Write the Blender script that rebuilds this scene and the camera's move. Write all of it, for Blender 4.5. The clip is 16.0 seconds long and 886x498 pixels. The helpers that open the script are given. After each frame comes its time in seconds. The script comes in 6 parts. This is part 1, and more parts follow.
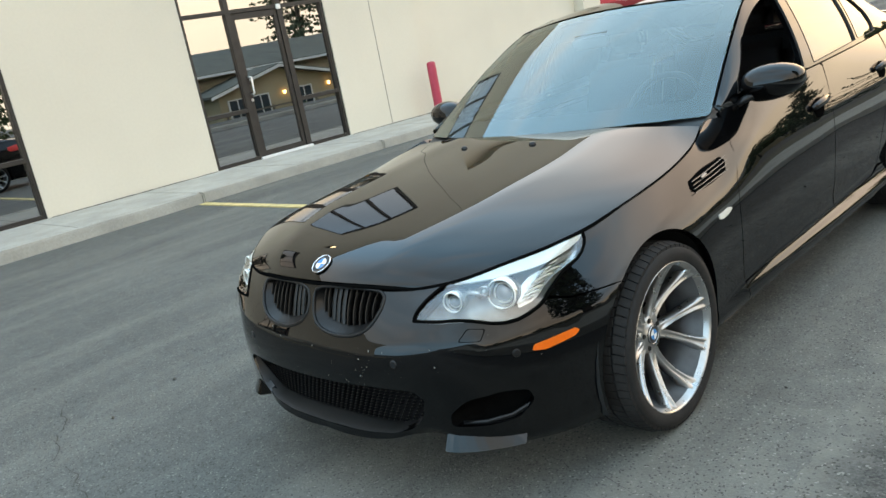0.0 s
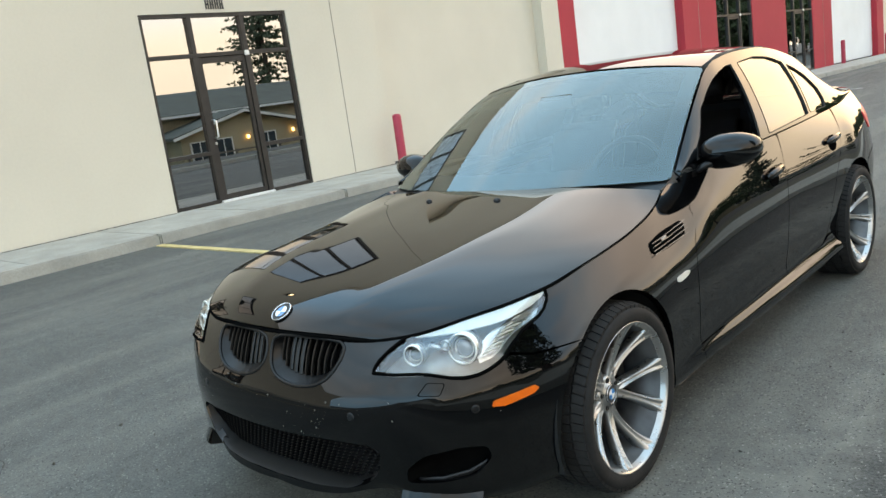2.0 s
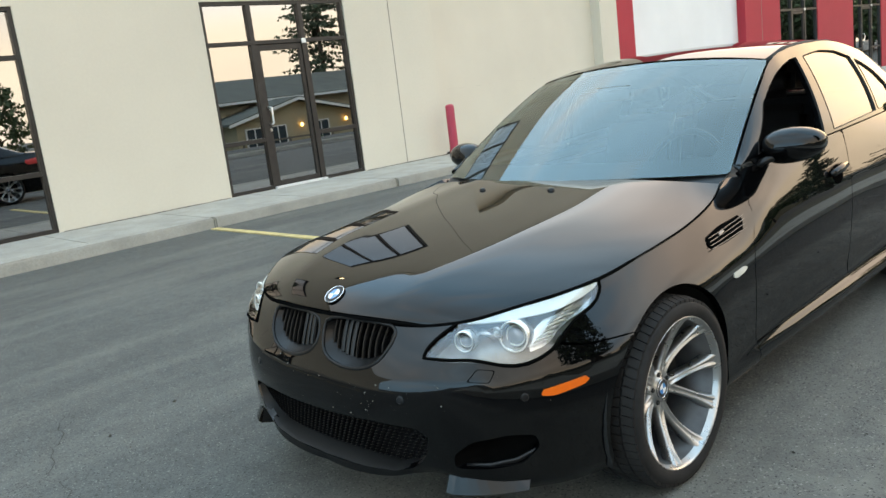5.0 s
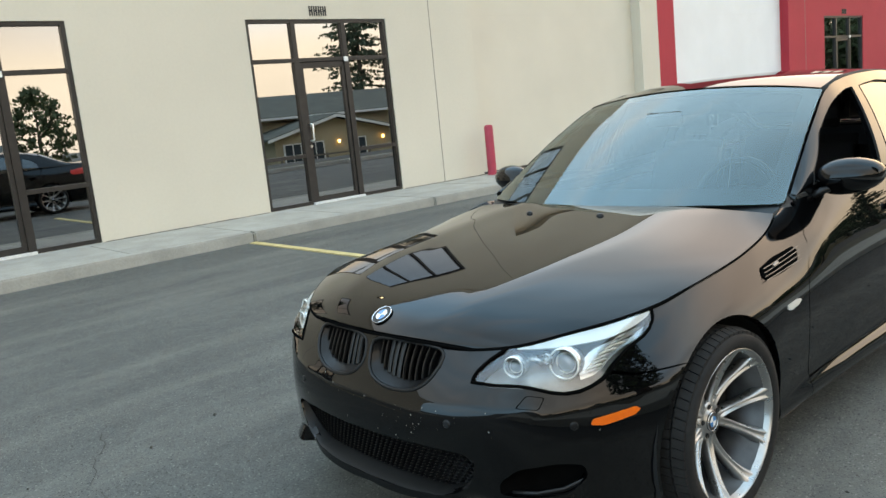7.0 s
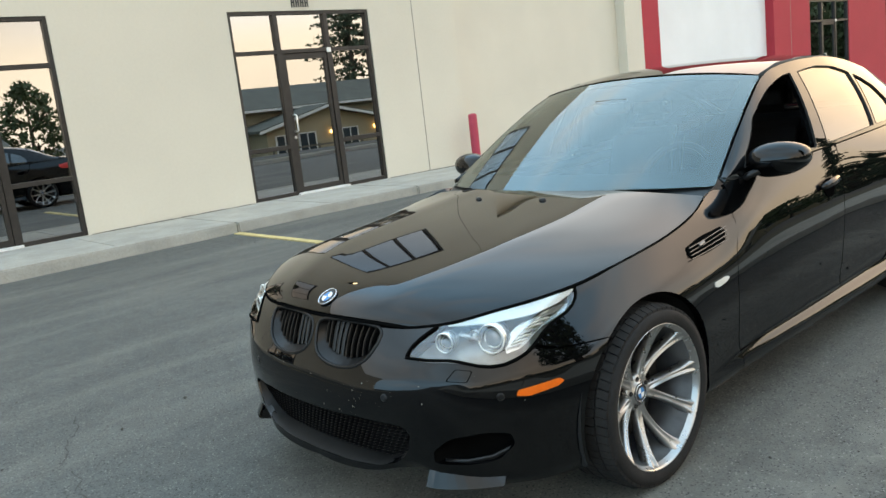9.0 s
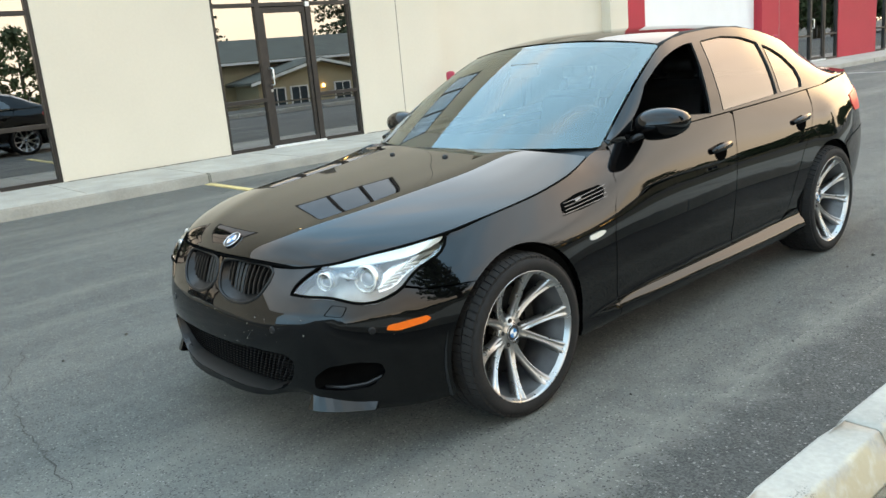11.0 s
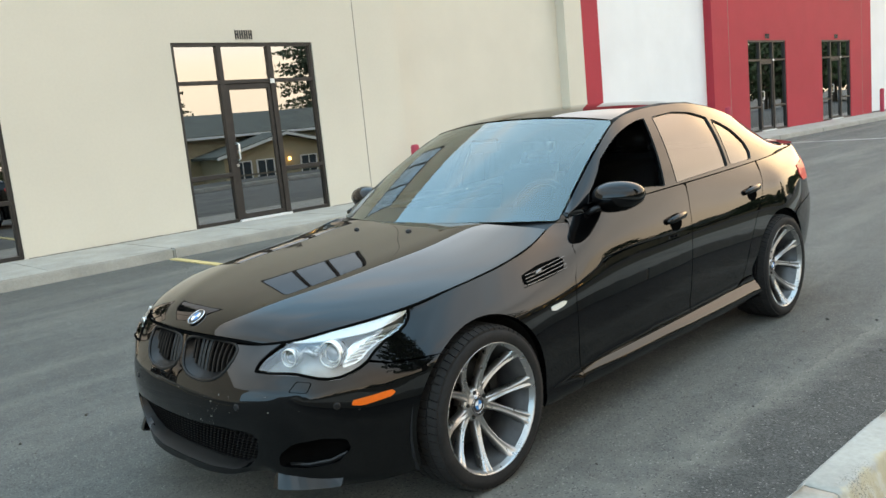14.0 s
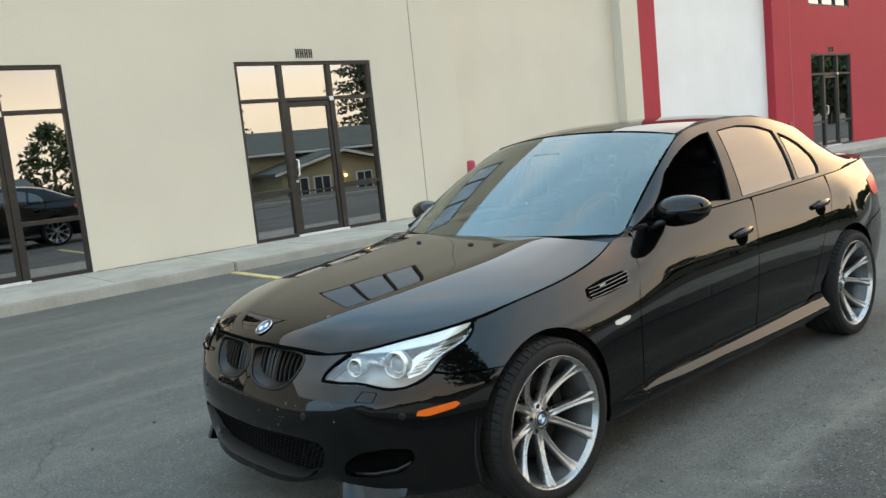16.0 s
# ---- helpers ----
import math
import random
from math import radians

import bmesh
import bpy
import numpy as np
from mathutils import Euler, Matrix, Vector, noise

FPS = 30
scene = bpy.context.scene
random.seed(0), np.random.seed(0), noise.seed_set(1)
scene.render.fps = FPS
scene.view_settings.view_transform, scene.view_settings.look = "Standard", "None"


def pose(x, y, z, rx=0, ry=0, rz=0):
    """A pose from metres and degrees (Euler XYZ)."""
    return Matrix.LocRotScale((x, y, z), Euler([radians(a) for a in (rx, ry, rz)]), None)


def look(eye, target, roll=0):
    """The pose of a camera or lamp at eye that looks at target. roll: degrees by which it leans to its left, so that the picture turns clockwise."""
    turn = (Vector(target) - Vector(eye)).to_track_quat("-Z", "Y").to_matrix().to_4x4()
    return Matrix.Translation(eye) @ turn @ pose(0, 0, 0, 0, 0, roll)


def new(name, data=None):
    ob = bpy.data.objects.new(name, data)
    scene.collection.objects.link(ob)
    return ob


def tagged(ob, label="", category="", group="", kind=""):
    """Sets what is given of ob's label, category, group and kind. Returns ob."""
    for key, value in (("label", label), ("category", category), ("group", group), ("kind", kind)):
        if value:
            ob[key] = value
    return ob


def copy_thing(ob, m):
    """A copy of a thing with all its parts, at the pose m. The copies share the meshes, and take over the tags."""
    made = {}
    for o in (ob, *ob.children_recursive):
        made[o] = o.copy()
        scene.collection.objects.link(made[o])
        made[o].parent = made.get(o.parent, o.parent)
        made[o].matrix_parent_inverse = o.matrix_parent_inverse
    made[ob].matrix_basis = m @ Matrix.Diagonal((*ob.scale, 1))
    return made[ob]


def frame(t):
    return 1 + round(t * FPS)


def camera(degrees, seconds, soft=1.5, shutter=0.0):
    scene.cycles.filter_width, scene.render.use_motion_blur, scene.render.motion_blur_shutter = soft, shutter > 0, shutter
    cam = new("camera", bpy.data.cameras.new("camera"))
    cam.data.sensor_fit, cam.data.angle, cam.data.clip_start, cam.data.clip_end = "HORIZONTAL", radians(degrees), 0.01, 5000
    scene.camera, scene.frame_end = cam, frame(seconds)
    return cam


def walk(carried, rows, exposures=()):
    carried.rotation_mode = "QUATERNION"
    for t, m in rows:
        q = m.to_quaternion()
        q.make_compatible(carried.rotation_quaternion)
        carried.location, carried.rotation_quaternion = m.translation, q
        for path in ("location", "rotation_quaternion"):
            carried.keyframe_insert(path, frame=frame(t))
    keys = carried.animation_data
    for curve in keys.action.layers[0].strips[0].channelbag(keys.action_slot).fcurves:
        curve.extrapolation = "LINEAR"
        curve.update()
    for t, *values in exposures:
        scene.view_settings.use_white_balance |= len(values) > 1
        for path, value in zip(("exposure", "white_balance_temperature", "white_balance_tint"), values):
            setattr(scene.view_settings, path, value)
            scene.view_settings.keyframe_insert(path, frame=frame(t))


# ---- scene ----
cam = camera(57.5, 16.0)
METRES, EYE, TILT, LEAN, TURN = 8.0, 1.5, 0.0, 0.0, 39.6
PATH = [
    (0, (2.263, -2.332, 1.452), (0.871, -0.984, 0.956), -11.0),
    (0.5, (2.277, -2.327, 1.455), (0.917, -0.929, 1.014), -10.6),
    (1, (2.289, -2.331, 1.46), (0.971, -0.884, 1.05), -10.2),
    (1.5, (2.266, -2.344, 1.459), (0.954, -0.888, 1.059), -9.0),
    (2, (2.251, -2.342, 1.459), (0.93, -0.891, 1.069), -8.0),
    (2.5, (2.254, -2.354, 1.459), (0.933, -0.902, 1.077), -7.2),
    (3, (2.254, -2.355, 1.459), (0.925, -0.91, 1.077), -7.0),
    (3.5, (2.246, -2.359, 1.453), (0.906, -0.926, 1.063), -6.7),
    (4, (2.244, -2.357, 1.45), (0.891, -0.939, 1.052), -7.0),
    (4.5, (2.247, -2.355, 1.444), (0.867, -0.965, 1.04), -7.2),
    (7, (2.189, -2.39, 1.463), (0.725, -1.071, 1.123), -5.8),
    (7.5, (2.21, -2.381, 1.463), (0.773, -1.027, 1.146), -6.3),
    (8, (2.255, -2.362, 1.457), (0.815, -1.014, 1.128), -6.9),
    (10.5, (2.829, -2.324, 1.442), (1.357, -1.042, 1.009), -5.4),
    (11, (2.935, -2.25, 1.436), (1.493, -0.946, 0.966), -5.2),
    (11.5, (2.973, -2.236, 1.437), (1.593, -0.862, 0.983), -5.6),
    (12, (2.977, -2.228, 1.444), (1.625, -0.814, 1.027), -6.7),
    (12.5, (2.983, -2.221, 1.443), (1.651, -0.782, 1.048), -6.7),
    (13, (2.988, -2.235, 1.454), (1.66, -0.785, 1.085), -6.5),
    (13.5, (3.0, -2.257, 1.458), (1.652, -0.817, 1.129), -5.7),
    (14, (2.983, -2.271, 1.46), (1.584, -0.875, 1.151), -5.6),
    (14.5, (2.986, -2.279, 1.457), (1.56, -0.908, 1.163), -5.5),
    (15, (2.984, -2.285, 1.467), (1.528, -0.939, 1.206), -5.7),
    (15.5, (2.97, -2.296, 1.465), (1.504, -0.956, 1.222), -5.7),
    (16, (2.967, -2.316, 1.452), (1.476, -1.008, 1.196), -5.8),
]
EXPOSURE = [(0, 2.58, 11100, 6), (0.5, 2.58, 11100, 6), (1.5, 2.50, 11100, 6), (2.5, 2.46, 11100, 6), (4.5, 2.46, 11100, 6), (7, 2.38, 11100, 6), (8, 2.38, 11100, 6), (9.5, 2.46, 11100, 6), (10.5, 2.58, 11100, 6), (11, 2.72, 11100, 6), (11.5, 2.72, 11100, 6), (12.5, 2.50, 11100, 6), (14, 2.46, 11100, 6), (15, 2.36, 11100, 6), (16, 2.28, 11100, 6)]  # stops and white balance as the film's own exposure wanders
walk(cam, [(t, look(eye, target, roll)) for t, eye, target, roll in PATH], EXPOSURE)

# ---- dusk: blue sky overhead and behind, thin warm cloud low towards the sunset in the north-east ----
SUNSET = Vector((0.10, 0.99, 0.0)).normalized()
SUN_ELEV = radians(7.0)
world = bpy.data.worlds.new("dusk_sky")
scene.world = world
world.use_nodes = True
wn, wl = world.node_tree.nodes, world.node_tree.links
wn.clear()
w_out = wn.new("ShaderNodeOutputWorld")
w_bg = wn.new("ShaderNodeBackground")
w_bg.inputs["Strength"].default_value = 0.056
sky = wn.new("ShaderNodeTexSky")
sky.sky_type = "NISHITA"
sky.sun_disc = False
sky.sun_elevation = SUN_ELEV
sky.sun_rotation = math.atan2(SUNSET.x, SUNSET.y)
sky.air_density, sky.dust_density, sky.ozone_density = 1.0, 1.6, 1.5
w_co = wn.new("ShaderNodeTexCoord")


def sky_ramp(direction, stops):
    """Colours along one direction of the sky, from -1 (away from it) to 1 (towards it)."""
    d = wn.new("ShaderNodeVectorMath")
    d.operation = "DOT_PRODUCT"
    d.inputs[1].default_value = Vector(direction).normalized()
    wl.new(w_co.outputs["Generated"], d.inputs[0])
    m = wn.new("ShaderNodeMapRange")
    m.inputs["From Min"].default_value, m.inputs["From Max"].default_value = -1.0, 1.0
    wl.new(d.outputs["Value"], m.inputs["Value"])
    r = wn.new("ShaderNodeValToRGB")
    r.color_ramp.interpolation = "EASE"
    while len(r.color_ramp.elements) < len(stops):
        r.color_ramp.elements.new(0.5)
    for e, (p, c) in zip(r.color_ramp.elements, stops):
        e.position, e.color = (p + 1) / 2, (*c, 1)
    wl.new(m.outputs["Result"], r.inputs["Fac"])
    return r


# thin high cloud: blue away from the sunset, lilac and cream towards it, and a pale band along the eastern horizon
w_warm = sky_ramp((0.0, 0.95, 0.31), [(-0.9, (3.5, 7.8, 14.8)), (-0.4, (5.0, 6.4, 9.2)), (0.1, (6.0, 6.2, 7.6)), (0.45, (3.2, 6.8, 13.4)), (0.70, (5.2, 7.8, 12.9)), (0.83, (6.8, 8.8, 13.0)), (0.93, (9.4, 9.4, 11.8)), (1.0, (11.0, 9.8, 10.8))])
w_low = sky_ramp((0, 0, 1), [(0.08, (1, 1, 1)), (0.16, (0.5, 0.5, 0.5)), (0.5, (0.12, 0.12, 0.12)), (0.8, (0, 0, 0))])
w_veil = wn.new("ShaderNodeMix")
w_veil.data_type = "RGBA"
w_veil.inputs["B"].default_value = (7.2, 7.2, 7.8, 1)
w_side = sky_ramp((0.9, 0.43, 0), [(-0.05, (0, 0, 0)), (0.35, (1, 1, 1))])
w_both = wn.new("ShaderNodeMath")
w_both.operation = "MULTIPLY"
wl.new(w_low.outputs["Color"], w_both.inputs[0])
wl.new(w_side.outputs["Color"], w_both.inputs[1])
wl.new(w_both.outputs[0], w_veil.inputs["Factor"])
wl.new(w_warm.outputs["Color"], w_veil.inputs["A"])
w_map = wn.new("ShaderNodeMapping")
w_map.inputs["Scale"].default_value = (1.0, 1.0, 4.5)
w_map.inputs["Rotation"].default_value = (0.12, 0.05, 0.5)
w_noise = wn.new("ShaderNodeTexNoise")
w_noise.inputs["Scale"].default_value = 1.5
w_noise.inputs["Detail"].default_value = 4
w_noise.inputs["Roughness"].default_value = 0.45
w_amt = wn.new("ShaderNodeMapRange")
w_amt.inputs["From Min"].default_value, w_amt.inputs["From Max"].default_value = 0.3, 0.65
w_amt.inputs["To Min"].default_value, w_amt.inputs["To Max"].default_value = 0.985, 1.0
w_mix = wn.new("ShaderNodeMix")
w_mix.data_type = "RGBA"
wl.new(w_co.outputs["Generated"], w_map.inputs["Vector"])
wl.new(w_map.outputs["Vector"], w_noise.inputs["Vector"])
wl.new(w_noise.outputs["Fac"], w_amt.inputs["Value"])
wl.new(w_amt.outputs["Result"], w_mix.inputs["Factor"])
wl.new(sky.outputs["Color"], w_mix.inputs["A"])
wl.new(w_veil.outputs["Result"], w_mix.inputs["B"])
w_band = wn.new("ShaderNodeMapRange")
w_band.inputs["From Min"].default_value, w_band.inputs["From Max"].default_value = 0.3, 0.7
w_band.inputs["To Min"].default_value, w_band.inputs["To Max"].default_value = 0.80, 1.2
wl.new(w_noise.outputs["Fac"], w_band.inputs["Value"])
w_sky = wn.new("ShaderNodeMix")
w_sky.data_type, w_sky.blend_type = "RGBA", "MULTIPLY"
w_sky.inputs["Factor"].default_value = 1.0
# torn cloud, paler and a little rosy against the blue
w_puff = wn.new("ShaderNodeTexNoise")
w_puff.inputs["Scale"].default_value, w_puff.inputs["Detail"].default_value, w_puff.inputs["Roughness"].default_value = 2.6, 6, 0.55
wl.new(w_map.outputs["Vector"], w_puff.inputs["Vector"])
w_puffs = wn.new("ShaderNodeMapRange")
w_puffs.inputs["From Min"].default_value, w_puffs.inputs["From Max"].default_value = 0.50, 0.70
w_puffs.inputs["To Min"].default_value, w_puffs.inputs["To Max"].default_value = 0.0, 0.32
wl.new(w_puff.outputs["Fac"], w_puffs.inputs["Value"])
w_cloud = wn.new("ShaderNodeMix")
w_cloud.data_type = "RGBA"
w_cloud.inputs["B"].default_value = (8.0, 8.8, 12.0, 1)
wl.new(w_puffs.outputs["Result"], w_cloud.inputs["Factor"])
# deeper blue overhead
w_high = sky_ramp((0, 0, 1), [(0.45, (0, 0, 0)), (0.80, (0.7, 0.7, 0.7))])
w_deep = wn.new("ShaderNodeMix")
w_deep.data_type = "RGBA"
w_deep.inputs["B"].default_value = (3.0, 6.8, 13.2, 1)
wl.new(w_high.outputs["Color"], w_deep.inputs["Factor"])
wl.new(w_mix.outputs["Result"], w_deep.inputs["A"])
wl.new(w_deep.outputs["Result"], w_cloud.inputs["A"])
# the afterglow low over the end of the lot
w_glow = sky_ramp((SUNSET.x - 0.1, SUNSET.y, 0.14), [(0.80, (0, 0, 0)), (0.93, (0.9, 0.6, 0.35)), (1.0, (8.5, 6.6, 4.0))])
w_lit = wn.new("ShaderNodeMix")
w_lit.data_type, w_lit.blend_type = "RGBA", "ADD"
w_lit.inputs["Factor"].default_value = 1.0
wl.new(w_cloud.outputs["Result"], w_lit.inputs["A"])
wl.new(w_glow.outputs["Color"], w_lit.inputs["B"])
wl.new(w_lit.outputs["Result"], w_sky.inputs["A"])
wl.new(w_band.outputs["Result"], w_sky.inputs["B"])
wl.new(w_sky.outputs["Result"], w_bg.inputs["Color"])
wl.new(w_bg.outputs["Background"], w_out.inputs["Surface"])

sun = new("sun", bpy.data.lights.new("sun", "SUN"))
sun.data.energy, sun.data.angle, sun.data.color = 0.02, radians(70), (1.0, 0.62, 0.42)
sun.matrix_world = look((0, 0, 0), -(SUNSET * math.cos(SUN_ELEV) + Vector((0, 0, math.sin(SUN_ELEV)))))
sun.location = (20, 43, 20)

# ---- materials ----
def material(name, color, rough=0.5, metal=0.0, vary=0.0, scale=8.0, fine=0.0, fine_scale=120.0, bump=0.0, bump_scale=150.0,
             coat=0.0, spec=0.5, dark=None, per_object=0.0, coat_rough=0.02):
    """A principled surface: colour with broad stains (vary) and fine grain (fine), and a fine relief."""
    m = bpy.data.materials.new(name)
    m.use_nodes = True
    n, l = m.node_tree.nodes, m.node_tree.links
    b = n["Principled BSDF"]
    b.inputs["Base Color"].default_value = (*color, 1)
    b.inputs["Roughness"].default_value = rough
    b.inputs["Metallic"].default_value = metal
    b.inputs["Coat Weight"].default_value = coat
    b.inputs["Coat Roughness"].default_value = coat_rough
    b.inputs["Specular IOR Level"].default_value = spec
    co = n.new("ShaderNodeTexCoord")
    last = None

    def noise_tex(s, detail):
        t = n.new("ShaderNodeTexNoise")
        t.inputs["Scale"].default_value, t.inputs["Detail"].default_value = s, detail
        l.new(co.outputs["Object"], t.inputs["Vector"])
        return t

    def mixed(fac, low, high, base):
        r = n.new("ShaderNodeMapRange")
        r.inputs["From Min"].default_value, r.inputs["From Max"].default_value = 0.3, 0.7
        r.inputs["To Min"].default_value, r.inputs["To Max"].default_value = low, high
        l.new(fac, r.inputs["Value"])
        x = n.new("ShaderNodeMix")
        x.data_type, x.blend_type = "RGBA", "MULTIPLY"
        x.inputs["Factor"].default_value = 1
        if base is None:
            x.inputs["A"].default_value = (*color, 1)
        else:
            l.new(base, x.inputs["A"])
        l.new(r.outputs["Result"], x.inputs["B"])
        return x.outputs["Result"]

    if vary:
        last = mixed(noise_tex(scale, 5).outputs["Fac"], 1 - vary, 1 + vary, last)
    if fine:
        last = mixed(noise_tex(fine_scale, 3).outputs["Fac"], 1 - fine, 1 + fine, last)
    if per_object:
        last = mixed(n.new("ShaderNodeObjectInfo").outputs["Random"], 1 - per_object, 1 + per_object, last)
    if last is not None:
        l.new(last, b.inputs["Base Color"])
    if vary:
        r = n.new("ShaderNodeMapRange")
        r.inputs["To Min"].default_value, r.inputs["To Max"].default_value = max(0.0, rough - 0.1 * vary), min(1.0, rough + 0.25 * vary)
        l.new(noise_tex(scale * 2.3, 4).outputs["Fac"], r.inputs["Value"])
        l.new(r.outputs["Result"], b.inputs["Roughness"])
    if bump:
        u = n.new("ShaderNodeBump")
        u.inputs["Strength"].default_value, u.inputs["Distance"].default_value = 1.0, bump
        l.new(noise_tex(bump_scale, 4).outputs["Fac"], u.inputs["Height"])
        l.new(u.outputs["Normal"], b.inputs["Normal"])
    return m


def glassy(name, tint, gloss=0.3, rough=0.0, sheen=(0.97, 0.98, 1.0)):
    """A pane: looks through with a tint, and mirrors more at a grazing angle."""
    m = bpy.data.materials.new(name)
    m.use_nodes = True
    n, l = m.node_tree.nodes, m.node_tree.links
    n.clear()
    out = n.new("ShaderNodeOutputMaterial")
    tr = n.new("ShaderNodeBsdfTransparent")
    tr.inputs["Color"].default_value = (*tint, 1)
    gl = n.new("ShaderNodeBsdfGlossy")
    gl.inputs["Roughness"].default_value = rough
    gl.inputs["Color"].default_value = (*sheen, 1)
    fr = n.new("ShaderNodeFresnel")
    fr.inputs["IOR"].default_value = 1.52
    mr = n.new("ShaderNodeMapRange")
    mr.inputs["From Min"].default_value, mr.inputs["From Max"].default_value = 0.04, 1.0
    mr.inputs["To Min"].default_value, mr.inputs["To Max"].default_value = gloss, 1.0
    mx = n.new("ShaderNodeMixShader")
    l.new(fr.outputs[0], mr.inputs["Value"])
    l.new(mr.outputs["Result"], mx.inputs[0])
    l.new(tr.outputs[0], mx.inputs[1])
    l.new(gl.outputs[0], mx.inputs[2])
    l.new(mx.outputs[0], out.inputs["Surface"])
    return m


STUCCO = material("cream_painted_concrete", (0.60, 0.545, 0.45), 0.85, vary=0.04, scale=0.5, fine=0.015, fine_scale=25, bump=0.0012, bump_scale=90)
DOOR_CREAM = material("cream_steel_door", (0.60, 0.545, 0.45), 0.6, vary=0.04, scale=0.9, bump=0.0008, bump_scale=60)
DOOR_WHITE = material("white_steel_door", (0.71, 0.72, 0.72), 0.6, vary=0.04, scale=0.9, bump=0.0008, bump_scale=60)
RED_PAINT = material("crimson_painted_concrete", (0.40, 0.021, 0.036), 0.75, vary=0.08, scale=0.8, fine=0.04, fine_scale=25, bump=0.002, bump_scale=90)
BOLLARD_RED = material("crimson_enamel", (0.40, 0.03, 0.06), 0.5, vary=0.1, scale=6)
BRONZE = material("dark_bronze_aluminium", (0.030, 0.025, 0.022), 0.4, metal=0.3, vary=0.2, scale=10)
STORE_GLASS = glassy("tinted_reflective_glass", (0.16, 0.17, 0.17), 0.39)
PALE_METAL = material("pale_aluminium", (0.72, 0.72, 0.70), 0.45, metal=0.3, vary=0.08, scale=20)
STEEL = material("brushed_steel", (0.62, 0.62, 0.60), 0.3, metal=1.0, vary=0.1, scale=30)
BLACK_TRIM = material("black_sign_enamel", (0.02, 0.02, 0.022), 0.5, vary=0.1, scale=20)
CONCRETE = material("weathered_concrete", (0.345, 0.33, 0.29), 0.9, vary=0.14, scale=2.5, fine=0.10, fine_scale=60, bump=0.003, bump_scale=120)
YELLOW = material("worn_yellow_paint", (0.52, 0.40, 0.18), 0.8, vary=0.25, scale=9, fine=0.2, fine_scale=90)
WHITE_LINE = material("worn_white_paint", (0.45, 0.45, 0.43), 0.8, vary=0.25, scale=5, fine=0.2, fine_scale=80)
DIRT = material("dark_grit", (0.05, 0.045, 0.038), 0.95, vary=0.3, scale=30, per_object=0.3)
JOINT = material("grey_wall_sealant", (0.24, 0.22, 0.18), 0.9, vary=0.2, scale=6)
# dark grey put on the unseen interior so the rooms look unlit
ROOM = material("dark_room_backing", (0.10, 0.10, 0.10), 0.9, vary=0.1, scale=1)


def add_node(m, kind, **values):
    x = m.node_tree.nodes.new(kind)
    for k, v in values.items():
        x.inputs[k.replace("_", " ")].default_value = v
    return x


def mixed_in(m, base, top, fac, blend="MIX"):
    """Lays a colour (or a socket) over a base socket by a factor socket."""
    x = m.node_tree.nodes.new("ShaderNodeMix")
    x.data_type, x.blend_type = "RGBA", blend
    m.node_tree.links.new(base, x.inputs["A"])
    if isinstance(top, tuple):
        x.inputs["B"].default_value = (*top, 1)
    else:
        m.node_tree.links.new(top, x.inputs["B"])
    if isinstance(fac, float):
        x.inputs["Factor"].default_value = fac
    else:
        m.node_tree.links.new(fac, x.inputs["Factor"])
    return x.outputs["Result"]


def ranged(m, socket, a, b, c, d):
    x = m.node_tree.nodes.new("ShaderNodeMapRange")
    for k, v in (("From Min", a), ("From Max", b), ("To Min", c), ("To Max", d)):
        x.inputs[k].default_value = v
    m.node_tree.links.new(socket, x.inputs["Value"])
    return x.outputs["Result"]


def math_node(m, op, a, b):
    x = m.node_tree.nodes.new("ShaderNodeMath")
    x.operation = op
    for i, v in enumerate((a, b)):
        if isinstance(v, (int, float)):
            x.inputs[i].default_value = v
        else:
            m.node_tree.links.new(v, x.inputs[i])
    return x.outputs[0]


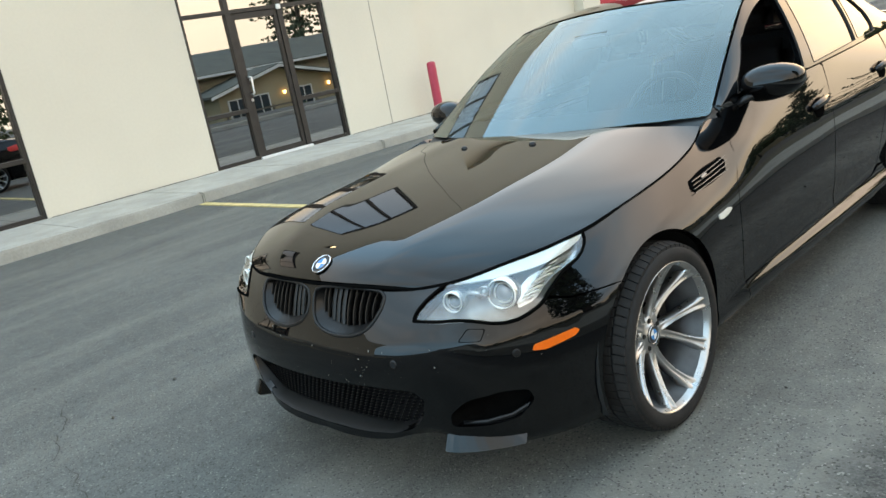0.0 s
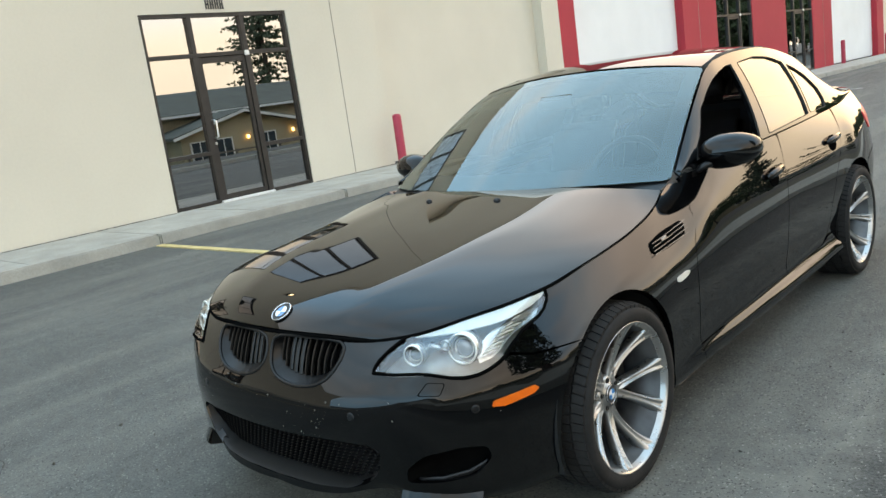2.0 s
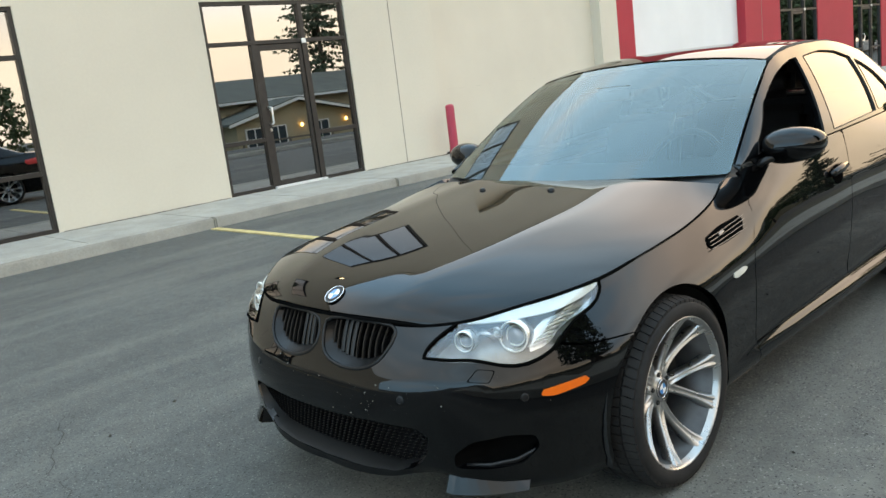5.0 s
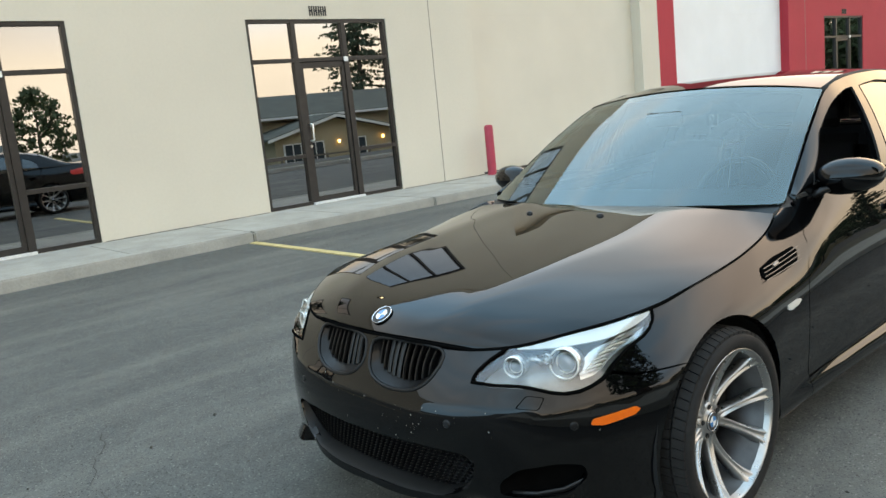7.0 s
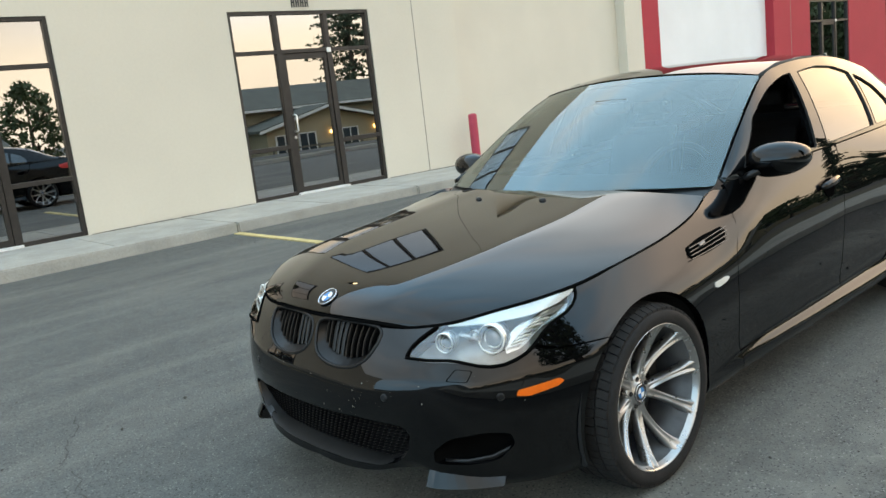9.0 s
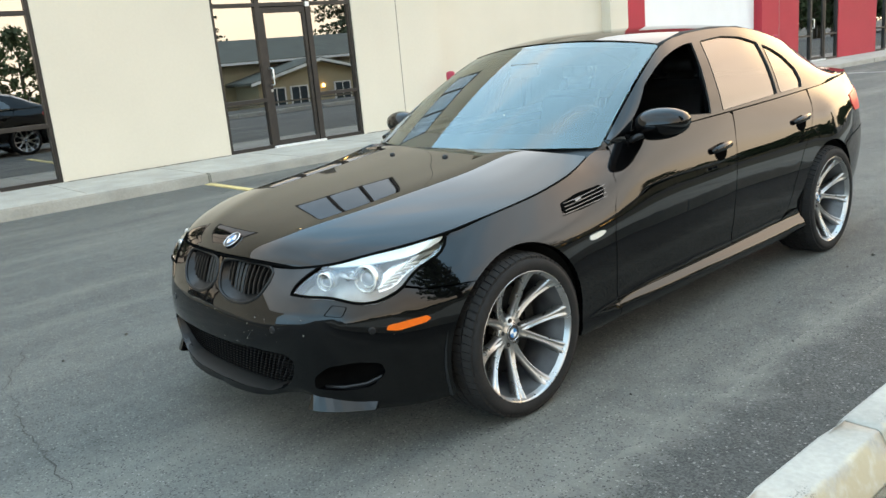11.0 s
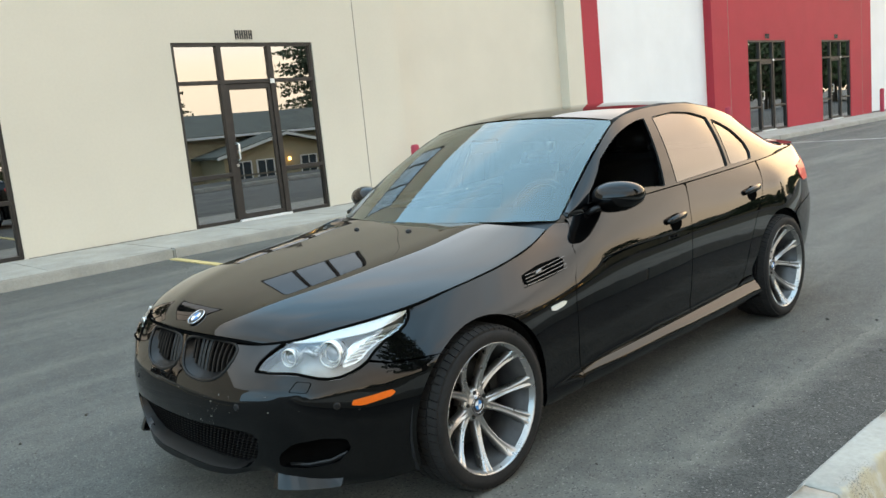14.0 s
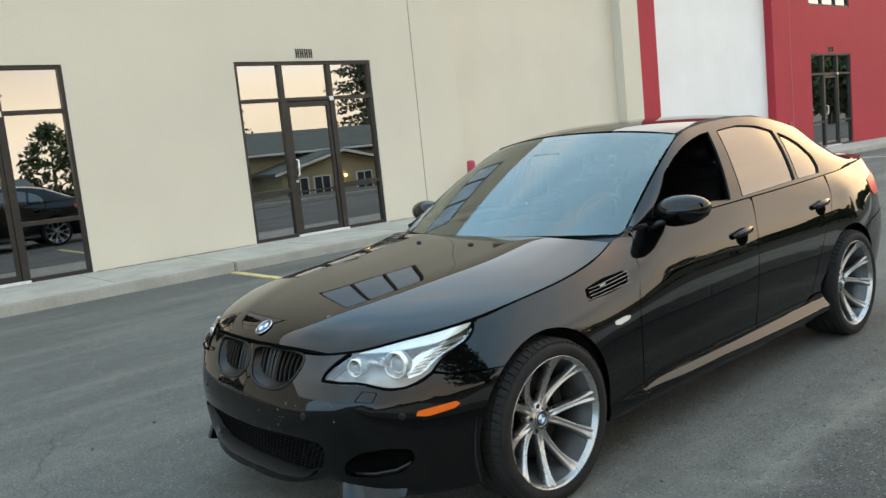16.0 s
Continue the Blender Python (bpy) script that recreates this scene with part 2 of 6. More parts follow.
def asphalt_material(name, color, dusty, contrast, grain, feather=None):
    """Stone grains that differ one by one, pits between them, broad patches, and (dusty) pale tracks along the lane."""
    m = material(name, color, 0.88, vary=0.13, scale=0.55, fine=0.12, fine_scale=9, bump=0.0, bump_scale=75)
    n, l = m.node_tree.nodes, m.node_tree.links
    b = n["Principled BSDF"]
    col = b.inputs["Base Color"].links[0].from_socket
    co = next(x for x in n if x.type == "TEX_COORD").outputs["Object"]
    cells = add_node(m, "ShaderNodeTexVoronoi", Scale=grain)
    l.new(co, cells.inputs["Vector"])
    sep = n.new("ShaderNodeSeparateColor")
    l.new(cells.outputs["Color"], sep.inputs[0])
    tone = ranged(m, sep.outputs[0], 0.0, 1.0, 1 - contrast, 1 + contrast)
    col = mixed_in(m, col, tone, 1.0, "MULTIPLY")
    if dusty:
        mp = add_node(m, "ShaderNodeMapping", Scale=(1.1, 0.16, 1.0))
        l.new(co, mp.inputs["Vector"])
        t = add_node(m, "ShaderNodeTexNoise", Scale=1.4, Detail=6, Roughness=0.6)
        l.new(mp.outputs["Vector"], t.inputs["Vector"])
        track = ranged(m, t.outputs["Fac"], 0.46, 0.74, 0.0, 0.55)
        # dust swept up beside the newer strip
        across_lane = n.new("ShaderNodeVectorMath")
        across_lane.operation = "DOT_PRODUCT"
        across_lane.inputs[1].default_value = (math.cos(radians(2)), -math.sin(radians(2)), 0)
        l.new(co, across_lane.inputs[0])
        v = math_node(m, "ADD", across_lane.outputs["Value"], ranged(m, t.outputs["Fac"], 0.3, 0.7, -0.22, 0.22))
        near_strip = math_node(m, "MULTIPLY", ranged(m, v, 1.05, 1.42, 0.0, 0.75), ranged(m, v, 1.52, 1.75, 1.0, 0.0))
        patches = add_node(m, "ShaderNodeTexNoise", Scale=3.5, Detail=5, Roughness=0.65)
        l.new(co, patches.inputs["Vector"])
        near_strip = math_node(m, "MULTIPLY", near_strip, ranged(m, patches.outputs["Fac"], 0.35, 0.65, 0.25, 1.0))
        col = mixed_in(m, col, (0.215, 0.205, 0.175), math_node(m, "MAXIMUM", track, near_strip))
    if feather:
        # the strip frays out grain by grain into the older surface
        xyz = n.new("ShaderNodeSeparateXYZ")
        l.new(co, xyz.inputs[0])
        fray = add_node(m, "ShaderNodeTexNoise", Scale=2.2, Detail=7, Roughness=0.7)
        l.new(co, fray.inputs["Vector"])
        v = math_node(m, "ADD", xyz.outputs["X"], ranged(m, fray.outputs["Fac"], 0.3, 0.7, -0.13, 0.13))
        old = ranged(m, v, feather[0], feather[1], 0.95, 0.0)
        col = mixed_in(m, col, (0.15, 0.145, 0.125), old)
    chip = math_node(m, "MULTIPLY", math_node(m, "GREATER_THAN", sep.outputs[1], 0.972), 0.30)
    col = mixed_in(m, col, (0.40, 0.39, 0.35), chip)
    pit = math_node(m, "MULTIPLY", math_node(m, "GREATER_THAN", sep.outputs[2], 0.94), 0.75)
    col = mixed_in(m, col, (0.02, 0.02, 0.018), pit)
    l.new(col, b.inputs["Base Color"])
    u = n.new("ShaderNodeBump")
    u.inputs["Strength"].default_value, u.inputs["Distance"].default_value = 0.9, 0.004
    rough = add_node(m, "ShaderNodeTexNoise", Scale=grain * 0.7, Detail=4)
    l.new(co, rough.inputs["Vector"])
    l.new(math_node(m, "ADD", sep.outputs[0], rough.outputs["Fac"]), u.inputs["Height"])
    l.new(u.outputs["Normal"], b.inputs["Normal"])
    return m


ASPHALT = asphalt_material("worn_asphalt", (0.083, 0.085, 0.077), True, 0.26, 165)


def kerb_material():
    """Pale grey concrete, soil-stained on the lower back, its arris knocked off to pitted aggregate in places."""
    m = material("chipped_concrete", (0.335, 0.32, 0.285), 0.9, vary=0.12, scale=2.5, fine=0.08, fine_scale=50, bump=0.0, bump_scale=120)
    n, l = m.node_tree.nodes, m.node_tree.links
    b = n["Principled BSDF"]
    col = b.inputs["Base Color"].links[0].from_socket
    co = next(x for x in n if x.type == "TEX_COORD").outputs["Object"]
    xyz = n.new("ShaderNodeSeparateXYZ")
    l.new(co, xyz.inputs[0])
    wob = add_node(m, "ShaderNodeTexNoise", Scale=7.0, Detail=6, Roughness=0.65)
    l.new(co, wob.inputs["Vector"])
    v = math_node(m, "ADD", xyz.outputs["X"], ranged(m, wob.outputs["Fac"], 0.3, 0.7, -0.028, 0.028))
    stain = ranged(m, v, 11.148, 11.172, 0.0, 0.9)
    col = mixed_in(m, col, (0.40, 0.335, 0.225), stain)
    blot = add_node(m, "ShaderNodeTexNoise", Scale=16.0, Detail=5)
    l.new(co, blot.inputs["Vector"])
    col = mixed_in(m, col, (0.47, 0.45, 0.40), math_node(m, "MULTIPLY", stain, ranged(m, blot.outputs["Fac"], 0.48, 0.65, 0.0, 0.7)))
    # pitted patches along the back arris
    where = add_node(m, "ShaderNodeTexNoise", Scale=3.2, Detail=3)
    l.new(co, where.inputs["Vector"])
    band = math_node(m, "MULTIPLY", ranged(m, v, 11.11, 11.14, 0.0, 1.0), ranged(m, v, 11.175, 11.20, 1.0, 0.0))
    band = math_node(m, "MULTIPLY", band, ranged(m, where.outputs["Fac"], 0.50, 0.62, 0.0, 1.0))
    dots = add_node(m, "ShaderNodeTexVoronoi", Scale=120.0)
    l.new(co, dots.inputs["Vector"])
    pit = math_node(m, "MULTIPLY", band, ranged(m, dots.outputs["Distance"], 0.20, 0.45, 1.0, 0.0))
    col = mixed_in(m, col, (0.10, 0.10, 0.09), math_node(m, "MULTIPLY", pit, 0.85))
    l.new(col, b.inputs["Base Color"])
    u = n.new("ShaderNodeBump")
    u.inputs["Strength"].default_value, u.inputs["Distance"].default_value = 0.8, 0.006
    l.new(math_node(m, "SUBTRACT", blot.outputs["Fac"], math_node(m, "MULTIPLY", pit, 1.2)), u.inputs["Height"])
    l.new(u.outputs["Normal"], b.inputs["Normal"])
    return m


KERB_CONCRETE = kerb_material()


# ---- mesh helpers ----
def mesh_of(name, bm, mat, smooth=False):
    me = bpy.data.meshes.new(name)
    bmesh.ops.recalc_face_normals(bm, faces=bm.faces)
    bm.to_mesh(me)
    bm.free()
    for mt in mat if isinstance(mat, (list, tuple)) else [mat]:
        me.materials.append(mt)
    if smooth:
        for p in me.polygons:
            p.use_smooth = True
    return me


def part(name, bm, mat, parent, label="", smooth=False):
    ob = new(name, mesh_of(name, bm, mat, smooth))
    ob.parent = parent
    return tagged(ob, label)


def thing(name, label, category, m=None, group="", kind=""):
    ob = new(name)
    ob.empty_display_size = 0.1
    if m is not None:
        ob.matrix_world = m
    return tagged(ob, label, category, group, kind)


def add_box(bm, x0, x1, y0, y1, z0, z1, bevel=0.0, m=None):
    vs = [bm.verts.new((x, y, z)) for x in (x0, x1) for y in (y0, y1) for z in (z0, z1)]
    fs = [bm.faces.new([vs[i] for i in q]) for q in ((0, 1, 3, 2), (4, 6, 7, 5), (0, 4, 5, 1), (2, 3, 7, 6), (0, 2, 6, 4), (1, 5, 7, 3))]
    if bevel:
        es = list({e for f in fs for e in f.edges})
        res = bmesh.ops.bevel(bm, geom=es, offset=bevel, segments=2, affect="EDGES")
        vs = list({v for f in res["faces"] for v in f.verts} | {v for v in vs if v.is_valid})
    if m is not None:
        bmesh.ops.transform(bm, matrix=m, verts=[v for v in vs if v.is_valid])
    return bm


def box(x0, x1, y0, y1, z0, z1, bevel=0.0, m=None):
    return add_box(bmesh.new(), x0, x1, y0, y1, z0, z1, bevel, m)


def add_lathe(bm, profile, m=None, segs=32, closed=False):
    """Turns a profile of (radius, height) round z."""
    rings = []
    for r, z in profile:
        rings.append([bm.verts.new((r * math.cos(a), r * math.sin(a), z)) for a in [2 * math.pi * k / segs for k in range(segs)]] if r > 1e-6 else [bm.verts.new((0, 0, z))])
    pairs = list(zip(rings, rings[1:] + ([rings[0]] if closed else [])))
    if not closed:
        pairs = pairs[: len(rings) - 1]
    for a, b in pairs:
        for k in range(segs):
            q = [a[k % len(a)], a[(k + 1) % len(a)], b[(k + 1) % len(b)], b[k % len(b)]]
            q = list(dict.fromkeys(q))
            if len(q) > 2:
                bm.faces.new(q)
    if m is not None:
        bmesh.ops.transform(bm, matrix=m, verts=[v for r in rings for v in r])
    return bm


def lathe(profile, m=None, segs=32, closed=False):
    return add_lathe(bmesh.new(), profile, m, segs, closed)


def add_tube(bm, pts, r, segs=8, closed=False, flat=1.0):
    """A round bar along points; r may be a list; flat squeezes it along its second axis."""
    pts = [Vector(p) for p in pts]
    n = len(pts)
    rs = r if isinstance(r, (list, tuple)) else [r] * n
    rings, up = [], Vector((0, 0, 1))
    for i, p in enumerate(pts):
        a, b = (pts[i - 1], pts[(i + 1) % n]) if closed else (pts[max(i - 1, 0)], pts[min(i + 1, n - 1)])
        d = (b - a).normalized()
        if abs(d.dot(up)) > 0.95:
            up = Vector((1, 0, 0)) if abs(d.x) < 0.9 else Vector((0, 1, 0))
        s = d.cross(up).normalized()
        w = s.cross(d)
        up = w
        rings.append([bm.verts.new(p + (s * math.cos(t) + w * math.sin(t) * flat) * rs[i]) for t in [2 * math.pi * k / segs for k in range(segs)]])
    for i in range(n if closed else n - 1):
        a, b = rings[i], rings[(i + 1) % n]
        for k in range(segs):
            bm.faces.new((a[k], a[(k + 1) % segs], b[(k + 1) % segs], b[k]))
    if not closed:
        bm.faces.new(rings[0][::-1])
        bm.faces.new(rings[-1])
    return bm


def tube(pts, r, segs=8, closed=False, flat=1.0):
    return add_tube(bmesh.new(), pts, r, segs, closed, flat)

# ---- the business building: local u along the wall (y), v out of it (x), origin under the middle of the numbered entrance ----
WALL = pose(-8.884, 5.44, 0, 0, 0, -2.0)
BASE, TOP, DEEP = 0.14, 7.6, 0.25


def wall_piece(name, bm, mat, label, category="wall"):
    ob = new(name, mesh_of(name, bm, mat))
    ob.matrix_world = WALL
    return tagged(ob, label, category, kind="structure")


def holed_wall(u0, u1, z0, z1, holes, thick=0.3):
    """A wall slab with rectangular openings (u0, u1, z0, z1) cut through it."""
    us = sorted({u0, u1, *[h[0] for h in holes], *[h[1] for h in holes]})
    zs = sorted({z0, z1, *[h[2] for h in holes], *[h[3] for h in holes]})
    bm = bmesh.new()
    grid = {}

    def v(u, z, x):
        if (u, z, x) not in grid:
            grid[(u, z, x)] = bm.verts.new((x, u, z))
        return grid[(u, z, x)]

    def solid(i, j):
        if not (0 <= i < len(us) - 1 and 0 <= j < len(zs) - 1):
            return False
        cu, cz = (us[i] + us[i + 1]) / 2, (zs[j] + zs[j + 1]) / 2
        return not any(h[0] < cu < h[1] and h[2] < cz < h[3] for h in holes)

    for i in range(len(us) - 1):
        for j in range(len(zs) - 1):
            if not solid(i, j):
                continue
            a, b, c, d = us[i], us[i + 1], zs[j], zs[j + 1]
            for x in (0, -thick):
                bm.faces.new((v(a, c, x), v(b, c, x), v(b, d, x), v(a, d, x)))
            for (p, q), (di, dj) in {((a, c), (a, d)): (-1, 0), ((b, c), (b, d)): (1, 0), ((a, c), (b, c)): (0, -1), ((a, d), (b, d)): (0, 1)}.items():
                if not solid(i + di, j + dj):
                    bm.faces.new((v(*p, 0), v(*q, 0), v(*q, -thick), v(*p, -thick)))
    return bm


ENTRANCES = [(-6.57, -3.93), (-1.34, 1.31)]
RED_ENTRANCES = [(17.95, 20.72), (23.75, 26.50)]
HEAD = 3.08
UPPER = (4.55, 6.15)


def facade(name, u0, u1, doors, mat, label, clerestory=True, z0=BASE - 0.3):
    holes = [(a, b, BASE, HEAD) for a, b in doors]
    if clerestory:
        holes += [(a + 0.0, b - 0.0, *UPPER) for a, b in doors]
    return wall_piece(name, holed_wall(u0, u1, z0, TOP, holes), mat, label)


facade("wall_west_cream", -22.0, 3.32, [(-11.6, -8.98)] + ENTRANCES, STUCCO, "smooth cream painted tilt-up concrete wall with entrances")
wall_piece("wall_pier_cream", holed_wall(8.64, 9.315, BASE - 0.3, TOP, []), STUCCO, "narrow cream painted concrete pier beside the big door", "pier")
wall_piece("wall_pier_red", holed_wall(9.317, 10.0, BASE - 0.3, TOP, []), RED_PAINT, "narrow crimson painted concrete pier beside the white door", "pier")
facade("wall_west_red", 15.70, 28.73, RED_ENTRANCES, RED_PAINT, "crimson painted concrete wall with two glazed entrances")
wall_piece("wall_pier_far_red", holed_wall(34.99, 36.0, BASE - 0.3, TOP, []), RED_PAINT, "far crimson painted concrete pier", "pier")
wall_piece("wall_pier_far_cream", holed_wall(41.6, 52.0, BASE - 0.3, TOP, []), STUCCO, "far end of the cream painted concrete wall", "wall")
DOORWAYS = [(3.32, 8.64, DOOR_CREAM, "cream"), (10.0, 15.70, DOOR_WHITE, "white"), (28.73, 34.99, DOOR_WHITE, "white"), (36.0, 41.6, DOOR_CREAM, "cream")]
for u0, u1, mat, colour in DOORWAYS:
    wall_piece("wall_lintel", box(-0.3, -0.004, u0 + 0.001, u1 - 0.001, 5.2, TOP), STUCCO if colour == "cream" else RED_PAINT, f"painted concrete lintel above the {colour} overhead door", "lintel")
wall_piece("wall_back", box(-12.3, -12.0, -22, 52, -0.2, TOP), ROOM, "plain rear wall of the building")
wall_piece("wall_south", box(-12.0, -0.3, -22, -21.7, -0.2, TOP), STUCCO, "plain end wall of the building")
wall_piece("wall_north", box(-12.0, -0.3, 51.7, 52, -0.2, TOP), STUCCO, "plain far end wall of the building")
wall_piece("roof_slab", box(-12.3, 0.02, -22, 52, TOP, TOP + 0.12), STUCCO, "flat roof edge of the building", "roof")
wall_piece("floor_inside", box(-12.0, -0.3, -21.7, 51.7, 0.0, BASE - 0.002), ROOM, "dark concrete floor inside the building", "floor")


def overhead_door(u0, u1, mat, colour):
    t = thing("overhead_door", f"tall {colour} ribbed steel overhead door, closed", "garage door", WALL @ pose(-DEEP, (u0 + u1) / 2, BASE), kind="structure")
    w = (u1 - u0) / 2 - 0.002
    z = 0.02
    while z < 5.0:
        z1 = min(z + 0.6, 5.06)
        bm = bmesh.new()
        add_box(bm, -0.05, 0.0, -w, w, z, z1 - 0.0006, 0.0008)
        for k in range(1, 4):
            zz = z + (z1 - z) * k / 4
            add_box(bm, -0.002, 0.0008, -w + 0.02, w - 0.02, zz - 0.012, zz + 0.012)
        part("panel", bm, mat, t)
        z = z1
    part("bottom_seal", box(-0.045, -0.005, -w, w, 0.0, 0.02), BLACK_TRIM, t, "black rubber bottom seal")
    return t


for row in DOORWAYS:
    overhead_door(*row)

for u in (2.30, -7.7, 16.72, 27.72):
    wall_piece("wall_joint", box(-0.002, 0.003, u - 0.008, u + 0.008, BASE, TOP - 0.01), JOINT, "dark sealant joint between concrete wall panels", "joint")


def storefront(u0, u1, label):
    """Bronze storefront: transom row, door leaf between two side lights, low rails."""
    t = thing("storefront", label, "entrance", WALL @ pose(-0.07, (u0 + u1) / 2, BASE), kind="structure")
    w, h = (u1 - u0) / 2, HEAD - BASE
    d0, d1 = -0.50, 0.45
    f = 0.055

    def bar(name, a, b, c, d, deep=0.06, label=""):
        return part(name, box(-deep, 0.05, a, b, c, d, 0.003), BRONZE, t, label)

    bar("jamb", -w, -w + f, 0, h)
    bar("jamb", w - f, w, 0, h)
    bar("head", -w + f, w - f, h - f, h)
    tz = 2.28
    bar("transom", -w + f, w - f, tz, tz + 0.06)
    for a in (d0, d1):
        bar("mullion", a - 0.05, a + 0.05, 0, tz)
        bar("mullion", a - 0.04, a + 0.04, tz + 0.06, h - f)
    for a, b in ((-w + f, d0 - 0.05), (d1 + 0.05, w - f)):
        bar("sill", a, b, 0, 0.06)
        bar("rail", a, b, 0.77, 0.83)
        part("pane", box(-0.012, -0.004, a, b, 0.06, 0.77), STORE_GLASS, t)
        part("pane", box(-0.012, -0.004, a, b, 0.83, tz), STORE_GLASS, t)
    for a, b in ((-w + f, d0 - 0.04), (d0 + 0.04, d1 - 0.04), (d1 + 0.04, w - f)):
        part("pane", box(-0.012, -0.004, a, b, tz + 0.06, h - f), STORE_GLASS, t)
    leaf = part("door_leaf", box(-0.03, 0.03, d0 + 0.053, d0 + 0.11, 0.03, tz - 0.01, 0.003), BRONZE, t, "bronze framed glass door, closed")
    for a, b, c, d in ((d1 - 0.11, d1 - 0.053, 0.03, tz - 0.01), (d0 + 0.11, d1 - 0.11, 0.03, 0.12), (d0 + 0.11, d1 - 0.11, tz - 0.10, tz - 0.01)):
        part("door_rail", box(-0.03, 0.03, a, b, c, d, 0.003), BRONZE, leaf)
    part("door_glass", box(-0.008, 0.0, d0 + 0.11, d1 - 0.11, 0.12, tz - 0.10), STORE_GLASS, leaf)
    hy = d0 + 0.085
    part("pull_handle", tube([(0.03, hy, 1.30), (0.085, hy + 0.005, 1.30), (0.095, hy + 0.03, 1.29), (0.095, hy + 0.03, 1.04), (0.085, hy + 0.005, 1.03), (0.03, hy, 1.03)], 0.014, 10), STEEL, leaf, "brushed steel pull handle", smooth=True)
    part("lock", lathe([(0.0, 0.012), (0.022, 0.012), (0.026, 0.0)], pose(0.03, hy, 0.94, 0, 90, 0), 16), STEEL, leaf, "round steel lock cylinder")
    part("threshold", box(-0.05, 0.10, d0 - 0.02, d1 + 0.04, 0.0, 0.035, 0.003), PALE_METAL, t, "pale metal threshold")
    part("closer", box(0.05, 0.075, d1 - 0.06, d1 + 0.02, tz - 0.02, tz + 0.055, 0.004), PALE_METAL, t, "small steel door closer arm")
    return t


def upper_window(u0, u1):
    t = thing("upper_window", "high three-pane window in a dark bronze frame", "window", WALL @ pose(-0.07, (u0 + u1) / 2, UPPER[0]), kind="structure")
    w, h, f = (u1 - u0) / 2, UPPER[1] - UPPER[0], 0.06
    cuts = [-w, -w / 3, w / 3, w]
    for a, b in zip(cuts, cuts[1:]):
        part("pane", box(-0.012, -0.004, a + f / 2, b - f / 2, f, h - f), STORE_GLASS, t)
    for c in cuts:
        a, b = (c, c + f) if c == -w else (c - f, c) if c == w else (c - f / 2, c + f / 2)
        part("mullion", box(-0.06, 0.05, a, b, 0, h, 0.003), BRONZE, t)
    for a, b in ((0, f), (h - f, h)):
        for p, q in zip(cuts, cuts[1:]):
            part("rail", box(-0.058, 0.048, p + f, q - f / 2, a, b), BRONZE, t)
    return t


for n, (u0, u1) in enumerate([(-11.6, -8.98)] + ENTRANCES + RED_ENTRANCES):
    storefront(u0, u1, "dark bronze glazed storefront entrance with a closed door, in a cream wall" if n < 3 else "dark bronze glazed storefront entrance with a closed door, in a red wall")
    upper_window(u0, u1)
    # an added dark wall behind each entrance, so that the rooms behind the glass look unlit
    wall_piece("wall_room", box(-5.0, -4.8, u0 - 0.8, u1 + 0.8, BASE, TOP - 0.1), ROOM, "added dark backing wall behind the glass", "partition")


def wall_lamp(u, z):
    t = thing("wall_lamp", "small lit floodlight high on the cream wall", "lamp", WALL @ pose(0.002, u, z))
    part("housing", box(0.0, 0.14, -0.14, 0.14, -0.08, 0.10, 0.02), BRONZE, t)
    part("lens", box(0.141, 0.15, -0.09, 0.09, -0.06, 0.05), LAMP_GLOW, t, "glowing warm lens")
    return t


LAMP_GLOW = bpy.data.materials.new("floodlight_lens")
LAMP_GLOW.use_nodes = True
LAMP_GLOW.node_tree.nodes["Principled BSDF"].inputs["Emission Color"].default_value = (1.0, 0.86, 0.62, 1)
LAMP_GLOW.node_tree.nodes["Principled BSDF"].inputs["Emission Strength"].default_value = 2.8
wall_lamp(-2.62, 6.75)
bm = bmesh.new()
for k in range(700):
    u = -14 + 0.04 * k
    w = 0.006 + 0.02 * max(0.0, noise.noise((u * 1.7, 4.4, 0))) + 0.008 * random.random()
    if any(a - 0.02 < u < b + 0.02 for a, b in ENTRANCES) or u > 15.5 or 3.3 < u < 8.66:
        continue
    add_box(bm, 0.0, w, u, u + 0.038, BASE, BASE + 0.004 + 0.006 * random.random())
wall_piece("wall_foot_dirt", bm, DIRT, "dark grit along the foot of the wall", "grit")["kind"] = "stuff"


def house_plate(u, z, mat):
    """A number plate of plain upright bars above an entrance."""
    t = thing("door_number", "small dark raised numerals above the entrance", "sign", WALL @ pose(0.002, u, z))
    for k in range(4):
        a = -0.165 + 0.085 * k
        bm = bmesh.new()
        add_box(bm, 0.0, 0.012, a, a + 0.022, 0, 0.15, 0.002)
        add_box(bm, 0.0, 0.012, a + 0.042, a + 0.064, 0, 0.15, 0.002)
        add_box(bm, 0.001, 0.011, a + 0.022, a + 0.042, 0.062, 0.086)
        part("numeral_bar", bm, mat, t)
    return t


house_plate(-0.03, 3.13, BLACK_TRIM)
house_plate(-5.25, 3.13, BLACK_TRIM)
house_plate(19.33, 3.13, BLACK_TRIM)
house_plate(25.1, 3.13, BLACK_TRIM)


def bollard(u):
    t = thing("bollard", "crimson painted steel pipe bollard on the concrete walk", "bollard", WALL @ pose(0.32, u, BASE), "bollards beside the big doors")
    part("post", lathe([(0.083, 0), (0.083, 0.90), (0.078, 0.925), (0.05, 0.945), (0.0, 0.95)], None, 28), BOLLARD_RED, t, smooth=True)
    part("collar", lathe([(0.12, 0), (0.12, 0.008), (0.084, 0.012)], None, 28), CONCRETE, t, "grey grout ring at the foot")
    return t


for u in (3.22, 8.80, 9.85, 15.85, 28.95, 35.2):
    bollard(u)

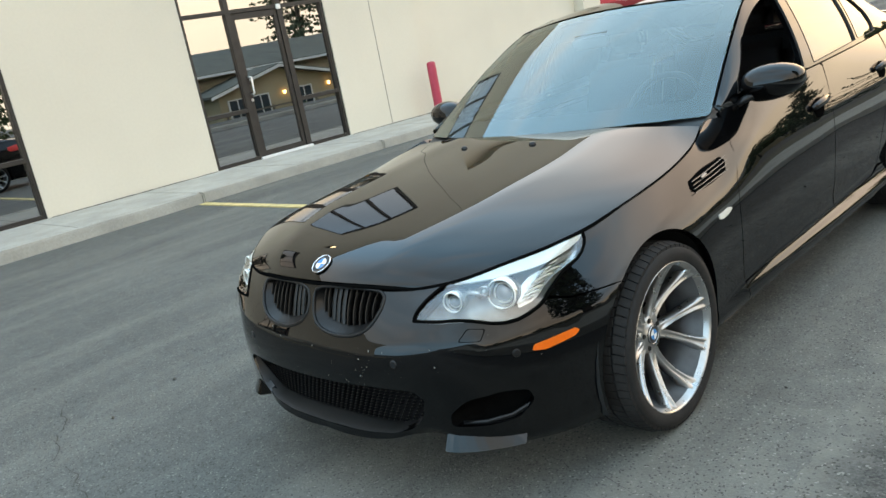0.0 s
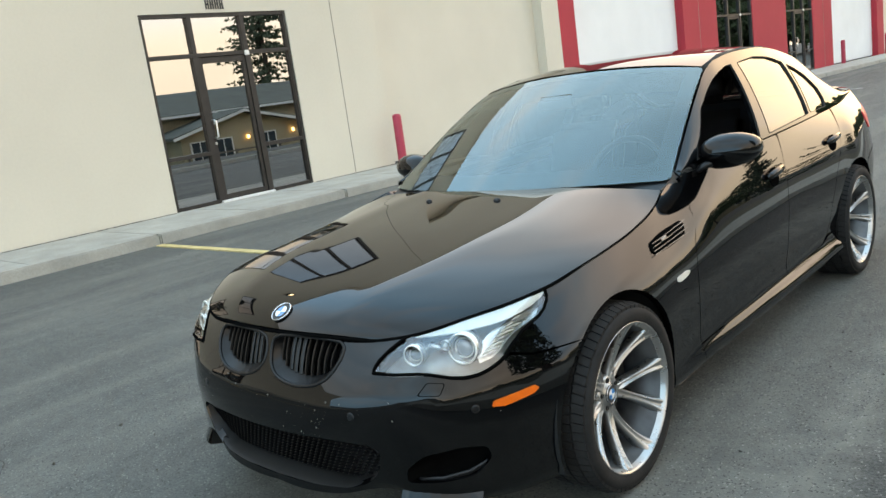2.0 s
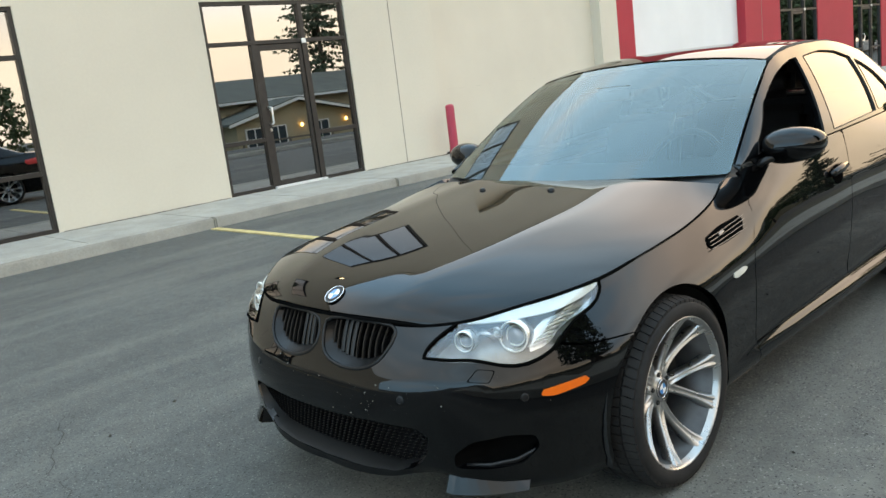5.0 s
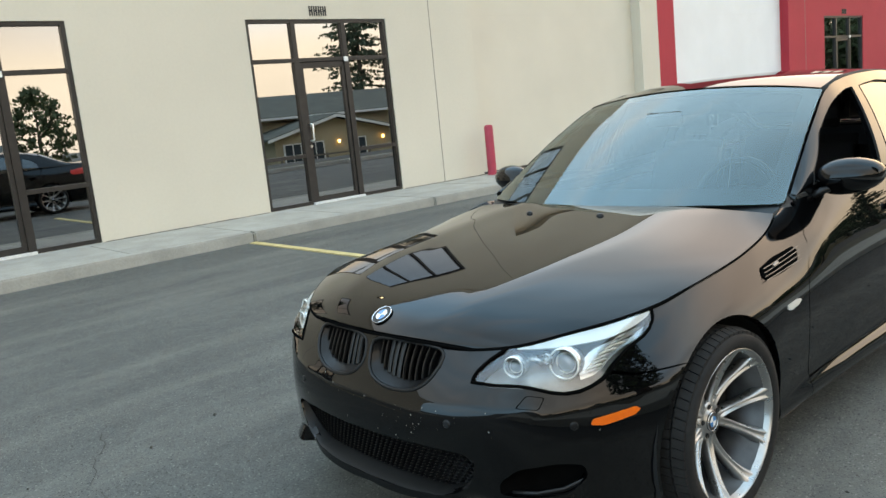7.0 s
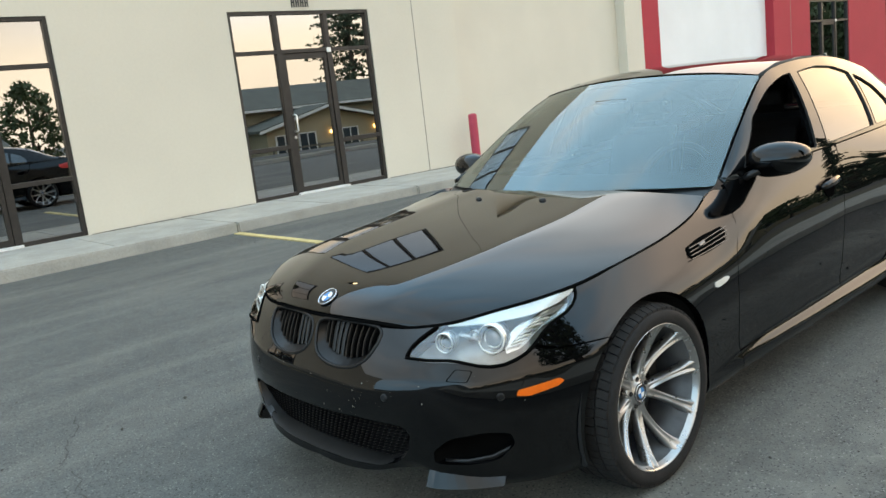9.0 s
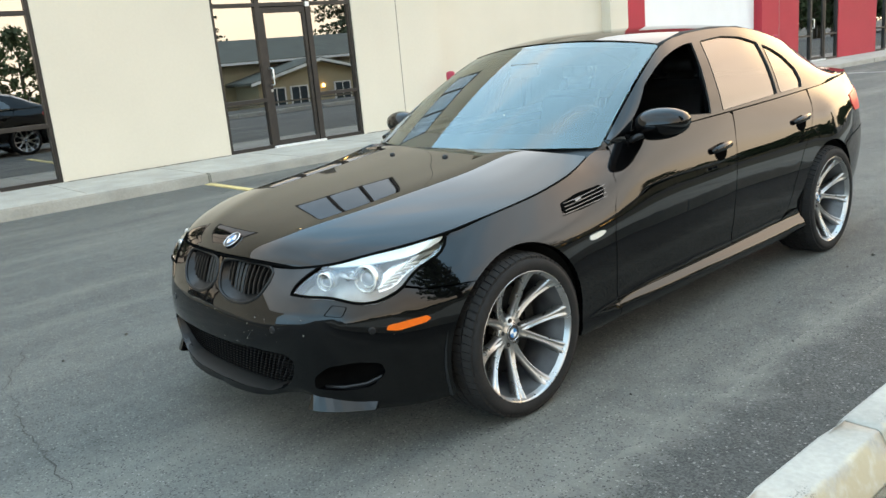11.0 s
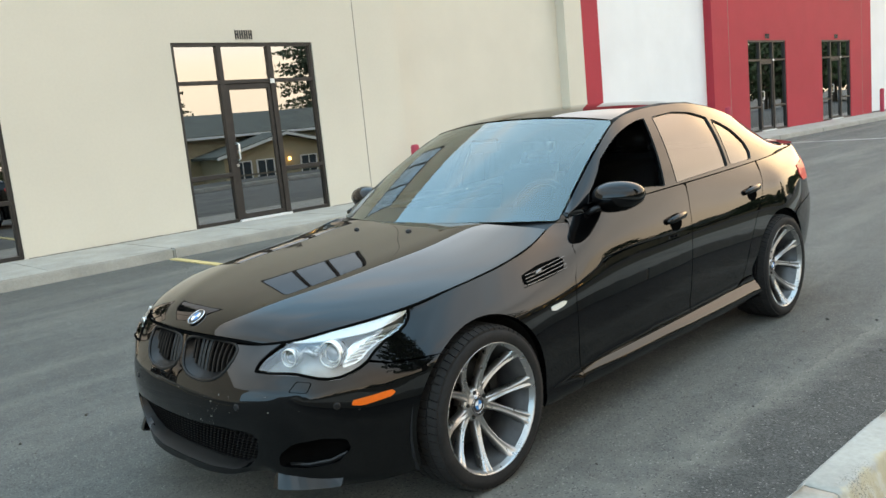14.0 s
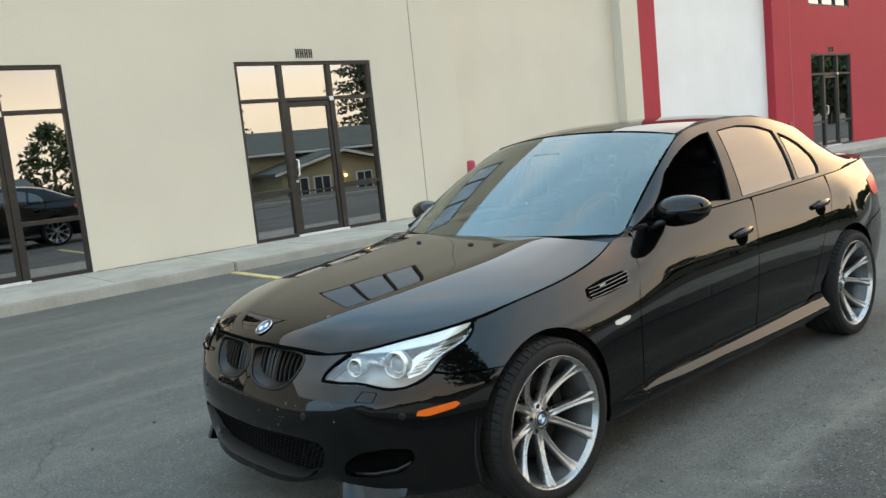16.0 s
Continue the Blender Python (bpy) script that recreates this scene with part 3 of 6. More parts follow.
# ---- walk with its kerb, and the lot ----
KERB_V = 1.81


def walk_slab(name, a, b, u0, u1, z0, z1, mat, label, cat):
    return wall_piece(name, box(a, b, u0, u1, z0, z1, 0.006), mat, label, cat)


walk_base = thing("walk", "pale concrete walk along the building, jointed into slabs", "walkway", WALL, kind="structure")
for k, u in enumerate(np.arange(-24.3, 52.0, 1.55)):
    u = float(u)
    part("slab", box(0.0, KERB_V - 0.16, u + 0.004, u + 1.546, -0.1, BASE, 0.006), CONCRETE, walk_base)
kerb_base = thing("kerb_by_walk", "pale concrete kerb along the walk", "kerb", WALL, kind="structure")
for u in np.arange(-24.3, 52.0, 3.1):
    u = float(u)
    bm = box(KERB_V - 0.156, KERB_V, u + 0.005, u + 3.095, -0.1, BASE + 0.002, 0.02)
    part("kerb_stone", bm, CONCRETE, kerb_base)


def lot_height(x, y):
    fall = min(max((x - 7.0) / 9.0, 0.0), 1.0)
    return -0.006 + 0.0049 * min(max(y, -2.5), 4.0) - 1.7 * fall * fall * (3 - 2 * fall)


bm = bmesh.new()
xs = [-400, -60, -20, -7.5, -4, 0, 2.6, 6, 7, 8, 9, 10, 11, 12, 13, 14, 15, 16, 20, 60, 400]
ys = [-400, -80, -20, -6, -2.5, 0, 2, 4, 8, 20, 60, 400]
gv = [[bm.verts.new((x, y, lot_height(x, y))) for y in ys] for x in xs]
for i in range(len(xs) - 1):
    for j in range(len(ys) - 1):
        bm.faces.new((gv[i][j], gv[i + 1][j], gv[i + 1][j + 1], gv[i][j + 1]))
tagged(new("ground", mesh_of("ground", bm, ASPHALT)), "worn grey asphalt of the lot with pale dusty tracks", "asphalt", kind="structure")

wall_piece("line_yellow", box(KERB_V + 0.05, KERB_V + 4.9, -2.70, -2.60, -0.05, 0.020), YELLOW, "worn yellow painted bay line", "road marking")
wall_piece("line_yellow", box(KERB_V + 0.05, KERB_V + 4.9, -9.9, -9.8, -0.05, -0.006), YELLOW, "worn yellow painted bay line", "road marking")
wall_piece("line_white", box(KERB_V + 0.3, KERB_V + 3.3, 14.5, 14.58, -0.05, 0.018), WHITE_LINE, "faded white painted line", "road marking")


# ---- near kerb between the lot and a concrete gutter ----
near = thing("kerb_near", "chipped pale concrete kerb with a stained back face", "kerb", WALL, kind="structure")
KV0, KV1, KV2 = 11.03, 11.160, 11.225


def kerb_block(u0, u1, chips):
    """One poured length: rounded lot edge, top, leaning back face; its edges are knocked ragged."""
    bm = bmesh.new()
    n = max(2, int((u1 - u0) / 0.045))
    prof = [(KV0 - 0.01, -0.08), (KV0 - 0.007, 0.132), (KV0 - 0.003, 0.145), (KV0 + 0.006, 0.1515), (KV0 + 0.016, 0.1525), (KV1 - 0.014, 0.1525), (KV1 - 0.004, 0.150), (KV1 + 0.003, 0.142), (KV1 + 0.009, 0.130), (KV2 - 0.006, 0.012), (KV2 + 0.004, -0.08)]
    rows = []
    for k in range(n + 1):
        u = u0 + (u1 - u0) * k / n
        row = []
        for i, (v, z) in enumerate(prof):
            a = noise.noise((u * 3.1, i * 7.7, chips)) * 0.004 + noise.noise((u * 14, i * 3.3, chips)) * 0.0025
            if i in (6, 7, 8):
                a -= max(0.0, noise.noise((u * 7, 1.5, chips)) - 0.15) * 0.03
            if i in (1, 2, 3):
                a += max(0.0, noise.noise((u * 6, 9.5, chips)) - 0.20) * 0.05
            row.append(bm.verts.new((v + a, u, z + (a * 0.8 if 0 < i < 9 else 0))))
        rows.append(row)
    faces = []
    for r, q in zip(rows, rows[1:]):
        for i in range(len(prof) - 1):
            f = bm.faces.new((r[i], r[i + 1], q[i + 1], q[i]))
            f.smooth = True
    bm.faces.new(rows[0])
    bm.faces.new(rows[-1][::-1])
    return bm


for k, (a, b) in enumerate(((-10.95, -7.87), (-7.864, -4.758), (-4.752, -1.80), (-1.79, 1.45), (1.46, 4.55), (4.56, 7.65), (7.66, 10.75), (10.76, 16.0), (16.01, 30.0))):
    part("kerb_stone", kerb_block(a, b, 3.7 * k), KERB_CONCRETE, near)
# colour of an added, unseen strip, dark so the lower doors mirror less light
VERGE_DARK = material("dark_verge_fill", (0.085, 0.08, 0.055), 0.95, vary=0.3, scale=3, fine=0.25, fine_scale=40, bump=0.01, bump_scale=25)
gutter = thing("gutter_slab", "pale poured concrete gutter slabs with gritty joints", "gutter", WALL, kind="structure")
for a in np.arange(-15.1, 30, 3.0):
    a = float(a)
    part("slab", box(KV2 + 0.018, KV2 + 1.15, a + 0.006, a + 2.994, -0.12, 0.028, 0.006), CONCRETE, gutter)
wall_piece("verge", box(KV2 + 1.17, KV2 + 2.6, -16, 40, -0.1, 0.03), VERGE_DARK, "added dark ground strip beyond the gutter", "verge")
bm = bmesh.new()
rows = [[bm.verts.new((v, u, lot_height(v - 8.9, u + 5.44) + 0.015)) for v in (13.9, 16.0, 18.5, 22.0)] for u in range(-30, 95, 5)]
for a, b in zip(rows, rows[1:]):
    for i in range(3):
        bm.faces.new((a[i], a[i + 1], b[i + 1], b[i]))
STREET = material("street_asphalt", (0.045, 0.047, 0.042), 0.9, vary=0.2, scale=0.8, fine=0.2, fine_scale=40, bump=0.004, bump_scale=60)
wall_piece("road", bm, STREET, "dark asphalt street beyond the gutter", "road")

# ---- wear of the lot: a darker newer strip along the kerb, cracks, grit ----
DARK_ASPHALT = asphalt_material("newer_dark_asphalt", (0.054, 0.055, 0.050), False, 0.45, 140, (10.42, 10.62))
bm = bmesh.new()
rows = []
for k in range(1400):
    u = -14 + 0.03 * k
    edge_v = 10.43 + 0.03 * noise.noise((u * 0.8, 3.1, 0)) + 0.035 * noise.noise((u * 5.0, 7.7, 0)) + 0.03 * noise.noise((u * 17.0, 1.7, 0))
    ring = [bm.verts.new((v, u, lot_height(v - 8.9, u + 5.44) + dz)) for v, dz in ((edge_v, -0.002), (edge_v + 0.05, 0.004), (10.8, 0.006), (KV0 + 0.02, 0.007))]
    rows.append(ring)
for a, b in zip(rows, rows[1:]):
    for i in range(3):
        bm.faces.new((a[i], a[i + 1], b[i + 1], b[i]))
wall_piece("asphalt_strip", bm, DARK_ASPHALT, "darker newer asphalt strip along the kerb", "asphalt")


CRACK = material("crack_soil", (0.045, 0.043, 0.038), 0.95, vary=0.3, scale=30)


def crack(pts, width, seed):
    """A thin ragged dark ribbon along points on the lot."""
    rnd = random.Random(seed)
    bm, rows = bmesh.new(), []
    fine = []
    for p, q in zip(pts, pts[1:]):
        n = max(2, int(math.dist(p, q) / 0.05))
        fine += [(p[0] + (q[0] - p[0]) * k / n + rnd.gauss(0, 0.012), p[1] + (q[1] - p[1]) * k / n + rnd.gauss(0, 0.012)) for k in range(n)]
    fine.append(pts[-1])
    for i, p in enumerate(fine):
        a, b = fine[max(i - 1, 0)], fine[min(i + 1, len(fine) - 1)]
        d = Vector((b[0] - a[0], b[1] - a[1])).normalized()
        w = 0.6 * width * rnd.uniform(0.3, 1.2) * (0.35 + 0.65 * math.sin(math.pi * (i + 0.5) / len(fine)))
        z = lot_height(*p) + 0.004
        rows.append([bm.verts.new((p[0] - d.y * s * w, p[1] + d.x * s * w, z)) for s in (-1, 1)])
    for a, b in zip(rows, rows[1:]):
        bm.faces.new((a[0], a[1], b[1], b[0]))
    return tagged(new("crack", mesh_of("crack", bm, CRACK)), "thin ragged crack in the asphalt", "crack", kind="structure")


for k, (pts, w) in enumerate((([(-2.13, -1.05), (-1.85, -1.16), (-1.55, -1.30), (-1.39, -1.39)], 0.006), ([(-1.39, -1.39), (-1.40, -1.55), (-1.55, -1.85), (-1.75, -2.3)], 0.005),
                              ([(-1.39, -1.39), (-1.28, -1.37), (-0.9, -1.44), (-0.07, -1.49)], 0.006), ([(0.45, -0.38), (0.75, -0.44), (1.06, -0.47)], 0.0025))):
    crack(pts, w, 60 + k)

grit = bmesh.new()
rnd = random.Random(77)
for k in range(620):
    if k < 240:
        x, y = rnd.uniform(1.1, 1.95), rnd.uniform(0.2, 9)
    elif k < 420:
        x, y = rnd.uniform(-6.5, -1.0), rnd.uniform(-3.5, 4.5)
    else:
        x, y = rnd.gauss(1.6, 0.5), rnd.uniform(2.5, 9.0)
    if -1.0 < x < 1.0 and -0.9 < y < 4.1:
        continue
    r = rnd.uniform(0.003, 0.008) if rnd.random() < 0.9 else rnd.uniform(0.008, 0.014)
    c = Vector((x, y, lot_height(x, y) + r * 0.35))
    vs = [grit.verts.new(c + Vector((r * a * rnd.uniform(0.6, 1.3), r * b * rnd.uniform(0.6, 1.3), r * d * 0.6))) for a, b, d in ((1, 0, 0), (0, 1, 0), (-1, 0, 0), (0, -1, 0), (0, 0, 1.2), (0, 0, -1))]
    for q in ((0, 1, 4), (1, 2, 4), (2, 3, 4), (3, 0, 4), (1, 0, 5), (2, 1, 5), (3, 2, 5), (0, 3, 5)):
        grit.faces.new([vs[i] for i in q])
tagged(new("grit", mesh_of("grit", grit, DIRT)), "dark grit and small stones scattered on the asphalt", "grit", kind="stuff")
# dirt in the foot of the near kerb
bm = bmesh.new()
for k in range(2200):
    u = rnd.uniform(-9, 6)
    v = KV2 + 0.012 + abs(rnd.gauss(0, 0.010))
    r = rnd.uniform(0.002, 0.006)
    c = Vector((v, u, 0.028 + r * 0.2))
    vs = [bm.verts.new(c + Vector((r * a * rnd.uniform(0.6, 1.3), r * b * rnd.uniform(0.6, 1.3), r * d * 0.6))) for a, b, d in ((1, 0, 0), (0, 1, 0), (-1, 0, 0), (0, -1, 0), (0, 0, 1.2), (0, 0, -1))]
    for q in ((0, 1, 4), (1, 2, 4), (2, 3, 4), (3, 0, 4), (1, 0, 5), (2, 1, 5), (3, 2, 5), (0, 3, 5)):
        bm.faces.new([vs[i] for i in q])
for k in range(500):
    u = -9 + 0.03 * k
    w = 0.010 + 0.016 * max(0.0, noise.noise((u * 4.0, 2.2, 0))) + 0.008 * noise.noise((u * 21.0, 5.2, 0))
    add_box(bm, KV2 - 0.004, KV2 + 0.008 + 0.7 * w, u, u + 0.029, 0.0, 0.031)
SOIL = material("dry_dark_soil", (0.13, 0.11, 0.08), 0.95, vary=0.4, scale=25, fine=0.3, fine_scale=150)
wall_piece("kerb_dirt", bm, SOIL, "dark grit gathered at the foot of the kerb", "grit")["kind"] = "stuff"

# ---- across the street: seen only in the glass and in the paint ----
SIDING = material("tan_house_siding", (0.33, 0.27, 0.17), 0.85, vary=0.1, scale=1.5, fine=0.05, fine_scale=30)
SHINGLE = material("grey_roof_shingles", (0.085, 0.092, 0.078), 0.9, vary=0.18, scale=1.2, fine=0.2, fine_scale=20, bump=0.01, bump_scale=12)
WHITE_TRIM = material("white_painted_trim", (0.6, 0.59, 0.55), 0.6, vary=0.06, scale=6)
HOUSE_GLASS = material("dark_house_window", (0.03, 0.04, 0.045), 0.05, coat=1.0)
DRY_GRASS = material("dry_grass", (0.20, 0.165, 0.075), 0.95, vary=0.35, scale=1.3, fine=0.25, fine_scale=25, bump=0.03, bump_scale=14)
LEAF = material("green_leaves", (0.055, 0.085, 0.028), 0.7, vary=0.3, scale=0.8, per_object=0.2)
NEEDLE = material("dark_conifer_needles", (0.045, 0.062, 0.034), 0.8, vary=0.3, scale=0.8, per_object=0.2)
BARK = material("grey_brown_bark", (0.10, 0.075, 0.055), 0.95, vary=0.25, scale=5, bump=0.01, bump_scale=30)
GLOW_BULB = bpy.data.materials.new("porch_bulb")
GLOW_BULB.use_nodes = True
GLOW_BULB.node_tree.nodes["Principled BSDF"].inputs["Emission Color"].default_value = (1.0, 0.62, 0.25, 1)
GLOW_BULB.node_tree.nodes["Principled BSDF"].inputs["Emission Strength"].default_value = 2.4


def grass_strip():
    bm = bmesh.new()
    n, k = 60, 8
    rows = [[bm.verts.new((13.5 + 6.5 * j / k, -30 + 120 * i / n, lot_height(13.5 + 6.5 * j / k, 0) + 0.20 + 0.10 * noise.noise((i * 0.9, j * 0.7, 2)))) for j in range(k + 1)] for i in range(n + 1)]
    for a, b in zip(rows, rows[1:]):
        for j in range(k):
            bm.faces.new((a[j], a[j + 1], b[j + 1], b[j]))
    return bm


tagged(new("grass_verge", mesh_of("grass_verge", grass_strip(), DRY_GRASS, True)), "dry yellow grass verge across the street", "grass", kind="stuff")


def prism(bm, pts, y0, y1, axis="y"):
    """Extrudes an outline in x and z along y (or in y and z along x)."""
    def at(p, t):
        return (p[0], t, p[1]) if axis == "y" else (t, p[0], p[1])

    a, b = [bm.verts.new(at(p, y0)) for p in pts], [bm.verts.new(at(p, y1)) for p in pts]
    bm.faces.new(a)
    bm.faces.new(b[::-1])
    for i in range(len(pts)):
        j = (i + 1) % len(pts)
        bm.faces.new((a[i], b[i], b[j], a[j]))
    return bm


def house(x, y, z, wide, label, wing=True, deep=8.0, eave=3.6, ridge=4.9):
    t = thing("house", label, "house", pose(x, y, z))
    h = wide / 2
    part("wall", box(0, deep, -h, h, 0, eave), SIDING, t)
    part("roof", prism(bmesh.new(), [(-0.6, eave - 0.1), (deep / 2, ridge), (deep + 0.6, eave - 0.1), (deep + 0.6, eave + 0.08), (deep / 2, ridge + 0.2), (-0.6, eave + 0.08)], -h - 0.5, h + 0.5), SHINGLE, t, "grey shingle roof")
    part("gutter", box(-0.72, -0.6, -h - 0.5, h + 0.5, eave - 0.1, eave + 0.04), WHITE_TRIM, t, "pale gutter")
    if wing:
        w = part("porch_wing", box(-3.0, 0, -4.0, 4.0, 0, 2.4), SIDING, t)
        part("gable", prism(bmesh.new(), [(-4.0, 2.4), (0, 3.35), (4.0, 2.4)], -3.0, 0.5, "x"), SIDING, w)
        part("wing_roof", prism(bmesh.new(), [(-4.6, 2.30), (0, 3.42), (4.6, 2.30), (4.6, 2.45), (0, 3.58), (-4.6, 2.45)], -3.5, 0.8, "x"), SHINGLE, w, "grey shingle roof")
        part("fascia", prism(bmesh.new(), [(-4.65, 2.22), (0, 3.36), (4.65, 2.22), (4.65, 2.38), (0, 3.52), (-4.65, 2.38)], -3.56, -3.5, "x"), WHITE_TRIM, w, "pale gable board")
        for yy in (-2.9, -1.4, 1.6):
            wn_ = part("window", box(-3.06, -3.0, yy - 0.6, yy + 0.6, 0.95, 2.05), WHITE_TRIM, w, "white framed window")
            for s in (-0.27, 0.27):
                part("pane", box(-3.075, -3.055, yy + s - 0.23, yy + s + 0.23, 1.02, 1.98), HOUSE_GLASS, wn_)
        part("porch_lamp", lathe([(0.0, -0.12), (0.09, -0.08), (0.09, 0.08), (0.0, 0.12)], pose(-3.15, 0.2, 1.9), 12), GLOW_BULB, w, "lit porch lamp")
        part("porch_lamp", lathe([(0.0, -0.12), (0.09, -0.08), (0.09, 0.08), (0.0, 0.12)], pose(-3.15, 3.4, 1.9), 12), GLOW_BULB, w, "lit porch lamp")
    for yy in np.arange(-h + 2, h - 1, 4.2):
        if wing and abs(yy) < 5:
            continue
        wn_ = part("window", box(-0.06, 0, yy - 0.7, yy + 0.7, 1.1, 2.3), WHITE_TRIM, t, "white framed window")
        for s in (-0.32, 0.32):
            part("pane", box(-0.075, -0.055, yy + s - 0.27, yy + s + 0.27, 1.18, 2.22), HOUSE_GLASS, wn_)
    return t


house(24.5, 24.0, -1.7, 19, "tan one-storey house with a grey shingle roof and lit porch")
house(25.5, 50.0, -1.7, 17, "tan one-storey house with a grey shingle roof, farther along", wing=False, eave=3.2, ridge=4.4)
house(25.0, 0.0, -1.7, 15, "tan one-storey house with a low grey roof behind a tree", wing=False, eave=2.5, ridge=3.4)
house(26.0, -24.0, -1.7, 18, "tan one-storey house beside the street", wing=False, eave=2.8, ridge=4.0)


def leaf_clumps(bm, where, size, rnd, n=5, flat=0.5):
    """A tuft of small bent leaves round a point."""
    for _ in range(n):
        d = Vector((rnd.gauss(0, 1), rnd.gauss(0, 1), rnd.gauss(0, flat))).normalized()
        c = where + d * size * rnd.uniform(0.2, 1.0)
        u = Vector((rnd.gauss(0, 1), rnd.gauss(0, 1), rnd.gauss(0, 1))).normalized()
        v = u.cross(d).normalized() if abs(u.dot(d)) < 0.95 else u.orthogonal().normalized()
        a, b = size * rnd.uniform(0.35, 0.6), size * rnd.uniform(0.18, 0.32)
        vs = [bm.verts.new(c + p) for p in (-u * a, -v * b, u * a, v * b)]
        bm.faces.new(vs)


def leafy_tree(x, y, z, tall, wide, seed, label, tufts=420):
    rnd = random.Random(seed)
    t = thing("tree", label, "tree", pose(x, y, z), "trees across the street")
    bm = bmesh.new()
    add_tube(bm, [(0, 0, 0), (0.05, 0.02, tall * 0.25), (0.0, 0.08, tall * 0.5), (0.05, 0.0, tall * 0.85)], [0.22 * tall / 8, 0.17 * tall / 8, 0.11 * tall / 8, 0.03], 9)
    tips = []
    for k in range(9):
        a, h = 2.4 * k, tall * (0.28 + 0.055 * k)
        r = wide * (0.75 - 0.045 * k)
        end = Vector((r * math.cos(a), r * math.sin(a), h + tall * 0.16))
        add_tube(bm, [(0, 0, h), tuple(end * 0.5 + Vector((0, 0, h * 0.5))), tuple(end)], [0.07, 0.045, 0.015], 6)
        tips.append(end)
    part("trunk", bm, BARK, t, smooth=True)
    bm = bmesh.new()
    for k in range(tufts):
        a, q = rnd.uniform(0, 2 * math.pi), rnd.uniform(0.0, 1.0)
        env = math.sin(math.pi * min(0.98, 0.10 + 0.86 * q)) ** 0.7 * (1.05 - 0.35 * q)
        r = wide * env * rnd.uniform(0.45, 1.0) * (0.8 + 0.35 * noise.noise((math.cos(a) * 1.6, math.sin(a) * 1.6, q * 4 + seed)))
        leaf_clumps(bm, Vector((r * math.cos(a), r * math.sin(a), tall * (0.24 + 0.76 * q))), 0.30 * wide / 2.5, rnd, 7)
    part("crown", bm, LEAF, t)
    return t


def conifer(x, y, z, tall, wide, seed, label):
    rnd = random.Random(seed)
    t = thing("tree", label, "tree", pose(x, y, z), "trees across the street")
    part("trunk", tube([(0, 0, 0), (0, 0, tall * 0.5), (0, 0, tall)], [0.25, 0.14, 0.02], 8), BARK, t, smooth=True)
    bm = bmesh.new()
    for k in range(240):
        q = rnd.uniform(0.1, 1.0)
        a = rnd.uniform(0, 2 * math.pi)
        r = wide * (1.04 - q) ** 0.8 * rnd.uniform(0.55, 1.1)
        for j in range(6):
            s = (j + 1) / 6
            leaf_clumps(bm, Vector((r * s * math.cos(a), r * s * math.sin(a), tall * q - 0.25 * r * s + 0.1 * r * s * s)), 0.17 * wide / 2.5 + 0.03, rnd, 7, 0.25)
    part("crown", bm, NEEDLE, t)
    return t


conifer(33.0, 34.0, -1.7, 19.5, 4.6, 5, "tall dark conifer behind the houses")
conifer(33.0, 22.2, -1.7, 8.5, 3.3, 11, "short dark conifer behind a house")
big = leafy_tree(11.2, 2.1, -0.7, 16.5, 3.0, 21, "tall leafy green tree beside the street", 1300)
far_a = leafy_tree(40.0, 60.0, -1.7, 8.0, 3.8, 31, "broad green tree far along the street", 300)
far_b = leafy_tree(44.0, 74.0, -1.7, 7.0, 4.4, 37, "broad green tree far along the street", 300)
for k, (x, y, s) in enumerate(((38, 46, 0.8), (46, 88, 1.0), (42, 101, 1.1), (36, 68, 0.7), (40, 12, 0.9), (42, -8, 1.0), (40, -34, 1.0), (36, 118, 1.2), (24, 132, 1.3), (12, 140, 1.2))):
    copy_thing((far_a, far_b)[k % 2], pose(x, y, -1.7, 0, 0, 47 * k) @ Matrix.Diagonal((1, 1, 1, 1))).scale = (s, s, s)
conifer(17.5, 43.0, -1.7, 8.5, 2.4, 43, "dark conifer beside the street")
for k, (x, y, s) in enumerate(((13.5, 52, 0.7), (20, 40, 0.62), (23, 52, 0.6), (15, 60, 0.75), (11, 47, 0.8))):
    copy_thing((far_a, far_b)[k % 2], pose(x, y, -1.2, 0, 0, 31 + 61 * k)).scale = (s, s, s)
for k, (x, y, s) in enumerate(((4, 66, 1.0), (8, 69, 1.05), (12, 73, 1.05), (16, 77, 1.1), (1, 62, 0.9), (20, 82, 1.1), (6, 73, 1.1), (10, 78, 1.15), (14, 69, 1.0), (2.5, 70, 1.0))):
    copy_thing((far_b, far_a)[k % 2], pose(x, y, -0.8, 0, 0, 11 + 53 * k)).scale = (s, s, s)


def shrub(x, y, z, r, seed):
    rnd = random.Random(seed)
    t = thing("shrub", "low olive green shrub before the fence", "shrub", pose(x, y, z), "shrubs before the house")
    part("stem", tube([(0, 0, 0), (0.02, 0.0, r * 0.5)], [0.04, 0.02], 6), BARK, t)
    bm = bmesh.new()
    for _ in range(int(90 * max(1, r * r))):
        d = Vector((rnd.gauss(0, 1), rnd.gauss(0, 1), abs(rnd.gauss(0, 1)))).normalized() * r * rnd.uniform(0.4, 1.0)
        leaf_clumps(bm, Vector((d.x, d.y, d.z + 0.1)), 0.16, rnd, 5)
    part("crown", bm, LEAF, t)


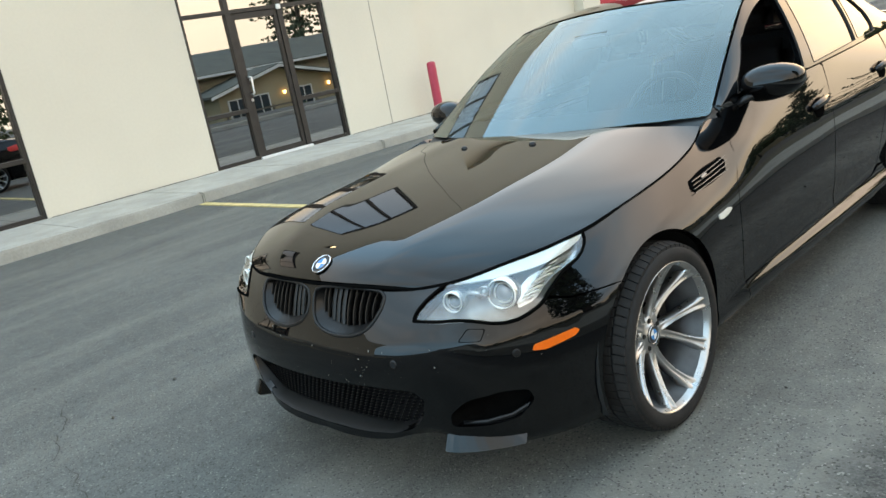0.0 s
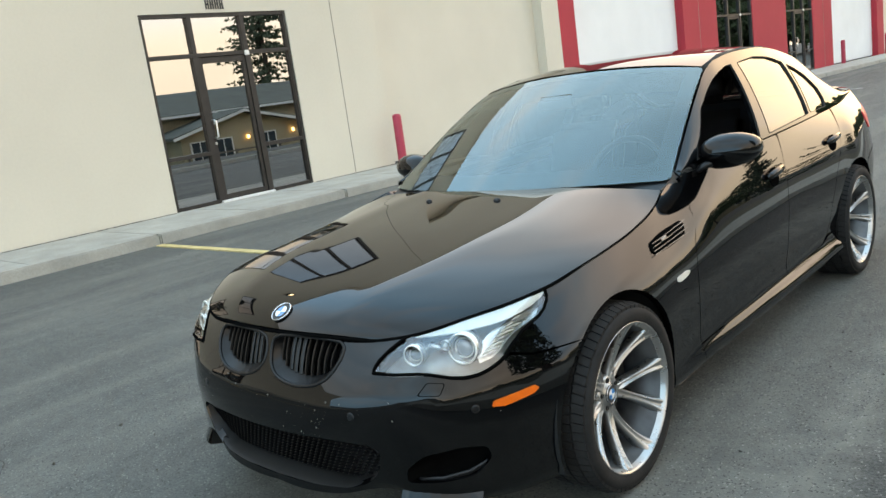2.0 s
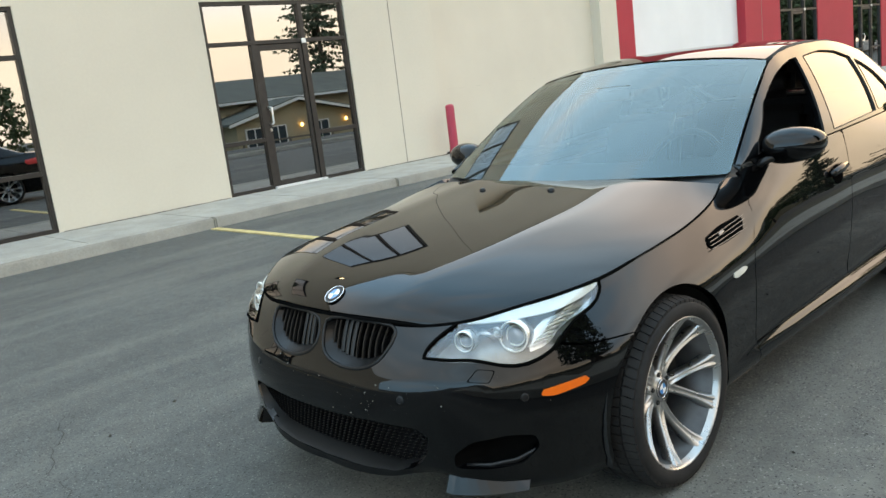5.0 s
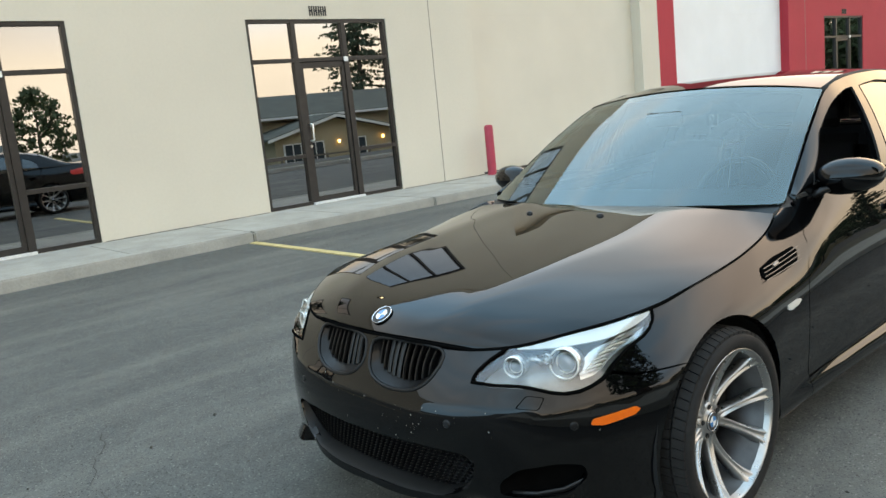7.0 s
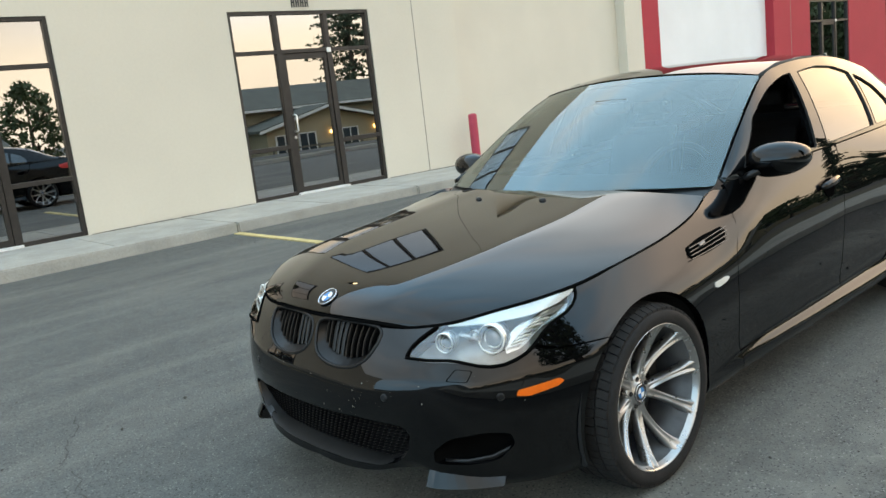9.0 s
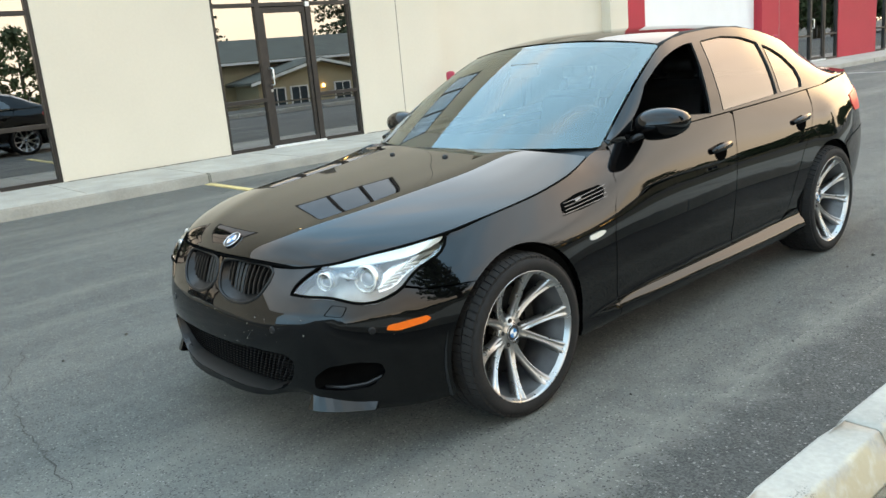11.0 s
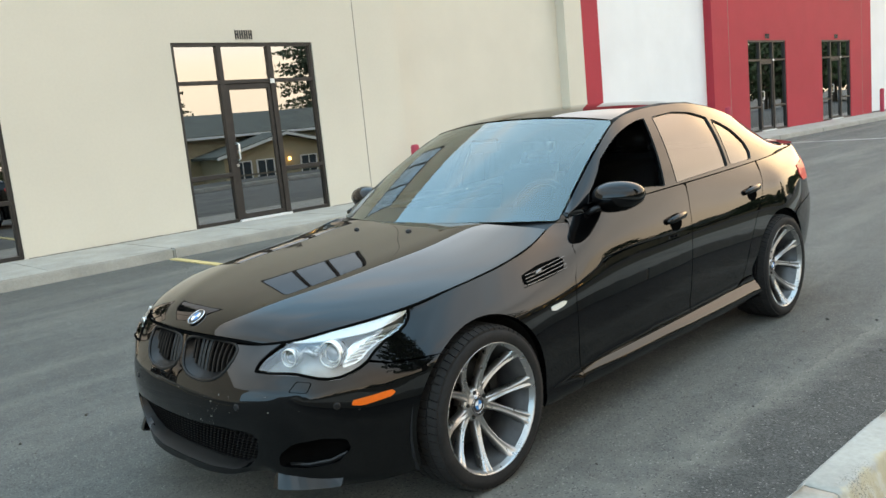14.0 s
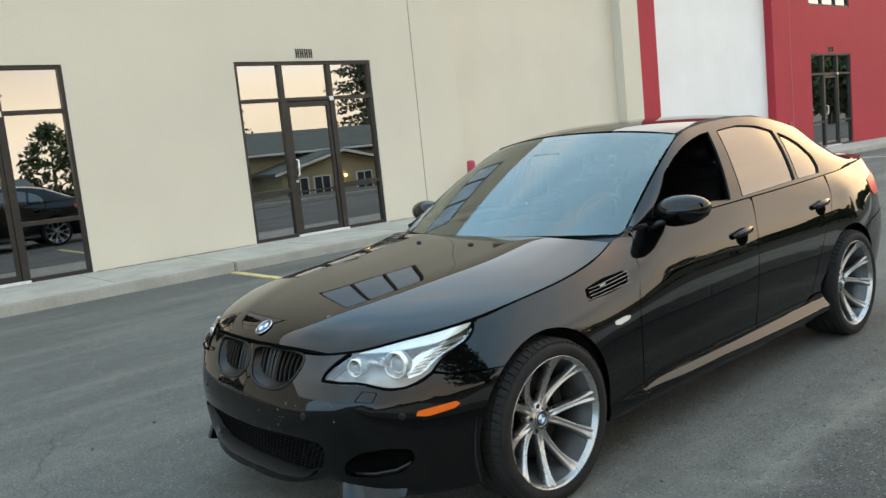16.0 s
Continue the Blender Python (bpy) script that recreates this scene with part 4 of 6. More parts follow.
for k, y in enumerate((13.0, 15.2, 16.6, 19.5, 21.2, 25.0, 26.4, 29.8, 32.0, 35.5)):
    shrub(20.3 + 0.5 * math.sin(3 * k), y, -1.45, 0.55 + 0.3 * abs(math.sin(2.3 * k)), 200 + k)
for k, (x, y) in enumerate(((18.5, -2.5), (18.0, 0.2), (18.6, 2.6), (18.2, 5.0))):
    shrub(x, y, -1.5, 1.7, 300 + k)
fence = thing("fence", "weathered dark wooden rail fence before the house", "fence", pose(20.9, 0, -1.5))
RAIL_WOOD = material("weathered_wood", (0.13, 0.11, 0.085), 0.9, vary=0.2, scale=4)
for y in range(8, 41, 3):
    part("post", box(-0.05, 0.05, y - 0.05, y + 0.05, 0, 1.15, 0.01), RAIL_WOOD, fence)
for z in (0.35, 0.7, 1.05):
    part("rail", box(-0.075, -0.05, 7.9, 38.1, z - 0.05, z + 0.05), RAIL_WOOD, fence)

# ---- the saloon: x to its left side, y towards its tail, origin on the ground under the front axle ----
from mathutils.geometry import delaunay_2d_cdt
from mathutils import kdtree

CAR = Matrix.Translation((0.0, 0.0, -0.006)) @ Euler((radians(0.28), 0, radians(-0.2))).to_matrix().to_4x4()


def Curve(pts, at=None):
    """A smooth curve through points, run by a parameter (by default the chord length, 0 to 1)."""
    cp = np.array(pts, float)
    if at is None:
        d = np.r_[0, np.cumsum(np.linalg.norm(np.diff(cp, axis=0), axis=1))]
        at = d / d[-1]
    ct = np.array(at, float)
    h = np.diff(ct)
    s = np.diff(cp, axis=0) / h[:, None]
    m = np.zeros_like(cp)
    m[1:-1] = (s[:-1] * h[1:, None] + s[1:] * h[:-1, None]) / (h[1:] + h[:-1])[:, None]
    m[0], m[-1] = 1.5 * s[0] - 0.5 * m[1], 1.5 * s[-1] - 0.5 * m[-2]

    def at_time(t):
        i = int(min(max(np.searchsorted(ct, t) - 1, 0), len(ct) - 2))
        g = ct[i + 1] - ct[i]
        x = (t - ct[i]) / g
        a, b = 2 * x**3 - 3 * x**2 + 1, x**3 - 2 * x**2 + x
        return a * cp[i] + b * g * m[i] + (1 - a) * cp[i + 1] + (x**3 - x**2) * g * m[i + 1]

    return at_time


# stations round the body from the middle of the nose to the middle of the tail: widest line (x, y) and upper edge (x, y, z)
WIDEST = [(0, -0.87), (0.12, -0.868), (0.27, -0.857), (0.42, -0.83), (0.55, -0.785), (0.665, -0.711), (0.768, -0.589), (0.832, -0.453), (0.888, -0.258), (0.906, 0.0), (0.906, 0.258), (0.897, 0.515), (0.893, 0.772), (0.893, 1.03), (0.893, 1.545), (0.893, 2.06), (0.903, 2.678), (0.908, 3.012), (0.862, 3.394), (0.778, 3.68), (0.63, 3.88), (0.36, 3.978), (0, 4.0)]
EDGE_FRONT = [(0.000, -0.783, 0.746), (0.120, -0.777, 0.745), (0.270, -0.751, 0.739), (0.436, -0.717, 0.732), (0.569, -0.655, 0.747), (0.681, -0.547, 0.774), (0.777, -0.416, 0.798), (0.826, -0.307, 0.816), (0.841, -0.160, 0.832), (0.849, 0.014, 0.850), (0.847, 0.228, 0.876), (0.828, 0.434, 0.915), (0.787, 0.662, 0.972)]
EDGE_REAR = [(0.811, 0.991, 0.988), (0.816, 1.511, 0.998), (0.812, 2.031, 1.006), (0.797, 2.654, 1.020), (0.771, 3.043, 1.029), (0.718, 3.385, 1.043), (0.661, 3.675, 1.056), (0.540, 3.881, 1.056), (0.310, 3.967, 1.064), (0.000, 3.986, 1.066)]
EDGE = EDGE_FRONT + EDGE_REAR
NST = len(WIDEST)
widest = Curve(WIDEST, range(NST))
edge = Curve(EDGE, range(NST))
LEVELS = (0.0, 0.05, 0.14, 0.32, 0.50, 0.68, 0.86, 1.0)
# how far the body lies inside its widest line at the first seven levels, for nose, corner, front wheel, doors, rear wheel, tail
INSETS = {0: (0.004, 0.008, 0.006, 0.0, 0.0, 0.020, 0.062), 2.6: (0.008, 0.008, 0.006, 0.0, 0.0, 0.020, 0.060), 3.4: (0.03, 0.012, 0.006, 0.0, 0.0, 0.018, 0.055), 5: (0.035, 0.012, 0.006, 0.0, 0.0, 0.010, 0.036), 7: (0.03, 0.010, 0.006, 0.0, 0.0, 0.008, 0.034), 9: (0.035, 0.02, 0.012, 0.004, 0.0, 0.008, 0.034),
          13: (0.035, 0.0, 0.024, 0.014, 0.006, 0.009, 0.040), 16: (0.035, 0.002, 0.026, 0.016, 0.008, 0.014, 0.050), 17.2: (0.05, 0.025, 0.014, 0.004, 0.0, 0.014, 0.055),
          19: (0.12, 0.085, 0.05, 0.012, 0.0, 0.016, 0.05), 22: (0.10, 0.07, 0.04, 0.01, 0.0, 0.02, 0.045)}
insets = Curve(list(INSETS.values()), list(INSETS))
LOW = {0: 0.224, 1.5: 0.228, 2.4: 0.242, 3.0: 0.262, 3.6: 0.262, 4.2: 0.225, 6: 0.20, 9: 0.19, 12: 0.195, 16: 0.20, 18: 0.22, 22: 0.23}
low = Curve([(v,) for v in LOW.values()], list(LOW))


def shell(a, h):
    """The lower body: station a (0 nose to 22 tail), height h (0 under edge to 1 upper edge); a may be negative for the right side."""
    s, a = (-1 if a < 0 else 1), min(abs(a), NST - 1)
    w, e, ins, z0 = widest(a), edge(a), insets(a), low(a)[0]
    d = widest(min(a + 0.02, NST - 1)) - widest(max(a - 0.02, 0))
    n = np.array([d[1], -d[0]]) / np.linalg.norm(d)
    if a < 0.02:
        n = np.array([0.0, -1.0])
    if a > NST - 1.02:
        n = np.array([0.0, 1.0])
    pts = [(*(w - n * ins[k]), z0 + LEVELS[k] * (e[2] - z0)) for k in range(7)] + [tuple(e)]
    x, y, z = Curve(pts, LEVELS)(h)
    return np.array([s * x, y, z])


def fair(pts, degree):
    """A long calm curve close to the points, by chord length."""
    fp = np.array(pts, float)
    d = np.r_[0, np.cumsum(np.linalg.norm(np.diff(fp, axis=0), axis=1))]
    k = np.polyfit(d / d[-1], fp, degree)
    return lambda t: np.array([np.polyval(k[:, i], t) for i in range(fp.shape[1])])


def across(c_pts, e_pts, power=2.2, bow=2.0, crease=0.0, calm=0):
    """A symmetric skin (hood, roof, glass) from a middle line (y, z) and its left edge (x, y, z); u runs -1 to 1 across, v along."""
    c, e = Curve([(0, *p) for p in c_pts]), Curve(e_pts)
    if calm:
        c, e = fair([(0, *p) for p in c_pts], calm), fair(e_pts, calm - 2)

    def f(u, v):
        a, b, s = c(v), e(v), abs(u)
        z = a[2] + (b[2] - a[2]) * s**power
        if crease:
            z += crease * math.exp(-(((s - 0.52) / 0.13) ** 2)) * min(1, 6 * v)
        return np.array([u * b[0], a[1] + (b[1] - a[1]) * s**bow, z])

    return f


HOOD_MID = [(-0.783, 0.746), (-0.764, 0.763), (-0.721, 0.793), (-0.618, 0.834), (-0.412, 0.881), (-0.206, 0.913), (0.0, 0.939), (0.206, 0.961), (0.464, 0.987)]
HOOD_SIDE = EDGE_FRONT[3:12] + [(0.783, 0.592, 0.951)]
hood_skin = across(HOOD_MID, HOOD_SIDE, 3.0, 2.0, 0.004)
hood_calm = across(HOOD_MID, HOOD_SIDE, 3.0, 2.0, 0.005, 6)
RAIL = [(0.782, 0.718, 0.984), (0.740, 0.939, 1.128), (0.695, 1.173, 1.267), (0.648, 1.413, 1.381), (0.621, 1.659, 1.424), (0.608, 1.975, 1.437), (0.605, 2.288, 1.426), (0.606, 2.551, 1.386), (0.614, 2.802, 1.321), (0.626, 3.049, 1.216), (0.642, 3.245, 1.128), (0.653, 3.400, 1.080), (0.657, 3.556, 1.062)]
rail = Curve(RAIL)
ROOF_MID = [(1.324, 1.436), (1.494, 1.464), (1.751, 1.478), (2.009, 1.480), (2.266, 1.472), (2.575, 1.44), (2.85, 1.392)]
roof_skin = across(ROOF_MID, RAIL[3:9], 2.4, 2.0)
SCREEN_MID = [(0.484, 1.0), (0.772, 1.162), (1.03, 1.297), (1.313, 1.433)]
screen_skin = across(SCREEN_MID, RAIL[:4], 2.2, 2.0)
BACK_MID = [(2.86, 1.398), (3.06, 1.305), (3.26, 1.20), (3.461, 1.11)]
back_skin = across(BACK_MID, RAIL[8:12], 2.2, 2.0)
DECK_MID = [(3.47, 1.105), (3.633, 1.09), (3.823, 1.084), (3.943, 1.092), (3.986, 1.064)]
DECK_SIDE = [(0.655, 3.423, 1.091), (0.66, 3.537, 1.068), (0.655, 3.68, 1.059), (0.58, 3.843, 1.061), (0.54, 3.881, 1.056)]
deck_skin = across(DECK_MID, DECK_SIDE, 3.0, 2.0)
belt = Curve(EDGE_FRONT[12:] + EDGE_REAR[:7])


def green_skin(s, w):
    """The left side of the cabin: s from the screen pillar to the tail, w from the belt to the roof rail."""
    a, b = belt(0.0 + 0.93 * s), rail(s)
    p = a + (b - a) * w
    p = p + np.array([0.022, 0, 0.004]) * 4 * w * (1 - w)
    return p


def invert(skin, lo, hi, axes, n=(90, 60)):
    """Finds the parameters of a skin at two of its coordinates."""
    us, vs = np.linspace(lo[0], hi[0], n[0]), np.linspace(lo[1], hi[1], n[1])
    tree = kdtree.KDTree(n[0] * n[1])
    for i, u in enumerate(us):
        for j, v in enumerate(vs):
            p = skin(u, v)
            tree.insert((p[axes[0]], p[axes[1]], 0), i * n[1] + j)
    tree.balance()

    def find(p, q):
        k = tree.find((p, q, 0))[1]
        x = np.array([us[k // n[1]], vs[k % n[1]]])
        aim = np.array([p, q])
        for _ in range(8):
            f = skin(*x)[list(axes)] - aim
            g = 1e-4
            j = np.stack([(skin(x[0] + g, x[1])[list(axes)] - f - aim) / g, (skin(x[0], x[1] + g)[list(axes)] - f - aim) / g], 1)
            x = x - np.linalg.lstsq(j + 1e-9 * np.eye(2), f, rcond=None)[0].clip(-0.5, 0.5)
            x = np.clip(x, np.array(lo), np.array(hi))
        return tuple(x)

    return find


on_side = invert(shell, (3.0, 0.0), (20.5, 1.0), (1, 2), (140, 40))
on_front = invert(shell, (0.0, 0.0), (8.5, 1.0), (0, 2), (90, 40))
on_green = invert(green_skin, (0.0, 0.0), (1.0, 1.0), (1, 2), (90, 40))


def round_path(pts, r=0.3, closed=True, n=4):
    """Softens the corners of a path in the plane; r is a share of the shorter leg."""
    out, m = [], len(pts)
    for i, p in enumerate(pts):
        p = Vector(p)
        if not closed and i in (0, m - 1):
            out.append(p)
            continue
        a, b = Vector(pts[i - 1]) - p, Vector(pts[(i + 1) % m]) - p
        k = r * min(a.length, b.length)
        s, e = p + a.normalized() * k, p + b.normalized() * k
        for j in range(n + 1):
            t = j / n
            out.append((1 - t) ** 2 * s + 2 * t * (1 - t) * p + t * t * e)
    return [tuple(p) for p in out]


def dense(pts, step):
    """More points along a closed path, no two farther apart than the step."""
    out = []
    for p, q in zip(pts, pts[1:] + pts[:1]):
        n = max(1, int(math.ceil(math.dist(p, q) / step)))
        out += [(p[0] + (q[0] - p[0]) * k / n, p[1] + (q[1] - p[1]) * k / n) for k in range(n)]
    return out


def within(poly, x, y):
    c, j = False, len(poly) - 1
    for i in range(len(poly)):
        (xi, yi), (xj, yj) = poly[i], poly[j]
        if (yi > y) != (yj > y) and x < (xj - xi) * (y - yi) / (yj - yi) + xi:
            c = not c
        j = i
    return c


def skin_normal(skin, u, v, flip):
    g = 2e-3
    a, b = skin(u + g, v) - skin(u - g, v), skin(u, v + g) - skin(u, v - g)
    n = np.cross(a, b) * flip
    k = np.linalg.norm(n)
    return n / k if k > 1e-12 else np.array([0.0, 0, 1])


def swell(pt, n):
    """The upward lean of the bumper's ledge above its crease, and of the fender's shoulder."""
    a, z = abs(pt[0]), shell(*pt)[2]
    def ease(x, p, q):
        k = np.clip((x - p) / (q - p), 0, 1)
        return k * k * (3 - 2 * k)

    top = (17 + 7 * ease(a, 6.5, 8.0)) * ease(a, 1.2, 2.8) * (1 - ease(a, 9.0, 13.5))
    lo = 0.568 - 0.014 * ease(a, 4.6, 5.6) + 0.05 * ease(a, 6.8, 9.5)
    k = ease(z, lo, lo + 0.016 + 0.13 * ease(a, 6.8, 9.5))
    under = np.interp(a, (7.5, 9.0), (-9, 0)) * np.clip((0.53 - z) / 0.10, 0, 1)
    t = radians(top * k + under)
    up = np.array([0.0, 0, 1]) - n * n[2]
    return n * math.cos(t) + up / (np.linalg.norm(up) + 1e-9) * math.sin(t)


def panel(name, skin, outline, holes, mat, parent, step, label="", flip=1, out=0.0, lip=0.012, mirror=False, scale=(1, 1), shade=None):
    """A sheet cut from a skin along an outline in its parameters, with holes; its rims turn inwards. scale: metres per unit of each parameter."""
    sx, sy = scale
    loops = [dense([(p[0] * sx, p[1] * sy) for p in loop], step * 0.6) for loop in [outline] + list(holes)]
    pts, edges = [], []
    for loop in loops:
        k = len(pts)
        pts += [Vector(p) for p in loop]
        edges += [(k + i, k + (i + 1) % len(loop)) for i in range(len(loop))]
    rim = len(pts)
    xs, ys = [p[0] for p in loops[0]], [p[1] for p in loops[0]]
    tree = kdtree.KDTree(rim)
    for i, p in enumerate(pts):
        tree.insert((*p, 0), i)
    tree.balance()
    for x in np.arange(min(xs) + step / 2, max(xs), step):
        for y in np.arange(min(ys) + step / 2, max(ys), step):
            if within(loops[0], x, y) and not any(within(q, x, y) for q in loops[1:]) and tree.find((x, y, 0))[2] > step * 0.45:
                pts.append(Vector((x, y)))
    verts, _, faces, *_ = delaunay_2d_cdt(pts, edges, [], 0, 1e-7)
    par = [(p.x / sx, p.y / sy) for p in verts]
    keep = []
    for f in faces:
        x, y = sum(verts[i].x for i in f) / len(f), sum(verts[i].y for i in f) / len(f)
        if within(loops[0], x, y) and not any(within(q, x, y) for q in loops[1:]):
            keep.append(list(f))
    nrm = [skin_normal(skin, u, v, flip) for u, v in par]
    if shade:
        nrm = [skin_normal(shade, u, v, flip) for u, v in par]
    if skin is shell:
        nrm = [swell(q, n) for q, n in zip(par, nrm)]
    pos = [skin(u, v) + n * out for (u, v), n in zip(par, nrm)]
    count = {}
    for f in keep:
        for i in range(len(f)):
            a, b = f[i], f[(i + 1) % len(f)]
            count.setdefault((min(a, b), max(a, b)), []).append((a, b))
    vv, nn, ff = [tuple(p) for p in pos], [tuple(n) for n in nrm], [list(f) for f in keep]
    if lip:
        for (a, b), ways in count.items():
            if len(ways) == 1:
                a, b = ways[0]
                pa, pb = pos[a], pos[b]
                e = np.cross(pb - pa, nrm[a])
                e = e / (np.linalg.norm(e) + 1e-12)
                k = len(vv)
                for p, n in ((pa, nrm[a]), (pb, nrm[b]), (pb - nrm[b] * lip, nrm[b]), (pa - nrm[a] * lip, nrm[a])):
                    vv.append(tuple(p))
                    nn.append(tuple(e))
                ff.append([k + 1, k, k + 3, k + 2])
    if mirror:
        vv = [(-x, y, z) for x, y, z in vv]
        nn = [(-x, y, z) for x, y, z in nn]
        ff = [f[::-1] for f in ff]
    # wind each face to its normal
    for f in ff:
        a, b, c = (np.array(vv[i]) for i in f[:3])
        if np.dot(np.cross(b - a, c - a), nn[f[0]]) < 0:
            f.reverse()
    me = bpy.data.meshes.new(name)
    me.from_pydata(vv, [], ff)
    me.materials.append(mat)
    for p in me.polygons:
        p.use_smooth = True
    me.normals_split_custom_set_from_vertices(nn)
    ob = new(name, me)
    ob.parent = parent
    return tagged(ob, label)

def paint_material():
    m = material("black_clearcoat_paint", (0.0012, 0.0012, 0.0014), 0.5, coat=1.0, spec=0.0, coat_rough=0.008)
    n, l = m.node_tree.nodes, m.node_tree.links
    b = n["Principled BSDF"]
    b.inputs["Coat IOR"].default_value = 1.43
    # a film of dust that dulls the clear coat in places
    co = n.new("ShaderNodeTexCoord")
    t = n.new("ShaderNodeTexNoise")
    t.inputs["Scale"].default_value, t.inputs["Detail"].default_value = 3.0, 8
    r = n.new("ShaderNodeMapRange")
    r.inputs["From Min"].default_value, r.inputs["From Max"].default_value = 0.4, 0.75
    r.inputs["To Min"].default_value, r.inputs["To Max"].default_value = 0.004, 0.03
    l.new(co.outputs["Object"], t.inputs["Vector"])
    l.new(t.outputs["Fac"], r.inputs["Value"])
    l.new(r.outputs["Result"], b.inputs["Coat Roughness"])
    return m


PAINT = paint_material()
UNDER = material("black_underbody", (0.006, 0.006, 0.006), 0.8, vary=0.2, scale=8)
RUBBER_TRIM = material("black_rubber_seal", (0.012, 0.012, 0.012), 0.55, vary=0.15, scale=30)
SATIN = material("satin_black_plastic", (0.006, 0.006, 0.0065), 0.32, spec=0.3, vary=0.15, scale=30)
# black without gloss: the shade of openings and gaps is put into this colour
PIT = material("void_shade_black", (0.003, 0.003, 0.003), 0.9, spec=0.0, vary=0.2, scale=20)
TINT = glassy("tinted_window_glass", (0.03, 0.03, 0.03), 0.12, sheen=(1.0, 0.98, 0.96))
SCREEN = glassy("windscreen_glass", (0.62, 0.76, 0.78), 0.125, sheen=(0.92, 1.0, 0.97))
CHROME = material("bright_chrome", (0.75, 0.76, 0.78), 0.08, metal=1.0, vary=0.05, scale=20)

car = thing("car", "glossy black saloon car parked on asphalt, driver window lowered", "car", CAR)

R_ARCH = 0.375
HUB_Z, WHEELBASE = 0.328, 2.889


def arch(cy, a0, a1, n=22, r=R_ARCH):
    return [(cy + r * math.cos(radians(a0 + (a1 - a0) * k / n)), HUB_Z + r * math.sin(radians(a0 + (a1 - a0) * k / n))) for k in range(n + 1)]


def side(pts):
    return [on_side(*p) for p in pts]


def front(pts):
    return [on_front(*p) for p in pts]


SC_SIDE = (0.24, 0.72)
GAP = 0.0025

# upper edge as side-view points, a little below the very edge
def edge_run(a0, a1, h=0.997, n=14):
    return [(a0 + (a1 - a0) * k / n, h) for k in range(n + 1)]


# lamp outline by station and height: inner end, lower edge, outer edge up to the tip
LAMP_IN = [(3.80, 0.990), (3.67, 0.935), (3.58, 0.875), (3.52, 0.808)]
LAMP_LOW = [(4.0, 0.800), (4.5, 0.791), (4.75, 0.783), (5.0, 0.766), (5.17, 0.747), (5.37, 0.722), (5.6, 0.704), (5.85, 0.700), (6.12, 0.711), (6.40, 0.729), (6.65, 0.752)]
LAMP_OUT = [(6.83, 0.782), (6.97, 0.806), (7.10, 0.828), (7.25, 0.844), (7.40, 0.864), (7.46, 0.888), (7.43, 0.918), (7.32, 0.946), (7.12, 0.974), (6.93, 0.990)]
lamp_low = LAMP_IN + LAMP_LOW + LAMP_OUT
lamp_top = [(float(a), 0.994) for a in np.linspace(6.85, 3.9, 14)]
lamp_loop = lamp_low + lamp_top


# --- front bumper, both halves in one sheet ---
KIDNEY = round_path([(0.20, 0.950), (0.50, 0.976), (1.0, 0.984), (1.9, 0.984), (2.32, 0.976), (2.47, 0.945), (2.50, 0.885), (2.40, 0.82), (2.22, 0.765), (1.98, 0.728), (1.68, 0.704), (1.30, 0.696), (0.98, 0.702), (0.62, 0.722), (0.34, 0.752), (0.16, 0.80), (0.10, 0.86), (0.12, 0.915)], 0.35, n=2)
kid_loop = KIDNEY
INTAKE = round_path([(0.0, 0.425), (0.30, 0.430), (0.455, 0.424), (0.486, 0.40), (0.474, 0.35), (0.45, 0.312), (0.41, 0.283), (0.34, 0.262), (0.2, 0.251), (0.0, 0.246)], 0.25, closed=False)
intake_half = front([(max(x, 0.002), z) for x, z in INTAKE])
SIDE_IN = round_path([(0.553, 0.302), (0.558, 0.345), (0.612, 0.390), (0.70, 0.404), (0.752, 0.392), (0.758, 0.352), (0.722, 0.302), (0.64, 0.296)], 0.35)
side_in = front(SIDE_IN)
shut = [(-0.43, 0.629), (-0.36, 0.624), (-0.275, 0.619)]
arch_front = arch(0.0, 129.5, 205, 16)
half = ([(0.0, 0.985)] + [(float(a), 0.985) for a in np.linspace(0.3, 3.70, 14)] + [(u - 0.03, v - 0.004) for u, v in LAMP_IN] + [(u, v - 0.012) for u, v in LAMP_LOW] + side(shut)
        + side([p for p in arch_front if p[1] > 0.20]) + [(float(a), 0.004) for a in np.linspace(7.5, 0.0, 24)])
half = [(max(u, 0.0), v) for u, v in half]
whole = half + [(-u, v) for u, v in half[::-1] if u > 1e-4]


def both(loop):
    return [loop, [(-u, v) for u, v in loop]]


intake_whole = intake_half + [(-u, v) for u, v in intake_half[::-1]]
panel("front_bumper", shell, whole, both(kid_loop) + both(side_in) + [intake_whole], PAINT, car, 0.028, lip=0.025, scale=(0.16, 0.55))

# --- fenders, doors, quarters, sills, on both sides ---
DOOR_F = [(0.735, 0.955), (0.713, 0.913), (0.682, 0.854), (0.648, 0.724), (0.632, 0.61), (0.64, 0.42), (0.65, 0.303)]
B_LINE = [(1.705, 0.308), (1.71, 0.5), (1.73, 0.72), (1.775, 0.87), (1.803, 0.985)]
DOOR_R = [(2.765, 1.015), (2.72, 0.92), (2.615, 0.78), (2.52, 0.69), (2.425, 0.52), (2.365, 0.36)]
SILL = 0.296
def shifted(pts, d):
    return [(y + d, z) for y, z in pts]


def a_of(y, z=0.9):
    return on_side(y, z)[0]


def along(a, b, n, h):
    return [(float(x), h) for x in np.linspace(a, b, n)]


